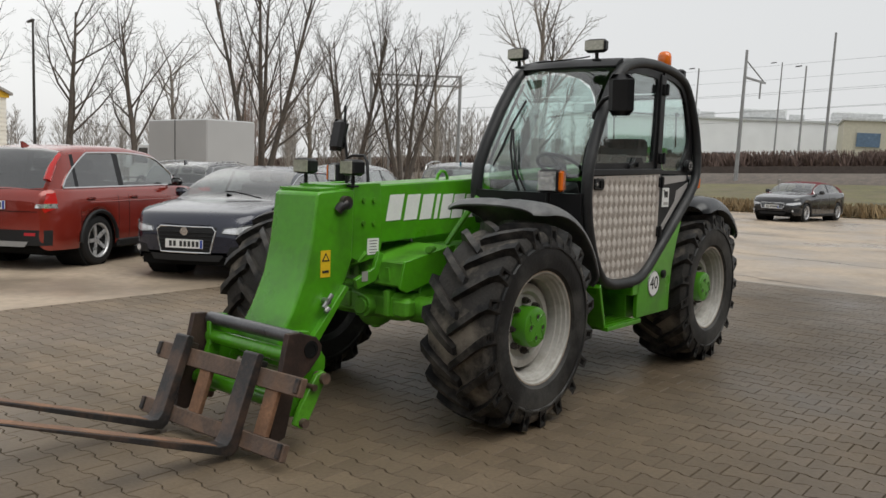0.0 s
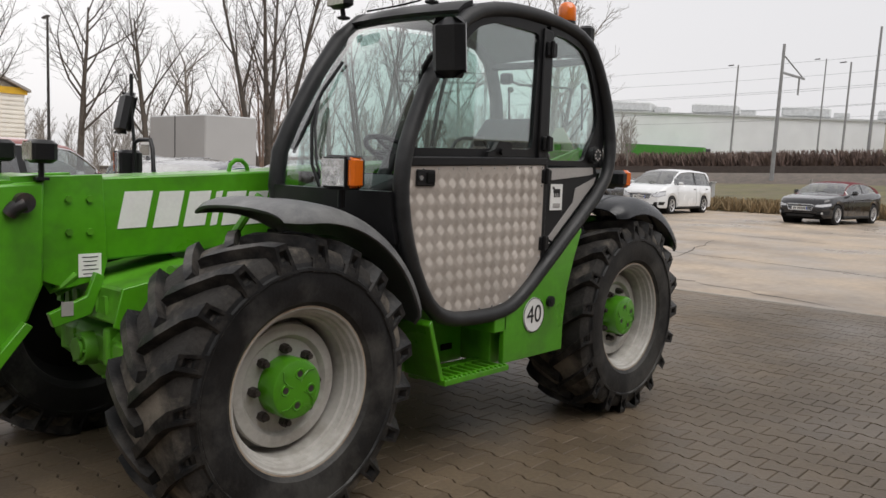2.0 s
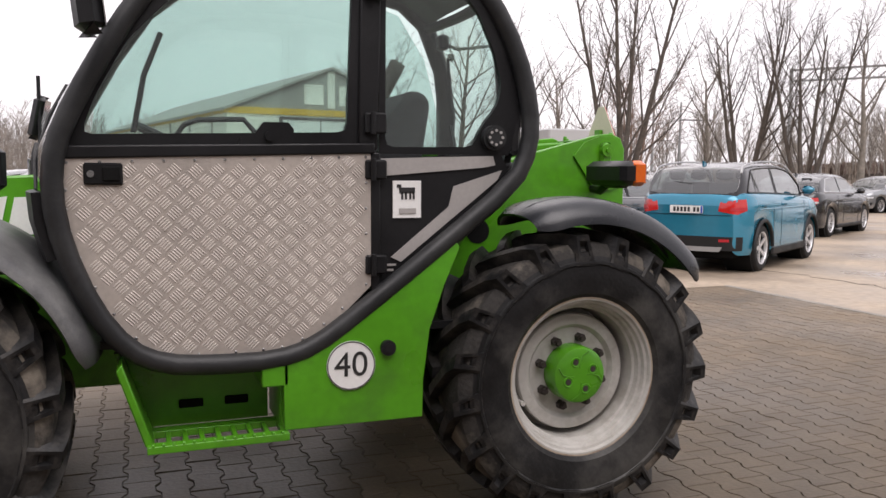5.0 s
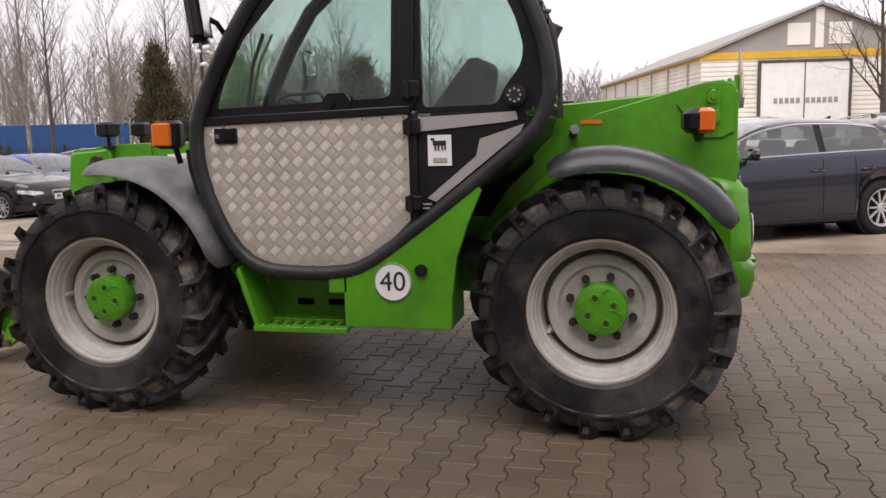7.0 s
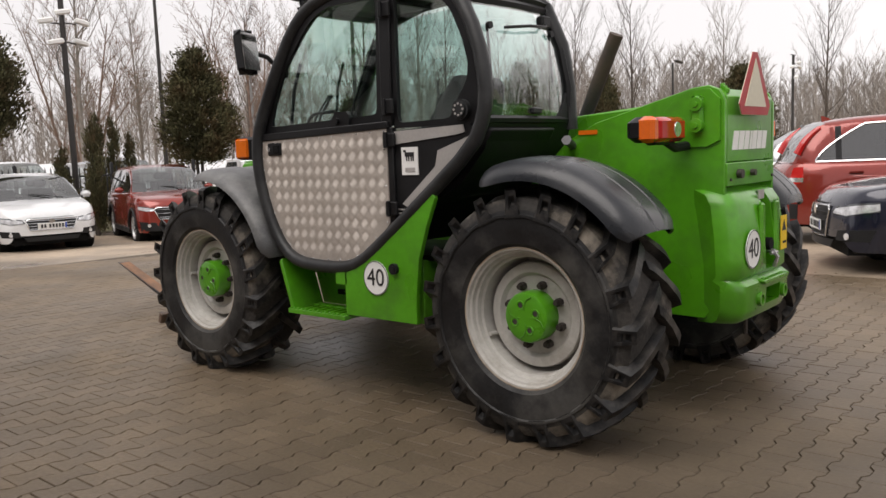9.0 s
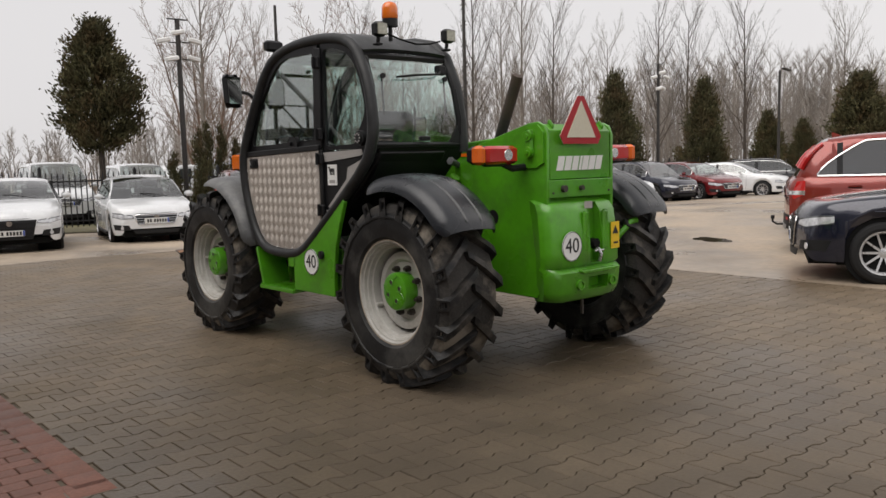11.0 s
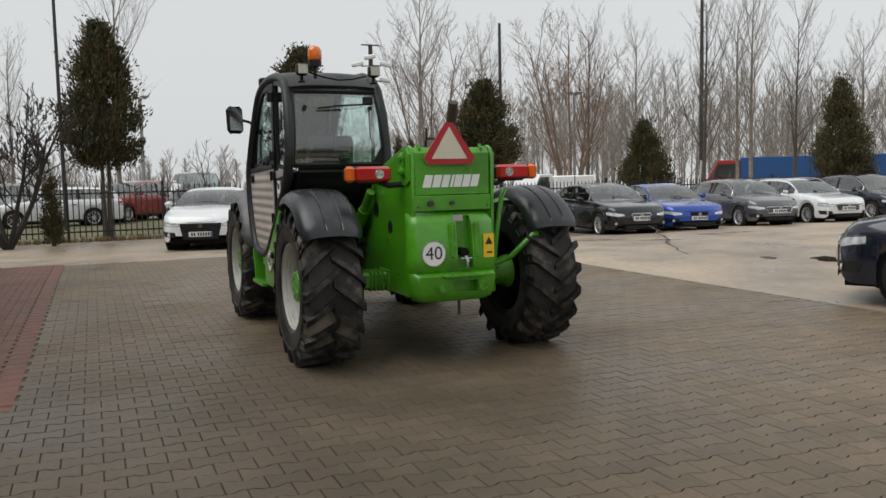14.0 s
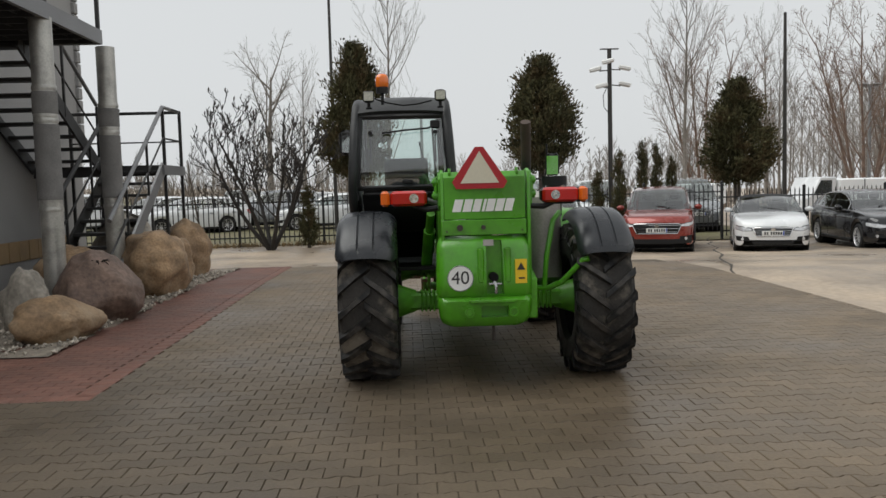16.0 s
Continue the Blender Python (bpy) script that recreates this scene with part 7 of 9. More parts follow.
car("aa", 13.5, -28.6, 194, "white saloon car at the end of the row", WHITEP)
car("ab", 13.9, -32.6, 205, "black sport utility car far across the yard", BLACKP, **SUV)

# ---- fence along the car park ----
FENCE = mat("fence_black_paint", (0.012, 0.012, 0.013), 0.5, var=0.2)


def fence_run(x0, y0, x1, y1, n_panels):
    dx, dy = (x1 - x0) / n_panels, (y1 - y0) / n_panels
    ln = math.hypot(dx, dy)
    ang = math.degrees(math.atan2(dy, dx))
    slat = Geo().box((0, 0, 0.78), (0.028, 0.018, 1.36)).add([(-0.014, -0.009, 1.46), (0.014, -0.009, 1.46), (0.014, 0.009, 1.46), (-0.014, 0.009, 1.46), (0, 0, 1.54)], [(0, 1, 4), (1, 2, 4), (2, 3, 4), (3, 0, 4)]).mesh("slat", 0)
    rail = Geo().box((ln / 2, 0, 0.25), (ln, 0.03, 0.04)).box((ln / 2, 0, 1.28), (ln, 0.03, 0.04)).mesh("rail", 0)
    post = Geo().box((0, 0, 0.78), (0.07, 0.07, 1.60)).add([(-0.035, -0.035, 1.58), (0.035, -0.035, 1.58), (0.035, 0.035, 1.58), (-0.035, 0.035, 1.58), (0, 0, 1.62)], [(0, 1, 4), (1, 2, 4), (2, 3, 4), (3, 0, 4)]).mesh("post", 0)
    root = thing("fence", "black steel picket fence round the car park", "fence", kind="structure", m=pose(x0, y0, ground_z(x0, y0) + 0.02, 0, 0, ang))
    for k in range(n_panels):
        part("rail", rail, FENCE, root, m=pose(k * ln, 0, 0))
        part("post", post, FENCE, root, m=pose(k * ln, 0, 0))
        m_ = int(ln / 0.14)
        for q in range(1, m_):
            part("slat", slat, FENCE, root, m=pose(k * ln + q * ln / m_, 0, 0))
    part("post", post, FENCE, root, m=pose(n_panels * ln, 0, 0))


fence_run(16.4, 10.5, 17.2, -1.8, 5)
fence_run(17.2, -1.8, 17.1, -9.0, 3)
fence_run(17.1, -9.0, 17.6, -40.0, 12)

# ---- trees ----
BARK = mat("grey_bark", (0.085, 0.070, 0.058), 0.9, var=0.3, scale=6, fine=30, bump=0.4)
BARKP = mat("pale_bark", (0.20, 0.175, 0.15), 0.9, var=0.3, scale=4, fine=20, bump=0.3)
BARKR = mat("russet_bark", (0.19, 0.13, 0.10), 0.9, var=0.3, scale=4, fine=20, bump=0.3)


def grow(g, p, d, ln, r, level, rnd, spec):
    """One limb and, along it, its branches."""
    n = 5 if level == 0 else (4 if level == 1 else 3)
    sides = (8, 5, 4, 3, 3)[level]
    pts, rad = [p.copy()], [r]
    q, dd = p.copy(), d.copy()
    for k in range(n):
        dd = (dd + Vector((rnd.uniform(-1, 1), rnd.uniform(-1, 1), rnd.uniform(-0.6, 1))) * spec["wob"] * (1 if level else 0.35) + Vector((0, 0, spec["up"][level]))).normalized()
        q = q + dd * ln / n
        pts.append(q.copy())
        rad.append(max(spec["tip"], r * (1 - (k + 1) / n * spec["taper"])))
    (g if isinstance(g, Geo) else g[min(level, 1)]).tube(pts, rad, sides)
    if level >= spec["depth"]:
        return
    cnt = spec["count"][level]
    for k in range(cnt):
        t = spec["from"][level] + (1 - spec["from"][level]) * (k + rnd.random() * 0.8) / cnt
        i = min(n - 1, int(t * n))
        a = pts[i].lerp(pts[i + 1], t * n - i)
        ax = (pts[i + 1] - pts[i]).normalized()
        side = Vector((rnd.uniform(-1, 1), rnd.uniform(-1, 1), rnd.uniform(-0.3, 0.5)))
        side = (side - ax * side.dot(ax)).normalized()
        sp = radians(spec["spread"][level] * rnd.uniform(0.75, 1.25))
        nd = ax * math.cos(sp) + side * math.sin(sp)
        l2 = ln * spec["ratio"][level] * rnd.uniform(0.6, 1.15) * (1.15 - 0.55 * t)
        grow(g, a, nd, l2, max(spec["tip"], r * spec.get("thin", 0.34) * (1.1 - 0.5 * t)), level + 1, rnd, spec)


POPLAR = dict(wob=0.09, up=(0.05, 0.24, 0.16, 0.08), taper=0.88, tip=0.0045, thin=0.27, depth=3, count=(26, 9, 5), ratio=(0.40, 0.40, 0.42), spread=(40, 34, 36), **{"from": (0.22, 0.2, 0.2)})
BROAD = dict(wob=0.22, up=(0.03, 0.10, 0.05, 0.02), taper=0.8, tip=0.006, depth=3, count=(13, 9, 6), ratio=(0.58, 0.45, 0.45), spread=(45, 45, 45), **{"from": (0.25, 0.25, 0.2)})
MULTI = dict(wob=0.14, up=(0.08, 0.12, 0.05, 0.02), taper=0.8, tip=0.006, depth=3, count=(9, 8, 6), ratio=(0.5, 0.42, 0.45), spread=(32, 40, 45), **{"from": (0.2, 0.25, 0.2)})
BUSHY = dict(wob=0.22, up=(0.10, 0.16, 0.12, 0.05), taper=0.7, tip=0.009, depth=2, count=(9, 6), ratio=(0.5, 0.45), spread=(40, 45), **{"from": (0.3, 0.3)})


def tree_mesh(seed, height, r, spec, stems=1, lean_=0.0):
    rnd = random.Random(seed)
    g = [Geo(), Geo()]
    for k in range(stems):
        a = 2 * math.pi * k / stems + rnd.random()
        d = Vector((lean_ * math.cos(a), lean_ * math.sin(a), 1)).normalized()
        grow(g, Vector((0.12 * math.cos(a) * (stems > 1), 0.12 * math.sin(a) * (stems > 1), -0.1)), d, height * rnd.uniform(0.85, 1.05), r, 0, rnd, spec)
    return g[0].mesh("trunk", 60), g[1].mesh("branches", 60)


TREES = {
    "poplar": (tree_mesh(1, 12.5, 0.15, POPLAR), BARKP, "tall bare poplar tree with pale upright twigs"),
    "poplar2": (tree_mesh(2, 13.5, 0.16, POPLAR), BARK, "tall bare grey poplar tree"),
    "broad": (tree_mesh(3, 10.0, 0.22, BROAD), BARK, "bare broad tree with dark forked limbs"),
    "broad2": (tree_mesh(4, 10.5, 0.26, BROAD), BARKP, "bare pale-barked tree with spreading twigs"),
    "multi": (tree_mesh(5, 10.5, 0.17, MULTI, 4, 0.28), BARK, "bare many-stemmed tree with dark trunks"),
    "russet": (tree_mesh(6, 7.5, 0.09, MULTI, 5, 0.30), BARKR, "bare reddish willow with many fine stems"),
}


def tree(kind, x, y, rot=0, s=1.0):
    me, mt, lab = TREES[kind]
    root = thing("tree", lab, "tree", group="bare trees", m=pose(x, y, ground_z(x, y), 0, 0, rot) @ Matrix.Diagonal((s, s, s, 1)))
    part("trunk", me[0], mt, root)
    part("crown", me[1], mt, root, "bare leafless limbs and twigs")
    return root


for kind, x, y, rot, s in (("multi", -19.6, -27.6, 20, 1.0), ("broad", -17.2, -41.0, 0, 1.05), ("broad", -20.2, -39.3, 80, 1.0), ("broad2", -23.5, -40.5, 130, 0.85), ("multi", -29.8, -31.9, 60, 0.95), ("multi", -31.0, -28.8, 130, 0.9),
                           ("broad2", -41.0, -34.5, 10, 1.0), ("broad2", -28.8, -18.4, 200, 1.0), ("broad", -38.0, -24.0, 240, 1.0), ("broad", -14.5, -46.0, 200, 1.0), ("russet", -25.5, -36.0, 0, 1.0), ("broad2", -34.0, -40.0, 70, 0.9),
                           ("poplar", 30.0, -12.2, 0, 0.82), ("russet", 30.9, -21.2, 40, 1.15), ("poplar2", 38.4, -36.4, 0, 1.0), ("poplar", 29.0, -31.9, 60, 0.95), ("poplar", 36.6, -37.9, 100, 1.0), ("poplar2", 35.6, -41.8, 30, 0.92),
                           ("poplar", 34.3, -46.9, 140, 0.9), ("poplar2", 29.8, -46.6, 75, 0.9), ("poplar2", 43.0, -30.0, 10, 0.85), ("poplar", 46.0, -24.0, 77, 0.8), ("poplar2", 26.0, -52.0, 200, 0.95), ("poplar", 21.0, -56.0, 260, 0.95),
                           ("poplar", 30.1, 1.4, 25, 0.80), ("poplar", 33.8, 5.6, 125, 0.56), ("broad2", 34.0, 7.5, 50, 0.8), ("russet", 38.0, -16.0, 100, 1.2), ("poplar", 40.0, -20.5, 190, 0.8), ("poplar2", 15.0, -60.0, 15, 0.95), ("poplar", 47.0, -37.0, 15, 1.0), ("poplar2", 33.0, -55.0, 15, 1.0)):
    tree(kind, x, y, rot, s)

# the magnolia by the fence, with thick buds
rnd_ = random.Random(21)
g = Geo()
buds = Geo()
MAG = dict(wob=0.36, up=(0.06, 0.16, 0.16, 0.1), taper=0.72, tip=0.009, depth=3, count=(8, 6, 4), ratio=(0.60, 0.52, 0.45), spread=(46, 44, 42), **{"from": (0.30, 0.22, 0.25)})
for k in range(6):
    a = 2 * math.pi * k / 6 + 0.3
    grow(g, Vector((0.05 * math.cos(a), 0.05 * math.sin(a), 0)), Vector((0.62 * math.cos(a), 0.80 * math.sin(a), 1)).normalized(), 3.2 * rnd_.uniform(0.85, 1.1), 0.062, 0, rnd_, MAG)
for k in range(0, len(g.v), 7):
    p = Vector(g.v[k])
    if p.z > 1.5 and rnd_.random() < 0.10:
        q = p + Vector((rnd_.uniform(-0.03, 0.03), rnd_.uniform(-0.03, 0.03), rnd_.uniform(0.08, 0.14)))
        buds.cyl(p, p.lerp(q, 0.5), 0.012, 0.024, n=5).cyl(p.lerp(q, 0.5), q, 0.024, 0.004, n=5)
root = thing("tree", "bare many-stemmed magnolia with thick buds by the fence", "tree", m=pose(15.4, 4.45, ground_z(15.4, 4.45)) @ Matrix.Diagonal((1.08, 1.08, 1.08, 1)))
part("trunk", g, mat("dark_bark", (0.030, 0.026, 0.023), 0.9, var=0.3, bump=0.3), root)
part("buds", buds, mat("magnolia_bud", (0.06, 0.05, 0.045), 0.9, var=0.3), root)
for x, y, s, sd in ((16.7, -0.7, 0.66, 31), (16.6, 6.6, 0.80, 32)):
    r2 = random.Random(sd)
    g = Geo()
    grow(g, Vector((0, 0, -0.1)), Vector((0.15, 0.25, 1)).normalized(), 3.4, 0.05, 0, r2, BUSHY)
    root = thing("tree", "thin bare sapling behind the fence", "tree", group="saplings", m=pose(x, y, ground_z(x, y)) @ Matrix.Diagonal((s, s, s, 1)))
    part("trunk", g, BARK, root)

# conifers
NEEDLE = mat("thuja_leaf", (0.078, 0.075, 0.036), 0.9, var=0.35, scale=1.5, fine=12, island=0.45, stain=(0.12, 0.078, 0.04), stain_amt=0.85, stain_scale=4.0, spec=0.25)


def conifer_mesh(seed, clumps, each, prof, spray=0.03, stretch=0.62):
    """Small fans of scale leaves on upswept shoots, gathered in clumps to an uneven crown with gaps."""
    r = np.random.RandomState(seed)
    vs, fs = [], []
    for c_ in range(clumps):
        t0, a0 = r.beta(1.05, 1.2), r.uniform(0, 2 * math.pi)
        reach = np.interp(t0, [p[0] for p in prof], [p[1] for p in prof]) * r.uniform(0.45, 1.12)
        size = r.uniform(0.032, 0.062)
        mid = np.array((reach * math.cos(a0), reach * math.sin(a0), t0))
        lift = r.uniform(0.4, 1.3)
        for k in range(each):
            c = mid + r.normal(0, 1, 3) * (size, size, size * stretch)
            # the shoots sweep up and outwards
            u = r.uniform(-0.6, 1.0) * size * 1.6
            c += np.array((math.cos(a0) * 0.7, math.sin(a0) * 0.7, lift * stretch)) * u
            out = np.array((math.cos(a0), math.sin(a0), lift)) + r.normal(0, 0.45, 3)
            out /= np.linalg.norm(out)
            sd = np.cross(out, r.normal(0, 1, 3))
            sd /= np.linalg.norm(sd) + 1e-9
            ln, wd = spray * r.uniform(0.6, 1.4), spray * r.uniform(0.16, 0.36)
            o = len(vs)
            vs += [tuple(c - out * ln * 0.4), tuple(c + out * ln * 0.25 + sd * wd), tuple(c + out * ln), tuple(c + out * ln * 0.25 - sd * wd)]
            fs += [(o, o + 1, o + 2), (o, o + 2, o + 3)]
    me = bpy.data.meshes.new("crown")
    me.from_pydata(vs, [], fs)
    me.materials.append(NEEDLE)
    return me


OVAL = [(0, 0.14), (0.06, 0.27), (0.2, 0.37), (0.4, 0.34), (0.6, 0.26), (0.8, 0.14), (0.93, 0.05), (1, 0.01)]
CONE = [(0, 0.34), (0.1, 0.38), (0.3, 0.33), (0.55, 0.24), (0.8, 0.11), (1, 0.015)]
SLIM = [(0, 0.13), (0.15, 0.17), (0.5, 0.14), (0.8, 0.08), (1, 0.01)]
CROWN = {"oval": conifer_mesh(11, 210, 130, OVAL), "oval2": conifer_mesh(12, 200, 130, OVAL), "cone": conifer_mesh(13, 230, 120, CONE, 0.026), "slim": conifer_mesh(14, 90, 80, SLIM, 0.034)}
# a darker solid core, added to block the view through each crown
CORE = {k: Geo().lathe([(p[1] * 0.22, p[0] * 0.80 + 0.05) for p in pr] + [(0, 0.96)], 10, pose(0, 0, 0, 90)).mesh("inner_shoots", 60) for k, pr in (("oval", OVAL), ("oval2", OVAL), ("cone", CONE), ("slim", SLIM))}
CORE_M = mat("inner_shoots", (0.05, 0.045, 0.025), 0.95, var=0.3)


def conifer(kind, x, y, z0, height, width, label, rot=0, trunks=1):
    root = thing("tree", label, "conifer", group="conifers", m=pose(x, y, ground_z(x, y), 0, 0, rot))
    mm = Matrix.Translation((0, 0, z0)) @ Matrix.Diagonal((width / 0.72, width / 0.72, height, 1))
    part("crown", CROWN[kind], None, root, m=mm)
    part("inner_shoots", CORE[kind], CORE_M, root, m=mm)
    g = Geo()
    for k in range(trunks):
        o = 0.07 * (k - (trunks - 1) / 2) * 2
        g.tube([(0, o, -0.1), (0.01, o * 1.1, z0 * 0.6), (0.02, o * 1.5, z0 + height * 0.3)], [0.065, 0.055, 0.04], 7)
    part("trunk", g, BARK, root)


STD = "clipped evergreen tree on a bare double trunk by the fence"
conifer("oval", 17.7, 2.1, 2.05, 3.85, 1.80, STD, 0, 2)
conifer("oval2", 17.8, -3.59, 2.25, 3.35, 1.92, STD, 50, 2)
conifer("oval", 18.15, -9.91, 1.75, 3.15, 1.95, STD, 110, 2)
conifer("cone", 17.9, -26.2, 0.30, 5.0, 2.2, "dense conical evergreen tree behind the fence", 20)
conifer("cone", 17.7, -33.0, 0.30, 5.2, 2.25, "dense conical evergreen tree behind the fence", 140)
conifer("cone", 22.6, -48.8, 1.2, 4.2, 2.4, "dark conical evergreen across the yard", 75)
conifer("cone", 20.6, -49.6, 1.2, 3.6, 2.0, "dark conical evergreen across the yard", 15)
conifer("cone", 20.4, -18.2, 0.35, 3.4, 2.0, "small conical evergreen behind the fence", 60)
for k, (x, y, h) in enumerate(((16.5, -5.05, 1.9), (16.0, -5.55, 2.5), (18.4, -6.9, 2.9), (18.5, -7.4, 2.8), (18.5, -7.9, 2.4))):
    conifer("slim", x, y, 0.20, h, 0.74, "slim dark columnar evergreen at the fence", 70 * k)
conifer("slim", 15.9, 3.45, 0.1, 1.65, 0.80, "low rounded evergreen at the fence", 10)
conifer("oval2", 17.8, -51.5, 1.9, 5.9, 3.5, "large dark pine across the yard")

# far woods: many bare trees in a belt round the yard
def far_tree(g, p, h, rnd):
    """A slim tree far off: a trunk, upswept limbs and many fine twigs."""
    top = p + Vector((rnd.uniform(-0.05, 0.05) * h, rnd.uniform(-0.05, 0.05) * h, h))
    g.cyl(p, top, 0.075 + 0.003 * h, 0.012, n=4, caps=False)
    full = rnd.uniform(0.75, 1.25)
    for k in range(19):
        t = 0.16 + 0.80 * (k + rnd.random()) / 19
        a = rnd.uniform(0, 6.283)
        ln = h * (0.36 - 0.24 * t) * rnd.uniform(0.6, 1.2) * full
        b0 = p.lerp(top, t)
        out = Vector((math.cos(a) * 0.62, math.sin(a) * 0.62, rnd.uniform(0.7, 1.3))).normalized()
        b1 = b0 + out * ln
        g.cyl(b0, b1, 0.036, 0.012, n=3, caps=False)
        for q in range(10):
            c0 = b0.lerp(b1, 0.22 + 0.75 * rnd.random())
            d = (out + Vector((rnd.uniform(-0.8, 0.8), rnd.uniform(-0.8, 0.8), rnd.uniform(-0.2, 0.9)))).normalized()
            g.cyl(c0, c0 + d * ln * rnd.uniform(0.25, 0.55), 0.015, 0.007, n=3, caps=False)


def far_woods():
    rnd = random.Random(8)
    g = Geo()
    spots = [(rnd.uniform(-110, -22), rnd.uniform(72, 118)) for k in range(390)]
    spots += [(rnd.uniform(-22, 42), rnd.uniform(84, 118)) for k in range(150)]
    spots += [(rnd.uniform(-152, -110), rnd.uniform(72, 120)) for k in range(170)]
    spots += [(rnd.uniform(-88, -56), rnd.uniform(80, 118)) for k in range(170)]
    for a, d in spots:
        x, y = d * math.cos(radians(a)), d * math.sin(radians(a))
        if -132 < a < -90 and d < 80:
            continue
        # tall where the wood stands thick, low towards both ends
        top = np.interp(a, [-150, -128, -110, -86, -78, -70, -60, -40, -30, -20, -14, 0, 42], [8, 9, 8, 9, 11, 13, 14.5, 15.5, 15.5, 9, 6.5, 5.5, 5.5])
        h = (top - ground_z(x, y) * 0.5) * rnd.uniform(0.70, 1.0) * d / 95
        far_tree(g, Vector((x, y, ground_z(x, y) - 0.2)), h, rnd)
    # bark paled: the haze of distance is put into its colour
    solo("far_trees", g, mat("far_bark", (0.25, 0.222, 0.195), 0.95, var=0.25, scale=0.3), "belt of bare trees beyond the yard", "trees", kind="stuff", smooth=0)
    u = Geo()
    for k in range(2600):
        a, d = rnd.uniform(-150, 42), rnd.uniform(62, 118)
        x, y = d * math.cos(radians(a)), d * math.sin(radians(a))
        if -178 < a < -140 and d < 75:
            continue
        z = ground_z(x, y)
        hgt = rnd.uniform(1.2, 3.6)
        p = Vector((x, y, z))
        for q in range(3):
            e = p + Vector((rnd.uniform(-0.9, 0.9), rnd.uniform(-0.9, 0.9), hgt * rnd.uniform(0.6, 1)))
            u.cyl(p, e, 0.06, 0.015, n=3, caps=False)
    solo("undergrowth", u, mat("undergrowth", (0.20, 0.165, 0.135), 0.95, var=0.3, scale=0.3), "brown undergrowth along the far trees", "undergrowth", kind="stuff", smooth=0)


far_woods()

# ---- poles and lamps ----
POLE = mat("galvanised_pole", (0.30, 0.30, 0.30), 0.5, metal=0.5, var=0.15)
DPOLE = mat("dark_pole", (0.035, 0.032, 0.03), 0.6, var=0.2)
WOODP = mat("old_concrete_pole", (0.26, 0.25, 0.23), 0.8, var=0.2)


def camera_pole(x, y, h, label):
    root = thing("camera_pole", label, "pole", group="camera poles", m=pose(x, y, ground_z(x, y)))
    part("pole", Geo().cyl((0, 0, -0.05), (0, 0, h), 0.075, 0.065, n=12).box((0, 0, h), (0.10, 0.55, 0.025)), DPOLE, root)
    for zz, dy, dx in ((h - 0.62, 0.45, -0.1), (h - 0.60, -0.42, -0.15), (h - 1.12, 0.30, -0.25), (h - 1.05, -0.48, 0.1), (h - 0.42, 0.12, -0.3)):
        part("bracket", Geo().cyl((0, 0, zz), (dx * 0.7, dy * 0.7, zz - 0.03), 0.018, n=6), DPOLE, root)
        c = part("camera_housing", Geo().rbox((0, 0, 0), (0.15, 0.36, 0.13), 0.03), WHITE, root, "white surveillance camera housing", m=pose(dx, dy, zz + 0.02, 12 if dy < 0 else -12, 0, 0))
    part("cable", Geo().tube([(0, 0.06, h - 1.1), (0.0, 0.20, h - 1.35), (0.0, 0.18, h - 1.7), (0, 0.07, h - 1.85)], 0.012, 6), DPOLE, root)


camera_pole(16.88, -5.52, 5.75, "dark pole with white surveillance cameras")
camera_pole(16.7, -27.7, 5.9, "dark pole with white surveillance cameras")
camera_pole(10.25, -38.3, 6.0, "dark pole with surveillance cameras across the yard")
sign = thing("road_sign", "pale triangular road sign on thin post", "sign", m=pose(13.7, -42.4, ground_z(13.7, -42.4), 0, 0, 21))
part("post", Geo().cyl((0, 0, 0), (0, 0, 3.0), 0.03, n=10), POLE, sign)
part("plate", Geo().prism([(-0.30, 2.45), (0.30, 2.45), (0.0, 2.97)], "y", 0.032, 0.045), POLE, sign)


def plain_pole(x, y, h, r, material, label, tilt=0.0, lamp=None):
    z = ground_z(x, y)
    root = thing("lamp_post" if lamp else "pole", label, "lamp post" if lamp else "pole", group="poles", m=pose(x, y, z, tilt, 0, 0))
    part("mast", Geo().cyl((0, 0, -0.3), (0, 0, h), r, r * 0.62, n=10), material, root)
    if lamp == "single":
        part("lamp_head", Geo().rbox((-0.2, 0.35, h + 0.05), (0.22, 0.75, 0.12), 0.04, pose(0, 0, 0, 6)), DPOLE, root)
    if lamp == "double":
        for s in (1, -1):
            part("lamp_head", Geo().rbox((0, s * 0.32, h + 0.10), (0.30, 0.42, 0.10), 0.03, pose(0, 0, 0, 0)), POLE, root)
        part("lamp_arm", Geo().box((0, 0, h), (0.10, 0.8, 0.08)), POLE, root)


plain_pole(37.1, -20.2, 11.0, 0.13, DPOLE, "tall plain dark mast beyond the fence")
plain_pole(24.0, 3.35, 10.5, 0.075, DPOLE, "tall thin dark mast behind the fence")
plain_pole(45.0, -0.4, 6.6, 0.14, POLE, "grey post with twin lamp heads", lamp="double")
plain_pole(31.0, -21.5, 6.2, 0.10, POLE, "grey lamp post behind the fence", lamp="double")
plain_pole(-17.5, -45.5, 10.0, 0.10, DPOLE, "dark street lamp post by the warehouse", lamp="single")
plain_pole(-79.4, -18.2, 12.4, 0.16, POLE, "tall grey mast beside the railway", -1.4)
plain_pole(-101.8, -40.5, 13.2, 0.15, POLE, "grey mast beside the railway", -1.4, "single")
plain_pole(-115.0, -34.0, 15.0, 0.13, POLE, "slim grey mast beside the railway", -1.4, "single")
plain_pole(-101.2, -26.8, 12.4, 0.15, POLE, "slim grey mast beside the railway", -1.4, "single")
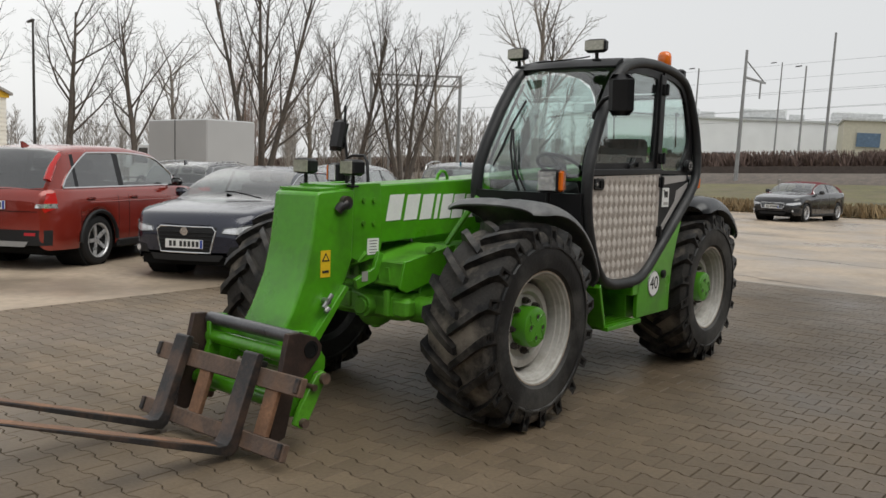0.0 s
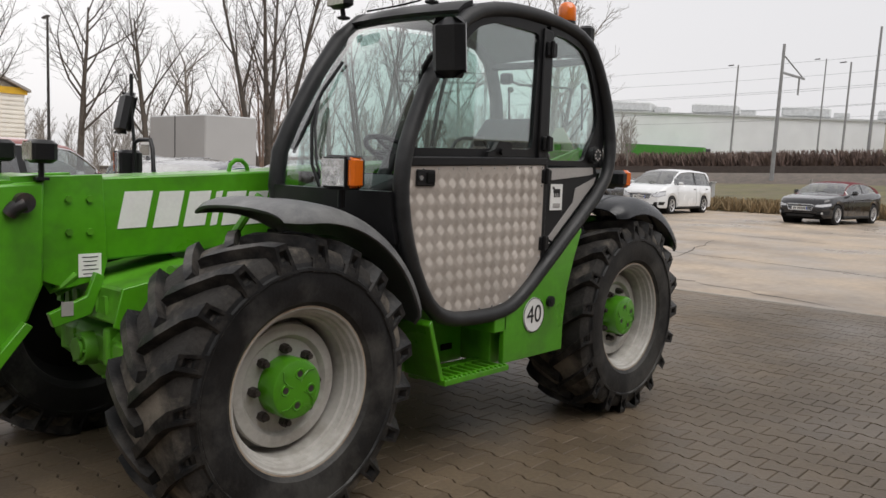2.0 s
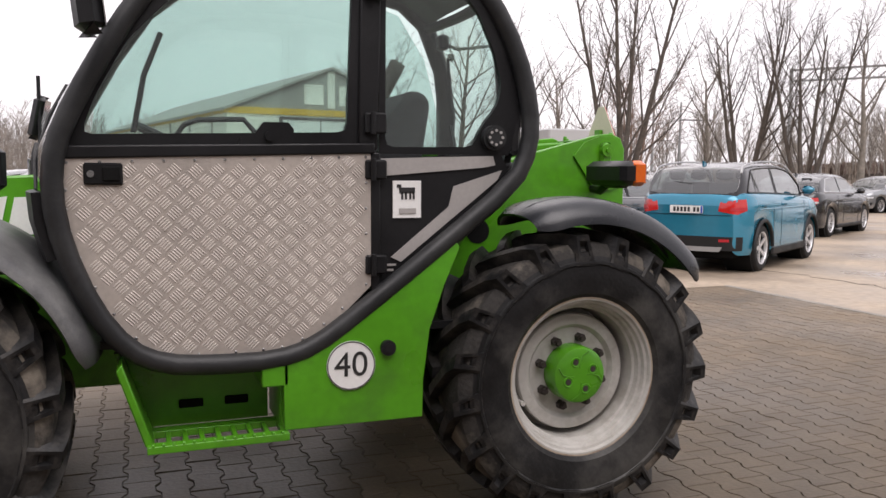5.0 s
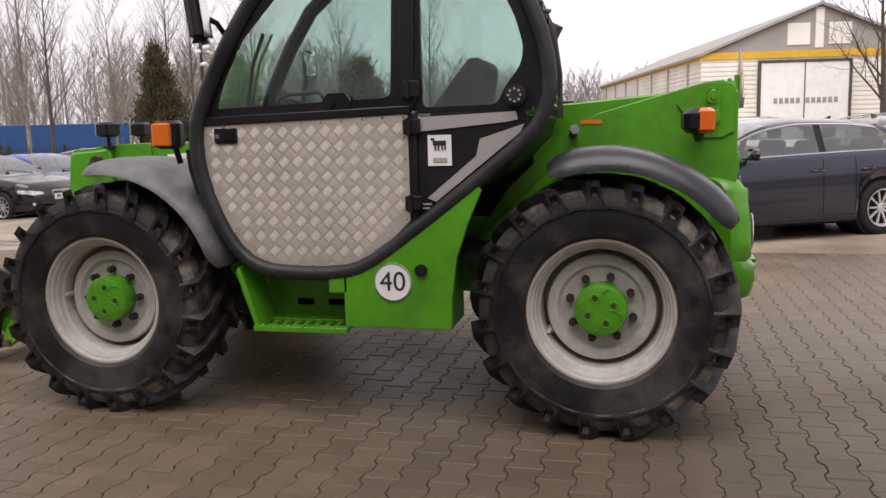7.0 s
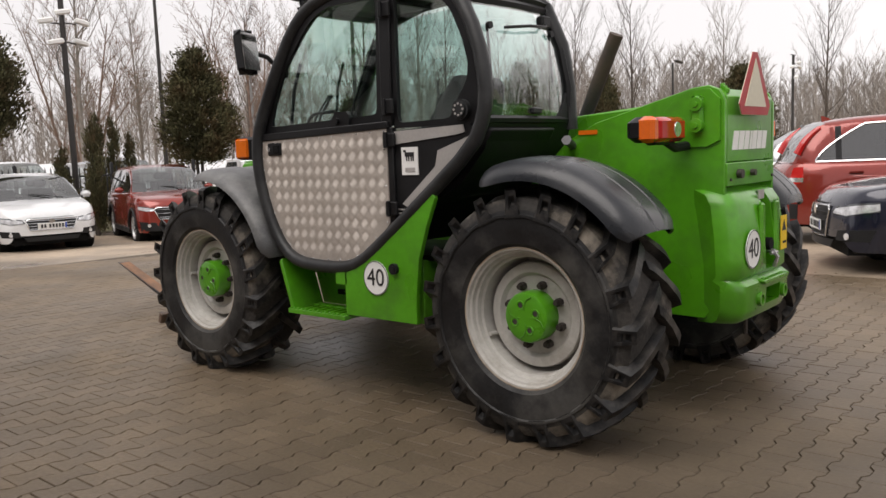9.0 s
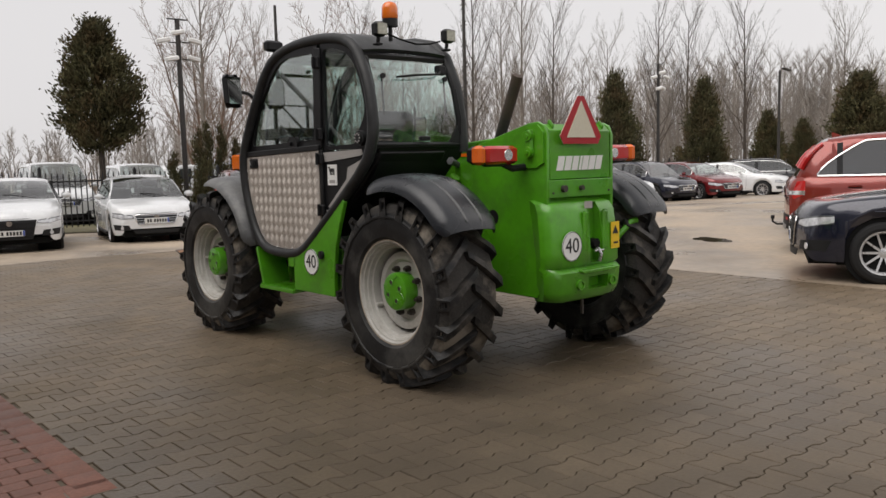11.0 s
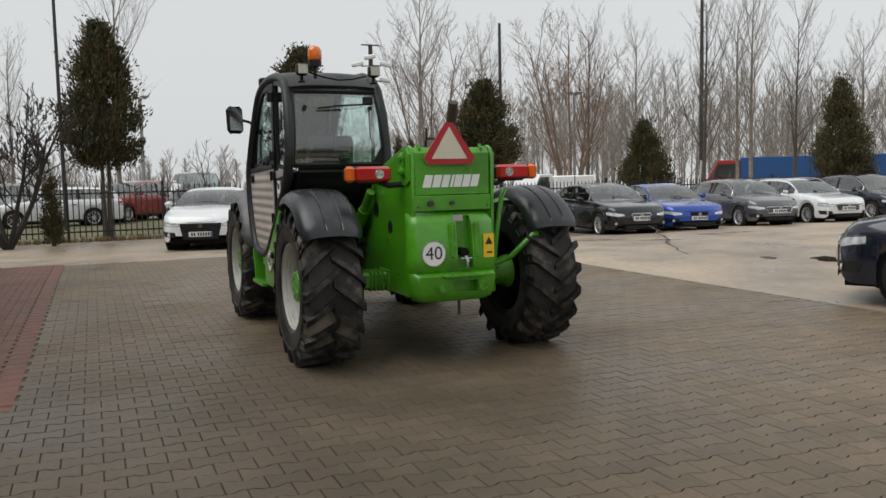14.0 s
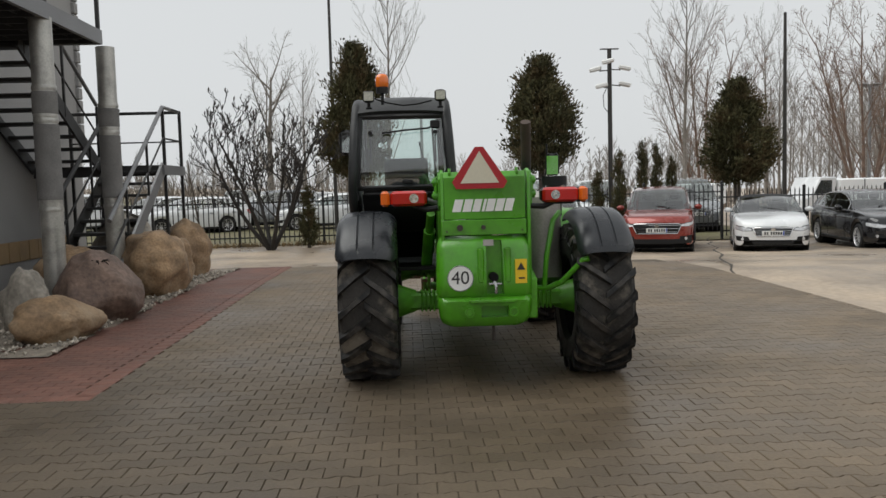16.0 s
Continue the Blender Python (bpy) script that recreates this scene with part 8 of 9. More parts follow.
plain_pole(-57.0, -54.0, 12.0, 0.14, POLE, "grey mast beyond the yard", -1.4)
plain_pole(-36.5, -50.0, 10.5, 0.12, POLE, "grey mast beyond the yard", -1.4, "single")
plain_pole(16.6, -38.5, 6.5, 0.09, DPOLE, "dark lamp post across the yard", lamp="single")
# lattice mast
x, y = 44.0, -41.0
root = thing("lattice_mast", "tall dark lattice mast with braced foot", "mast", m=pose(x, y, ground_z(x, y)))
part("mast", Geo().cyl((0, 0, 0), (0, 0, 19), 0.20, 0.10, n=8), DPOLE, root)
for s in (1, -1):
    part("brace", Geo().cyl((0, 0, 3.7), (s * 2.6, -s * 2.4, 1.2), 0.09, n=6), POLE, root)
g = Geo()
for k in range(8):
    g.cyl((0.3, 0, 5 + k * 1.6), (-0.3, 0, 5.8 + k * 1.6), 0.04, n=4).box((0, 0, 5.4 + k * 1.6), (0.7, 0.1, 0.06))
part("rungs", g, DPOLE, root)

# ---- railway, hedge, far hall ----
RAILM = mat("railway_ballast", (0.115, 0.095, 0.08), 0.9, var=0.3, scale=2, fine=10, bump=0.4)
DRYG = mat("dry_reed", (0.24, 0.175, 0.095), 0.95, var=0.35, scale=1.0, island=0.3)
HEDGE = mat("bare_hedge", (0.15, 0.105, 0.09), 0.95, var=0.3, scale=1.0, island=0.3)
rows = [[(x, y, ground_z(x, y) + h) for x, h in ((-54, 0.0), (-56.5, 0.55), (-65, 0.55), (-68, 0.02))] for y in range(-150, 61, 10)]
solo("railway_bank", Geo().grid(rows), RAILM, "brown ballast bank of the railway", "railway", kind="structure")
for x in (-58.0, -59.5, -62.0, -63.5):
    solo("rail", Geo().grid([[(x + a, y, ground_z(x, y) + 0.55 + b) for a, b in ((-0.05, 0), (-0.04, 0.22), (0.04, 0.22), (0.05, 0))] for y in range(-150, 61, 10)]), mat("rail_steel", (0.10, 0.08, 0.07), 0.5, metal=0.6, var=0.2), "rusty steel rail on the bank", "rail", group="rails", kind="structure")


def tufts(name, material, label, spots, hgt, wid, seed):
    r = np.random.RandomState(seed)
    vs, fs = [], []
    for x, y in spots:
        z = ground_z(x, y)
        for k in range(3):
            a = r.uniform(0, 6.28)
            h = hgt * r.uniform(0.5, 1.15)
            dx, dy = wid * math.cos(a), wid * math.sin(a)
            tx, ty = r.normal(0, 0.25 * hgt, 2)
            o = len(vs)
            vs += [(x - dx, y - dy, z), (x + dx, y + dy, z), (x + tx + dx * 0.3, y + ty + dy * 0.3, z + h), (x + tx - dx * 0.2, y + ty, z + h * 0.9)]
            fs += [(o, o + 1, o + 2, o + 3)]
    me = bpy.data.meshes.new(name)
    me.from_pydata(vs, [], fs)
    me.materials.append(material)
    tagged(new(name, me), label, "plants", kind="stuff")


rr = np.random.RandomState(5)
tufts("dry_grass", DRYG, "tall dry reed grass along the yard edge", [(rr.uniform(-35.5, -31.3), rr.uniform(-40, 22)) for _ in range(6500)], 0.55, 0.05, 1)
tufts("hedge", HEDGE, "dark leafless hedge before the hall", [(rr.uniform(-75, -72.5), rr.uniform(-110, 40)) for _ in range(7000)], 1.5, 0.13, 2)
tufts("fence_weeds", DRYG, "dry weeds at the foot of the fence", [(16.75 - 0.065 * (yy - 5.4) + rr.normal(0, 0.14), yy) for yy in rr.uniform(-2, 11, 700)], 0.14, 0.02, 3)
# far white hall
HALLM = mat("white_hall_cladding", (0.88, 0.89, 0.90), 0.6, var=0.05, scale=0.05, fine=0.4)
HALLG = mat("pale_roof_plant", (0.55, 0.56, 0.56), 0.6, var=0.15)
hall = thing("factory_hall", "long white flat-roofed factory hall beyond the railway", "hall", m=pose(-124, -45, ground_z(-124, -45) - 0.5, -1.9, 0, 17))
part("wall", Geo().box((-15, 15, 4.3), (30, 85, 8.8)), HALLM, hall)
part("roof", Geo().box((-15, 15, 8.8), (30.6, 85.6, 0.3)), HALLG, hall)
for k in range(3, 9):
    part("roof_unit", Geo().rbox((-6, -62 + k * 13.5, 10.0), (5, 7.0, 1.5), 0.2).box((-6, -57 + k * 13.5, 9.6), (2.5, 2.2, 1.0)), HALLG, hall)
for k in range(4, 11):
    part("dock_door", Geo().box((0.1, -55 + k * 9.2, 2.2), (0.4, 3.0, 2.6)), mat("dock_dark", (0.05, 0.05, 0.052), 0.7), hall)
part("green_trailer", Geo().box((3.0, -14.0, 2.3), (2.5, 12.0, 2.6)), mat("trailer_green", (0.06, 0.26, 0.03), 0.6), hall)
annex = thing("office_building", "pale cream office block beside the hall", "building", m=pose(-113, -24.8, ground_z(-113, -24) - 0.8, -1.9, 0, 17))
part("wall", Geo().box((-6, 18, 3.7), (12, 36, 7.4)), mat("cream_render", (0.55, 0.52, 0.42), 0.8, var=0.06), annex)
part("roof", Geo().box((-6, 18, 7.5), (12.5, 36.5, 0.3)), HALLG, annex)
for k in range(5):
    part("window", Geo().box((0.05, 3 + k * 6.4, 4.9), (0.3, 2.8, 1.8)), mat("far_window", (0.10, 0.16, 0.24), 0.2), annex)
# overhead wires and portals
root = thing("catenary", "overhead railway wires on steel portals", "wires", kind="structure")
WIREM = mat("wire", (0.22, 0.22, 0.23), 0.6)
for x, z in ((-58.7, 6.6), (-58.7, 7.9), (-62.7, 6.6), (-62.7, 7.9), (-70.0, 9.4), (-70, 10.6), (-66, 5.8)):
    part("wire", Geo().tube([(x, y, ground_z(x, y) + z - 1.1 - 0.35 * math.sin(math.pi * ((y + 150) % 50) / 50)) for y in range(-150, 61, 10)], 0.012, 4), WIREM, root)
for y in (-72, -17.8, 32):
    x = -55.0
    pm = pose(x, y, ground_z(x, y), -1.4)
    q = part("portal", Geo().cyl((0, 0, 0), (0, 0, 9.5), 0.16, 0.10, n=8, m=pm).box((-2.2, 0, 7.6), (4.6, 0.12, 0.14), pm).cyl((0, 0, 8.8), (-4.0, 0, 7.7), 0.05, n=5, m=pm).box((-3.5, 0, 7.0), (0.1, 0.1, 1.3), pm), POLE, root)
root = thing("signal_gantry", "grey lattice signal gantry over the railway", "gantry", m=pose(-45, -45, ground_z(-45, -45)))
a, b = Vector((0, 0, 0)), Vector((-4.8, 5.6, 0))
g = Geo()
for p in (a, b):
    g.cyl(p, p + Vector((0, 0, 9.6)), 0.14, n=6)
for zz in (8.7, 9.5):
    g.cyl(a + Vector((0, 0, zz)), b + Vector((0, 0, zz)), 0.09, n=5)
for k in range(9):
    p, q = a.lerp(b, k / 9), a.lerp(b, (k + 1) / 9)
    g.cyl(p + Vector((0, 0, 8.7)), q + Vector((0, 0, 9.5)), 0.05, n=4)
part("lattice", g, POLE, root)
solo("utility_cabinet", Geo().rbox((0, 0, 0.55), (0.45, 0.75, 1.15), 0.03).box((0, 0, 1.15), (0.52, 0.82, 0.05)), mat("cabinet_grey", (0.34, 0.34, 0.33), 0.6, var=0.1), "grey utility cabinet on the verge", "cabinet", m=pose(-34.2, -13.2, 0))
solo("drum", Geo().cyl((0, -0.5, 0.85), (0, 0.5, 0.85), 0.62, n=28).cyl((0, -0.53, 0.85), (0, 0.53, 0.85), 0.45, n=28).box((0.3, 0, 0.15), (0.1, 0.9, 0.3)).box((-0.3, 0, 0.15), (0.1, 0.9, 0.3)), mat("drum_blue", (0.015, 0.05, 0.16), 0.5, var=0.15), "dark blue round drum lying on the verge", "drum", m=pose(-34.5, -19.2, 0, 0, 0, 75), bevel=0.03)
for k, (x, y, h) in enumerate(((-31.0, -7.4, 1.45), (-32.0, 3.5, 1.4), (-31.5, -17.0, 1.4))):
    solo("post", Geo().cyl((0, 0, -0.1), (0.03, 0, h), 0.055, 0.05, n=10), WOODP, "weathered post at the yard edge", "post", group="edge posts", m=pose(x, y, 0, 0, 1.5, 0))

# ---- warehouse ----
CLAD = mat("white_ribbed_cladding", (0.86, 0.83, 0.76), 0.6, var=0.08, scale=0.4, stain=(0.66, 0.61, 0.54), stain_amt=0.4, stain_scale=0.5)
GABLE = mat("grey_gable_sheet", (0.34, 0.32, 0.30), 0.7, var=0.12, scale=0.4)
YTRIM = mat("yellow_trim", (0.70, 0.42, 0.03), 0.55, var=0.1)
wa, wb_ = Vector((-5.0, -49.6)), Vector((-18.9, -52.4))
wlen = (wb_ - wa).length
wang = math.degrees(math.atan2(wb_.y - wa.y, wb_.x - wa.x))
wh = thing("warehouse", "low white warehouse with grey gable and yellow trim", "warehouse", m=pose(wa.x, wa.y, ground_z(-10, -48) - 0.2, 0, 0, wang))
# local x along the gable, local y towards the yard is negative
GH, PK, DP = 6.35, 9.2, 40
part("wall", Geo().prism([(0, 0), (wlen, 0), (wlen, GH), (0, GH)], "y", 0.0, 0.25), CLAD, wh)
for xx in (0.0, wlen - 0.25):
    part("wall", Geo().box((xx + 0.125, DP / 2 + 0.25, GH / 2), (0.25, DP, GH)), CLAD, wh)
part("gable", Geo().prism([(0, GH), (wlen, GH), (wlen / 2, PK)], "y", 0.0, 0.2), GABLE, wh)
for s in (0, 1):
    part("roof", Geo().prism([(-0.3 + s * (wlen + 0.6), GH - 0.05), (wlen / 2, PK + 0.05), (wlen / 2, PK + 0.22), (-0.3 + s * (wlen + 0.6), GH + 0.12)], "y", -0.3, DP), GABLE, wh)
part("trim_board", Geo().box((wlen / 2, -0.06, GH), (wlen + 0.3, 0.12, 0.42)), YTRIM, wh)
for xx in (-0.06, wlen + 0.06):
    part("trim_board", Geo().box((xx, DP / 2, GH), (0.12, DP, 0.40)), YTRIM, wh)
g = Geo()
for k in range(22):
    zz = 0.2 + k * 0.28
    g.box((wlen / 2, -0.02, zz), (wlen, 0.05, 0.14))
    g.box((-0.02, DP / 2, zz), (0.05, DP, 0.14)).box((wlen + 0.02, DP / 2, zz), (0.05, DP, 0.14))
part("cladding_ribs", g, CLAD, wh)
part("sliding_door", Geo().box((wlen * 0.44, -0.12, 2.9), (5.4, 0.12, 5.9)), mat("door_white", (0.86, 0.86, 0.84), 0.6, var=0.05), wh, "large white sliding door")
part("door_post", Geo().box((wlen * 0.44 - 2.75, -0.15, 2.95), (0.16, 0.2, 6.0)).box((wlen * 0.44 + 2.75, -0.15, 2.95), (0.16, 0.2, 6.0)).box((wlen * 0.44, -0.19, 2.95), (0.06, 0.05, 5.9)).box((wlen * 0.44, -0.15, 5.95), (5.6, 0.2, 0.14)), mat("door_rail_dark", (0.08, 0.07, 0.065), 0.7), wh)
for k in range(11):
    xx = wlen * 0.44 - 1.75 + k * 0.34 + (0.25 if k > 4 else 0)
    part("sign_bar", Geo().box((xx, -0.195, 3.55), (0.22, 0.03, 0.32)), mat("sign_grey", (0.30, 0.30, 0.30), 0.6), wh)
for s in (-1, 1):
    part("gable_panel", Geo().box((wlen / 2 + s * 1.25, -0.03, 7.55), (1.35, 0.06, 1.3)), CLAD, wh)
part("gable_mullion", Geo().box((wlen / 2, -0.03, 7.9), (0.5, 0.05, 2.4)), CLAD, wh)
for k in range(7):
    part("wall_post", Geo().box((-0.06, 3 + k * 5.5, GH / 2), (0.10, 0.25, GH)), GABLE, wh)

# ---- vans and lorry ----
TARP = mat("grey_tarpaulin", (0.37, 0.37, 0.37), 0.6, var=0.06, scale=0.6)


def box_lorry(x, y, deg, label, tarp, cabm, L=6.0, H=2.9, W=2.3, cabl=1.9, cabh=2.2):
    root = thing("lorry", label, "lorry", group="lorries", m=pose(x, y, ground_z(x, y), 0, 0, deg))
    part("cargo_box", Geo().rbox((-cabl / 2, 0, 0.75 + (H - 0.75) / 2), (L, W, H - 0.75), 0.05), tarp, root)
    part("cargo_seam", Geo().box((-cabl / 2 + L * 0.02, 0, 0.75 + (H - 0.75) / 2), (0.04, W + 0.03, H - 0.8)), TRIM, root)
    part("cab", Geo().prism([(L / 2 - cabl / 2 + 0.05, 0.45), (L / 2 - cabl / 2 + 0.05, cabh), (L / 2 + cabl * 0.05, cabh), (L / 2 + cabl * 0.28, cabh * 0.62), (L / 2 + cabl * 0.5, cabh * 0.52), (L / 2 + cabl * 0.52, 0.45)], "y", -W * 0.44, W * 0.44), cabm, root, bevel=0.06)
    part("cab_window", Geo().prism([(L / 2 - cabl / 2 + 0.3, cabh * 0.62), (L / 2 - cabl / 2 + 0.3, cabh * 0.92), (L / 2 + cabl * 0.03, cabh * 0.92), (L / 2 + cabl * 0.24, cabh * 0.62)], "y", -W * 0.445, W * 0.445), DARKGLASS, root)
    part("chassis", Geo().box((-cabl / 2, 0, 0.62), (L, W * 0.5, 0.25)), TRIM, root)
    for cx in (-cabl / 2 - L * 0.28, L / 2 - cabl * 0.1):
        for s in (1, -1):
            part("wheel", TYRE_ME, CARRUB, root, m=Matrix.Translation((cx, s * W * 0.42, 0.42)) @ Matrix.Diagonal((0.42, 0.16, 0.42, 1)))


box_lorry(-15.6, -27.4, -92, "light grey tarpaulin delivery lorry", TARP, WHITEP, L=4.4, H=3.2)
BLUET = mat("blue_tarpaulin", (0.012, 0.07, 0.22), 0.6, var=0.1, scale=0.5)
REDC = mat("red_lorry_cab", (0.30, 0.02, 0.015), 0.5, var=0.1)
box_lorry(44.8, -50.9, 44, "lorry with red cab and blue tarpaulin", BLUET, REDC, L=11, H=4.2, W=2.5, cabl=3.4, cabh=4.0)
for k, (x, y, deg, L_, H_) in enumerate(((28.5, -18.5, 100, 2.6, 1.8), (29.5, -11.5, 100, 2.6, 1.7))):
    box_lorry(x, y, deg, "white van behind the black fence", HALLM, WHITEP, L=L_, H=H_, W=2.0, cabl=1.6, cabh=1.9)
for k, (x, y, deg, col) in enumerate(((22.6, -0.9, 172, BLACKP), (23.0, -3.7, 172, WHITEP), (23.6, -6.6, 172, WHITEP), (22.9, -9.8, 172, SILVERP))):
    car("far", x, y, deg, "van-like car parked behind the fence", col, L=4.9, W=1.95, H=1.92, hood=1.12, nose=0.95, belt=1.12, deck=1.12, tail=1.05, ws0=0.16, ws1=0.33, rw0=0.93, rw1=0.985)
for k, (x, y, col) in enumerate(((27, 3.8, WHITEP), (29, 6.6, SILVERP), (26, 9.4, WHITEP), (30, 0.9, RED), (31, 12.2, WHITEP), (28, 15, WHITEP), (36, 5.0, WHITEP), (35, 9.2, GREYP))):
    car("far", x, y, 100 + 13 * k, "car parked behind the black fence", col, **(SUV if k % 2 else EST))

# ---- boulders, gravel, stairs and building ----
STONE = mat("tan_boulder", (0.27, 0.175, 0.098), 0.8, var=0.42, scale=2.6, fine=26, bump=0.6, stain=(0.34, 0.27, 0.19), stain_amt=0.7, stain_scale=1.6)
STONE_R = mat("reddish_boulder", (0.185, 0.125, 0.098), 0.75, var=0.45, scale=3.5, fine=22, bump=0.8, stain=(0.11, 0.08, 0.07), stain_amt=0.7, stain_scale=2.2)
STONE_G = mat("grey_boulder", (0.30, 0.27, 0.23), 0.8, var=0.38, scale=2.5, fine=22, bump=0.35)


def boulder(x, y, sx, sy, sz, seed, material, label, rot=0, lift=0.32, cuts=0):
    off = Vector((seed * 7.3, seed * 3.1, seed * 1.7))
    rows = []
    n, k = 34, 48
    rr_ = random.Random(seed)
    planes = [(Vector((rr_.uniform(-1, 1), rr_.uniform(-1, 1), rr_.uniform(-0.2, 1))).normalized(), rr_.uniform(0.72, 0.9)) for _ in range(cuts)]
    for i in range(n + 1):
        th = math.pi * i / n
        row = []
        for j in range(k):
            ph = 2 * math.pi * j / k
            d = Vector((math.sin(th) * math.cos(ph), math.sin(th) * math.sin(ph), math.cos(th)))
            q = 1 + 0.20 * noise.noise(d * 1.5 + off) + 0.09 * noise.noise(d * 3.5 + off) + 0.04 * noise.noise(d * 9 + off) + 0.018 * noise.noise(d * 22 + off)
            p = d * q
            for nn, dist in planes:
                e = p.dot(nn) - dist
                if e > 0:
                    p = p - nn * e * 0.85
            row.append((p.x * sx, p.y * sy, p.z * sz))
        rows.append(row)
    g = Geo().grid(rows, wrap=True)
    solo("boulder", g, material, label, "boulder", group="boulders", m=pose(x, y, ground_z(x, y) + sz * (1 - lift), 0, 0, rot), smooth=50)


boulder(2.42, 4.44, 0.58, 0.52, 0.50, 3, STONE_R, "large reddish-grey boulder with broken face", 20, 0.30, 9)
boulder(1.12, 4.40, 0.56, 0.38, 0.28, 5, STONE, "low tan boulder on gravel", -18, 0.38, 6)
boulder(1.75, 5.02, 0.27, 0.25, 0.42, 6, STONE_G, "small upright pale boulder", 0, 0.3, 2)
boulder(5.05, 4.55, 0.85, 0.52, 0.54, 8, STONE, "large rounded tan boulder", 12, 0.25, 1)
boulder(3.3, 5.15, 0.6, 0.45, 0.50, 9, STONE, "tan boulder behind others", 40, 0.25, 2)
boulder(6.45, 4.72, 0.42, 0.40, 0.50, 12, STONE, "tan boulder in the row", 60, 0.3, 2)
boulder(5.9, 5.25, 0.55, 0.5, 0.72, 13, STONE_G, "grey boulder behind the row", 0, 0.25, 2)
boulder(7.85, 4.80, 0.62, 0.46, 0.60, 15, STONE, "squarish tan boulder at row end", 10, 0.25, 4)
boulder(6.6, 5.5, 0.5, 0.5, 0.62, 17, STONE_R, "dark reddish boulder behind the row", 0, 0.25, 2)
boulder(8.3, 5.4, 0.45, 0.4, 0.52, 18, STONE_G, "grey boulder near the fence", 0, 0.25, 2)
rr = np.random.RandomState(9)
g = Geo()
for k in range(1500):
    x, y = rr.uniform(0.1, 8.4), rr.uniform(4.02, 5.6)
    s = rr.uniform(0.012, 0.035)
    q = rr.uniform(0.6, 1.2, 3) * s
    g.add([(q[0], 0, 0), (-q[0], 0, 0), (0, q[1], 0), (0, -q[1], 0), (0, 0, q[2]), (0, 0, -q[2])], [(0, 2, 4), (2, 1, 4), (1, 3, 4), (3, 0, 4), (2, 0, 5), (1, 2, 5), (3, 1, 5), (0, 3, 5)], pose(x, y, ground_z(x, y) + 0.02 + s * 0.4, rr.uniform(0, 360), rr.uniform(0, 360), rr.uniform(0, 360)))
solo("gravel", g, mat("gravel_stone", (0.36, 0.32, 0.27), 0.8, var=0.3, island=0.5), "mixed gravel between the boulders", "gravel", kind="stuff", smooth=0)
solo("gravel_bed", Geo().grid([[(x, y, ground_z(x, y) + 0.012 + 0.02 * math.sin(x * 3) * math.sin(y * 5)) for y in np.linspace(7.0, 4.05, 12)] for x in np.linspace(0.0, 9.2, 20)]), mat("gravel_ground", (0.21, 0.18, 0.145), 0.9, var=0.35, scale=14, fine=60, bump=0.5), "gravel bed under the boulders", "gravel", kind="structure")
# a toy-like dark plant sits on the reddish boulder
g = Geo()
for k in range(26):
    a = rr.uniform(0, 6.28)
    g.tube([(0, 0, 0), (0.06 * math.cos(a), 0.09 * math.sin(a), 0.04), (0.10 * math.cos(a), 0.15 * math.sin(a), rr.uniform(-0.01, 0.05))], [0.012, 0.010, 0.004], 4)
solo("dead_plant", g, BLACKMATT, "small dark withered plant on the boulder", "plant", m=pose(2.20, 4.36, 0.70))
# building
WALLG = mat("grey_render", (0.30, 0.295, 0.29), 0.85, var=0.08, scale=1.2, fine=90, bump=0.2)
BRICKT = mat("tan_plinth_tile", (0.30, 0.20, 0.10), 0.7, var=0.15)
SILLG = mat("grey_granite", (0.12, 0.125, 0.135), 0.5, var=0.15, scale=8, fine=120)
bld = thing("building", "grey rendered building with outside steel stairs", "building", kind="structure")
part("wall", Geo().box((1.0, 9.9, 3.1), (16.4, 5.5, 6.2)), WALLG, bld)
for k in range(26):
    part("plinth_tile", Geo().rbox((8.2 - 0.36 * k, 7.135, 0.62), (0.345, 0.03, 0.34), 0.008), BRICKT, bld)
for k in range(15):
    part("corner_brick", Geo().rbox((9.18, 7.2, 2.6 + 0.24 * k), (0.17, 0.24, 0.22), 0.012), mat("pale_corner_brick", (0.26, 0.255, 0.25), 0.8, var=0.12, objvar=0.1), bld)
for k, (x0, z) in enumerate(((-0.05, 0.45), (-0.35, 0.30), (-0.65, 0.15))):
    solo("step", Geo().rbox((x0 - 1.4, 6.2, z / 2), (2.9, 1.85, z), 0.012), SILLG, "grey granite entrance step", "step", group="entrance steps", kind="structure")
solo("landing_slab", Geo().rbox((0.6, 6.3, 0.24), (2.0, 1.6, 0.47), 0.015), mat("landing_concrete", (0.26, 0.25, 0.235), 0.8, var=0.15), "concrete landing beside the steps", "landing", kind="structure")
SSTEEL = mat("grey_stair_steel", (0.20, 0.20, 0.205), 0.45, metal=0.5, var=0.15)
STEELD = mat("dark_stair_steel", (0.022, 0.021, 0.021), 0.55, var=0.2)
COLM = mat("galvanised_duct", (0.46, 0.45, 0.42), 0.38, metal=0.7, var=0.2, scale=3, stain=(0.2, 0.19, 0.18), stain_amt=0.5, stain_scale=5)
COLD = mat("grey_wrap", (0.17, 0.165, 0.16), 0.8, var=0.2, scale=4, bump=0.3)
stairs = thing("staircase", "dark steel outside staircase with grey handrails", "staircase")
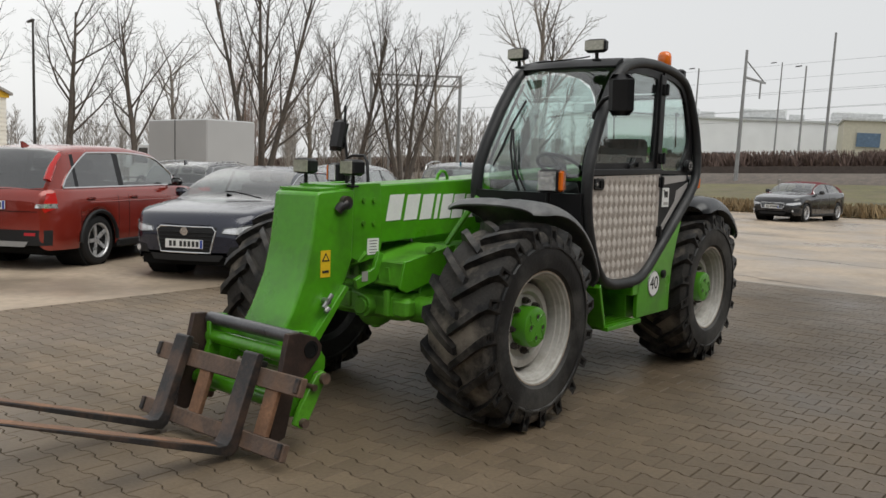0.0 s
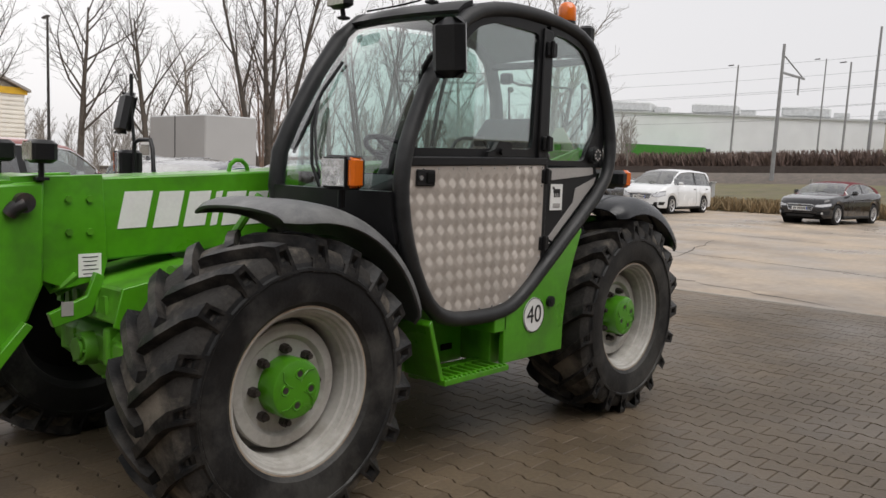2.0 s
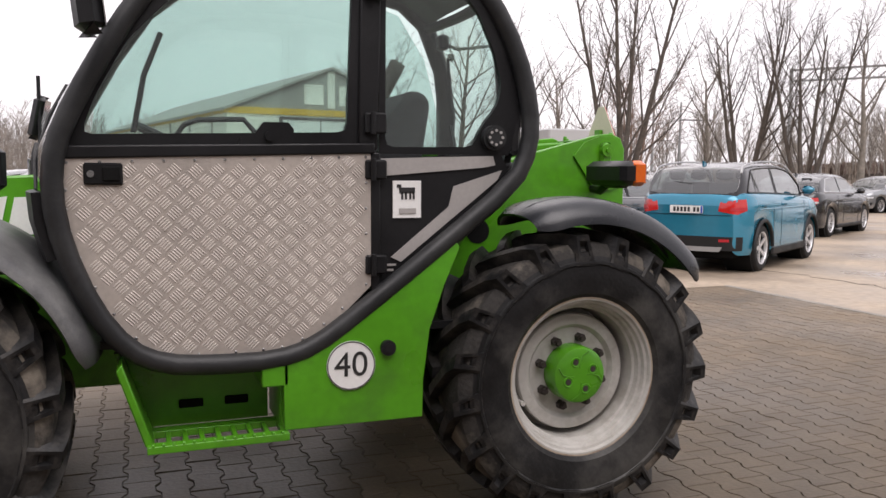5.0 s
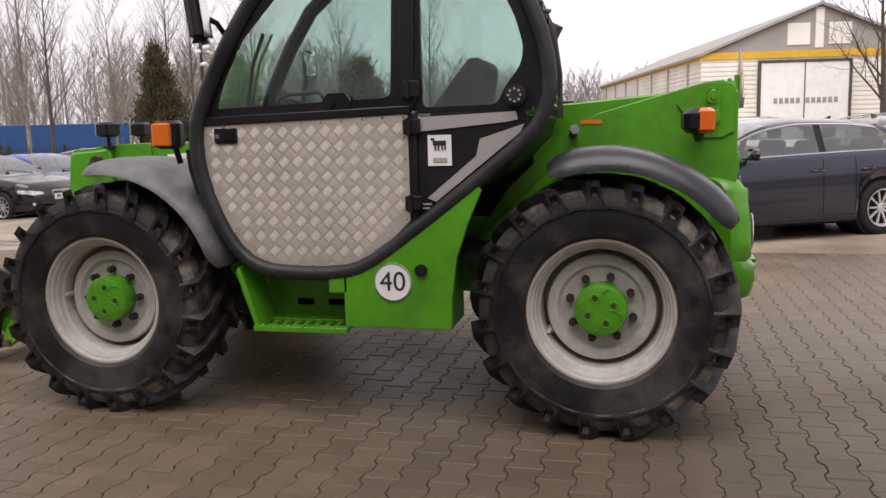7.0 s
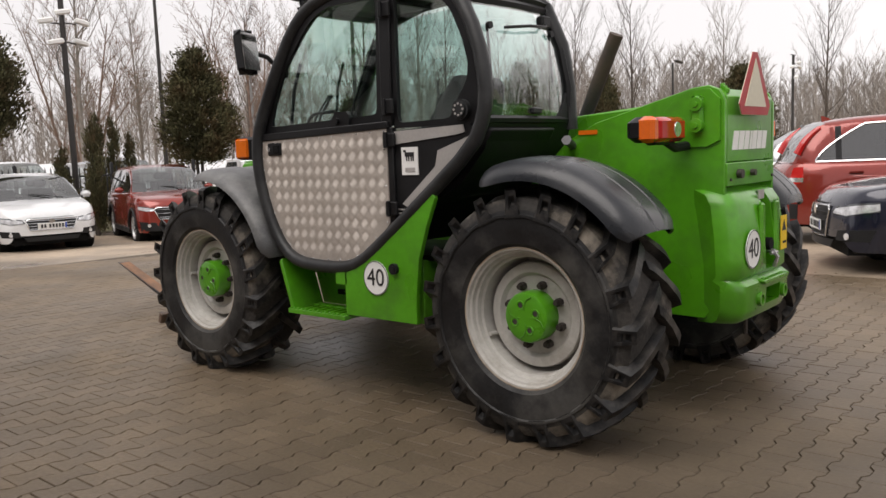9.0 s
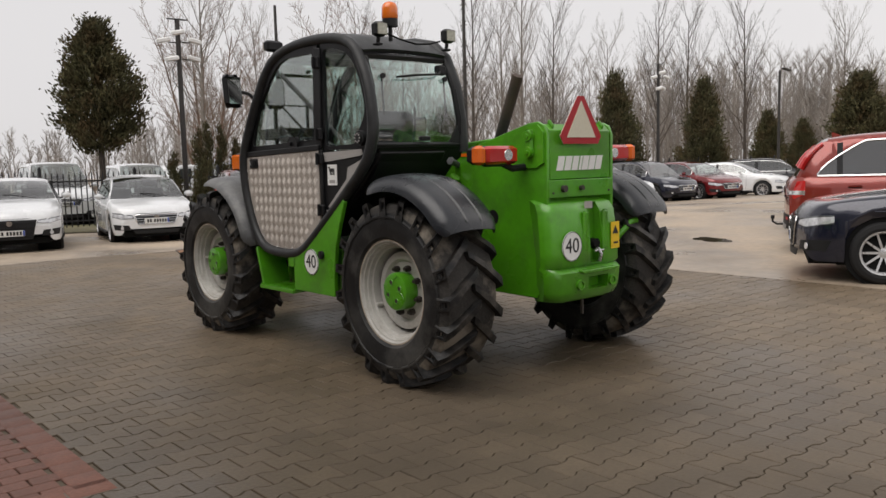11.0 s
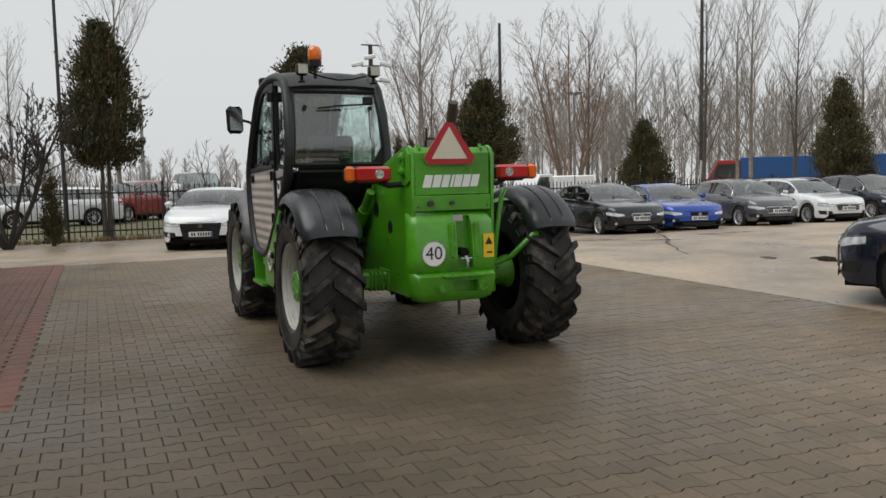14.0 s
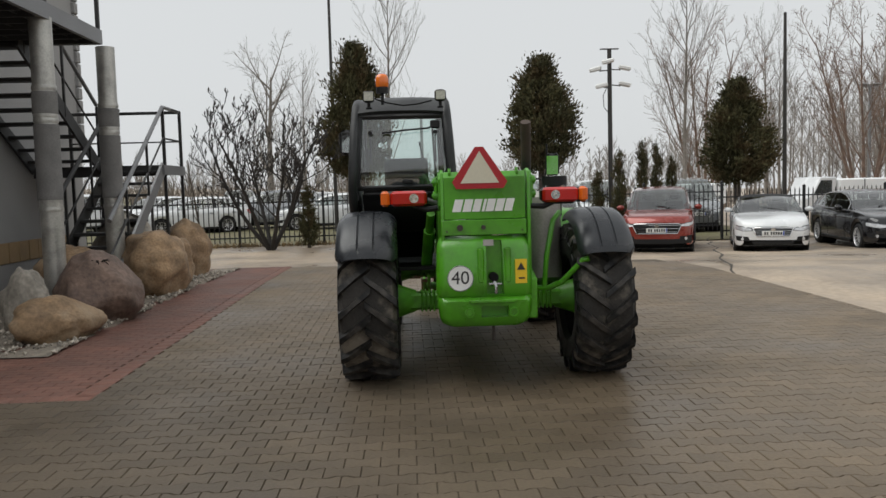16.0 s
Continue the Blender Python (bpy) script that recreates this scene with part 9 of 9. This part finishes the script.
for cx, cy in ((2.65, 5.05), (4.85, 5.05)):
    c = part("column", Geo().cyl((cx, cy, 0), (cx, cy, 3.72), 0.135, n=24), COLM, stairs, "sheet-metal clad column")
    for z0, z1 in ((1.48, 2.41), (2.54, 2.81)):
        part("column_wrap", Geo().cyl((cx, cy, z0), (cx, cy, z1), 0.150, n=24), COLD, c)
    for z0 in (1.36, 2.46, 2.52, 2.86):
        part("column_band", Geo().lathe([(0.143, -0.03), (0.148, 0), (0.143, 0.03)], 24, pose(cx, cy, z0, 90)), COLM, c)
part("upper_platform", Geo().box((2.55, 6.0, 3.80), (3.7, 2.1, 0.05)).box((2.55, 4.95, 3.78), (3.7, 0.06, 0.20)).box((4.38, 6.0, 3.78), (0.06, 2.1, 0.20)), SSTEEL, stairs)
for k in range(10):
    part("platform_joist", Geo().box((0.9 + 0.37 * k, 6.0, 3.72), (0.04, 2.0, 0.10)), STEELD, stairs)
for y in (5.2, 5.6, 6.0, 6.4, 6.8):
    part("platform_bearer", Geo().box((2.55, y, 3.735), (3.6, 0.03, 0.06)), STEELD, stairs)
for x in (4.38, 2.6, 0.8):
    part("platform_post", Geo().box((x, 4.97, 4.5), (0.05, 0.05, 1.4)), STEELD, stairs)
part("platform_rail", Geo().box((2.55, 4.97, 5.18), (3.7, 0.05, 0.05)).box((2.55, 4.97, 4.55), (3.7, 0.03, 0.03)), STEELD, stairs)
# upper flight goes down towards the fence, the lower one comes back
UP0, UP1 = Vector((4.05, 6.52, 3.74)), Vector((6.88, 6.52, 2.02))
L0, L1 = Vector((7.0, 5.38, 2.0)), Vector((4.05, 5.38, 0.02))
for a, b, hw in ((UP0, UP1, 0.56), (L0, L1, 0.48)):
    for s in (1, -1):
        p, q = a + Vector((0, s * hw, -0.02)), b + Vector((0, s * hw, -0.02))
        dvec = (q - p).normalized()
        nrm = Vector((-dvec.z, 0, dvec.x))
        if nrm.z < 0:
            nrm = -nrm
        part("stringer", Geo().add([tuple(p + nrm * e + Vector((0, w_, 0))) for e in (-0.11, 0.11) for w_ in (-0.02, 0.02)] + [tuple(q + nrm * e + Vector((0, w_, 0))) for e in (-0.11, 0.11) for w_ in (-0.02, 0.02)], [(0, 1, 3, 2), (6, 7, 5, 4), (0, 4, 5, 1), (2, 3, 7, 6), (0, 2, 6, 4), (1, 5, 7, 3)]), SSTEEL if hw < 0.5 and s < 0 else STEELD, stairs)
    n_ = int(abs(a.z - b.z) / 0.185)
    for k in range(n_):
        c = a.lerp(b, (k + 0.5) / n_)
        part("tread", Geo().rbox((c.x, c.y, c.z), (0.27, 2 * hw - 0.03, 0.05), 0.004), STEELD, stairs)
part("landing", Geo().box((7.55, 5.99, 2.0), (1.35, 2.2, 0.05)).box((8.22, 5.99, 1.95), (0.05, 2.2, 0.16)), STEELD, stairs)
part("landing_beam", Geo().box((6.88, 5.99, 1.93), (0.06, 2.2, 0.18)), STEELD, stairs)
part("landing_beam", Geo().box((7.55, 4.87, 1.94), (1.35, 0.05, 0.17)), SSTEEL, stairs)
for x, y in ((7.1, 4.90), (8.2, 4.90), (8.2, 6.95), (6.9, 5.95)):
    part("landing_post", Geo().box((x, y, 1.47), (0.05, 0.05, 3.18)), STEELD, stairs)
g = Geo()
for z in (2.5, 3.05):
    g.box((7.65, 4.90, z), (1.1, 0.04, 0.045 if z > 3 else 0.025)).box((8.2, 5.93, z), (0.04, 2.1, 0.055 if z > 3 else 0.025))
part("landing_rail", g, STEELD, stairs)
for y in (4.90, 5.82):
    part("handrail", Geo().tube([(7.55, y, 3.05), (7.1, y, 3.05), (4.2, y, 1.15)], 0.035, 8), SSTEEL if y < 5 else STEELD, stairs)
    part("mid_rail", Geo().cyl((7.1, y, 2.52), (4.2, y, 0.65), 0.018, n=6), STEELD, stairs)
    for x, z in ((5.0, 1.1), (6.1, 1.85)):
        part("baluster", Geo().box((x, y, z), (0.035, 0.035, 1.15)), STEELD, stairs)
part("handrail", Geo().tube([(4.1, 5.95, 4.72), (6.85, 5.95, 3.08)], 0.032, 8), SSTEEL, stairs)
part("handrail", Geo().tube([(4.1, 5.95, 4.22), (6.85, 5.95, 2.55)], 0.016, 6), STEELD, stairs)
for x in (4.2, 5.5, 6.85):
    part("baluster", Geo().box((x, 5.95, 4.15 - (x - 4.1) * 0.598), (0.035, 0.035, 1.1)), STEELD, stairs)
part("down_pipe", Geo().cyl((3.2, 6.98, 0.0), (3.2, 6.98, 1.9), 0.05, n=10), STEELD, stairs)
solo("extinguisher", Geo().cyl((1.72, 7.0, 0.95), (1.72, 7.0, 1.25), 0.05, n=14).cyl((1.72, 7.0, 1.25), (1.72, 7.0, 1.32), 0.02, n=8), REDREF, "small red fire extinguisher on the wall", "extinguisher")
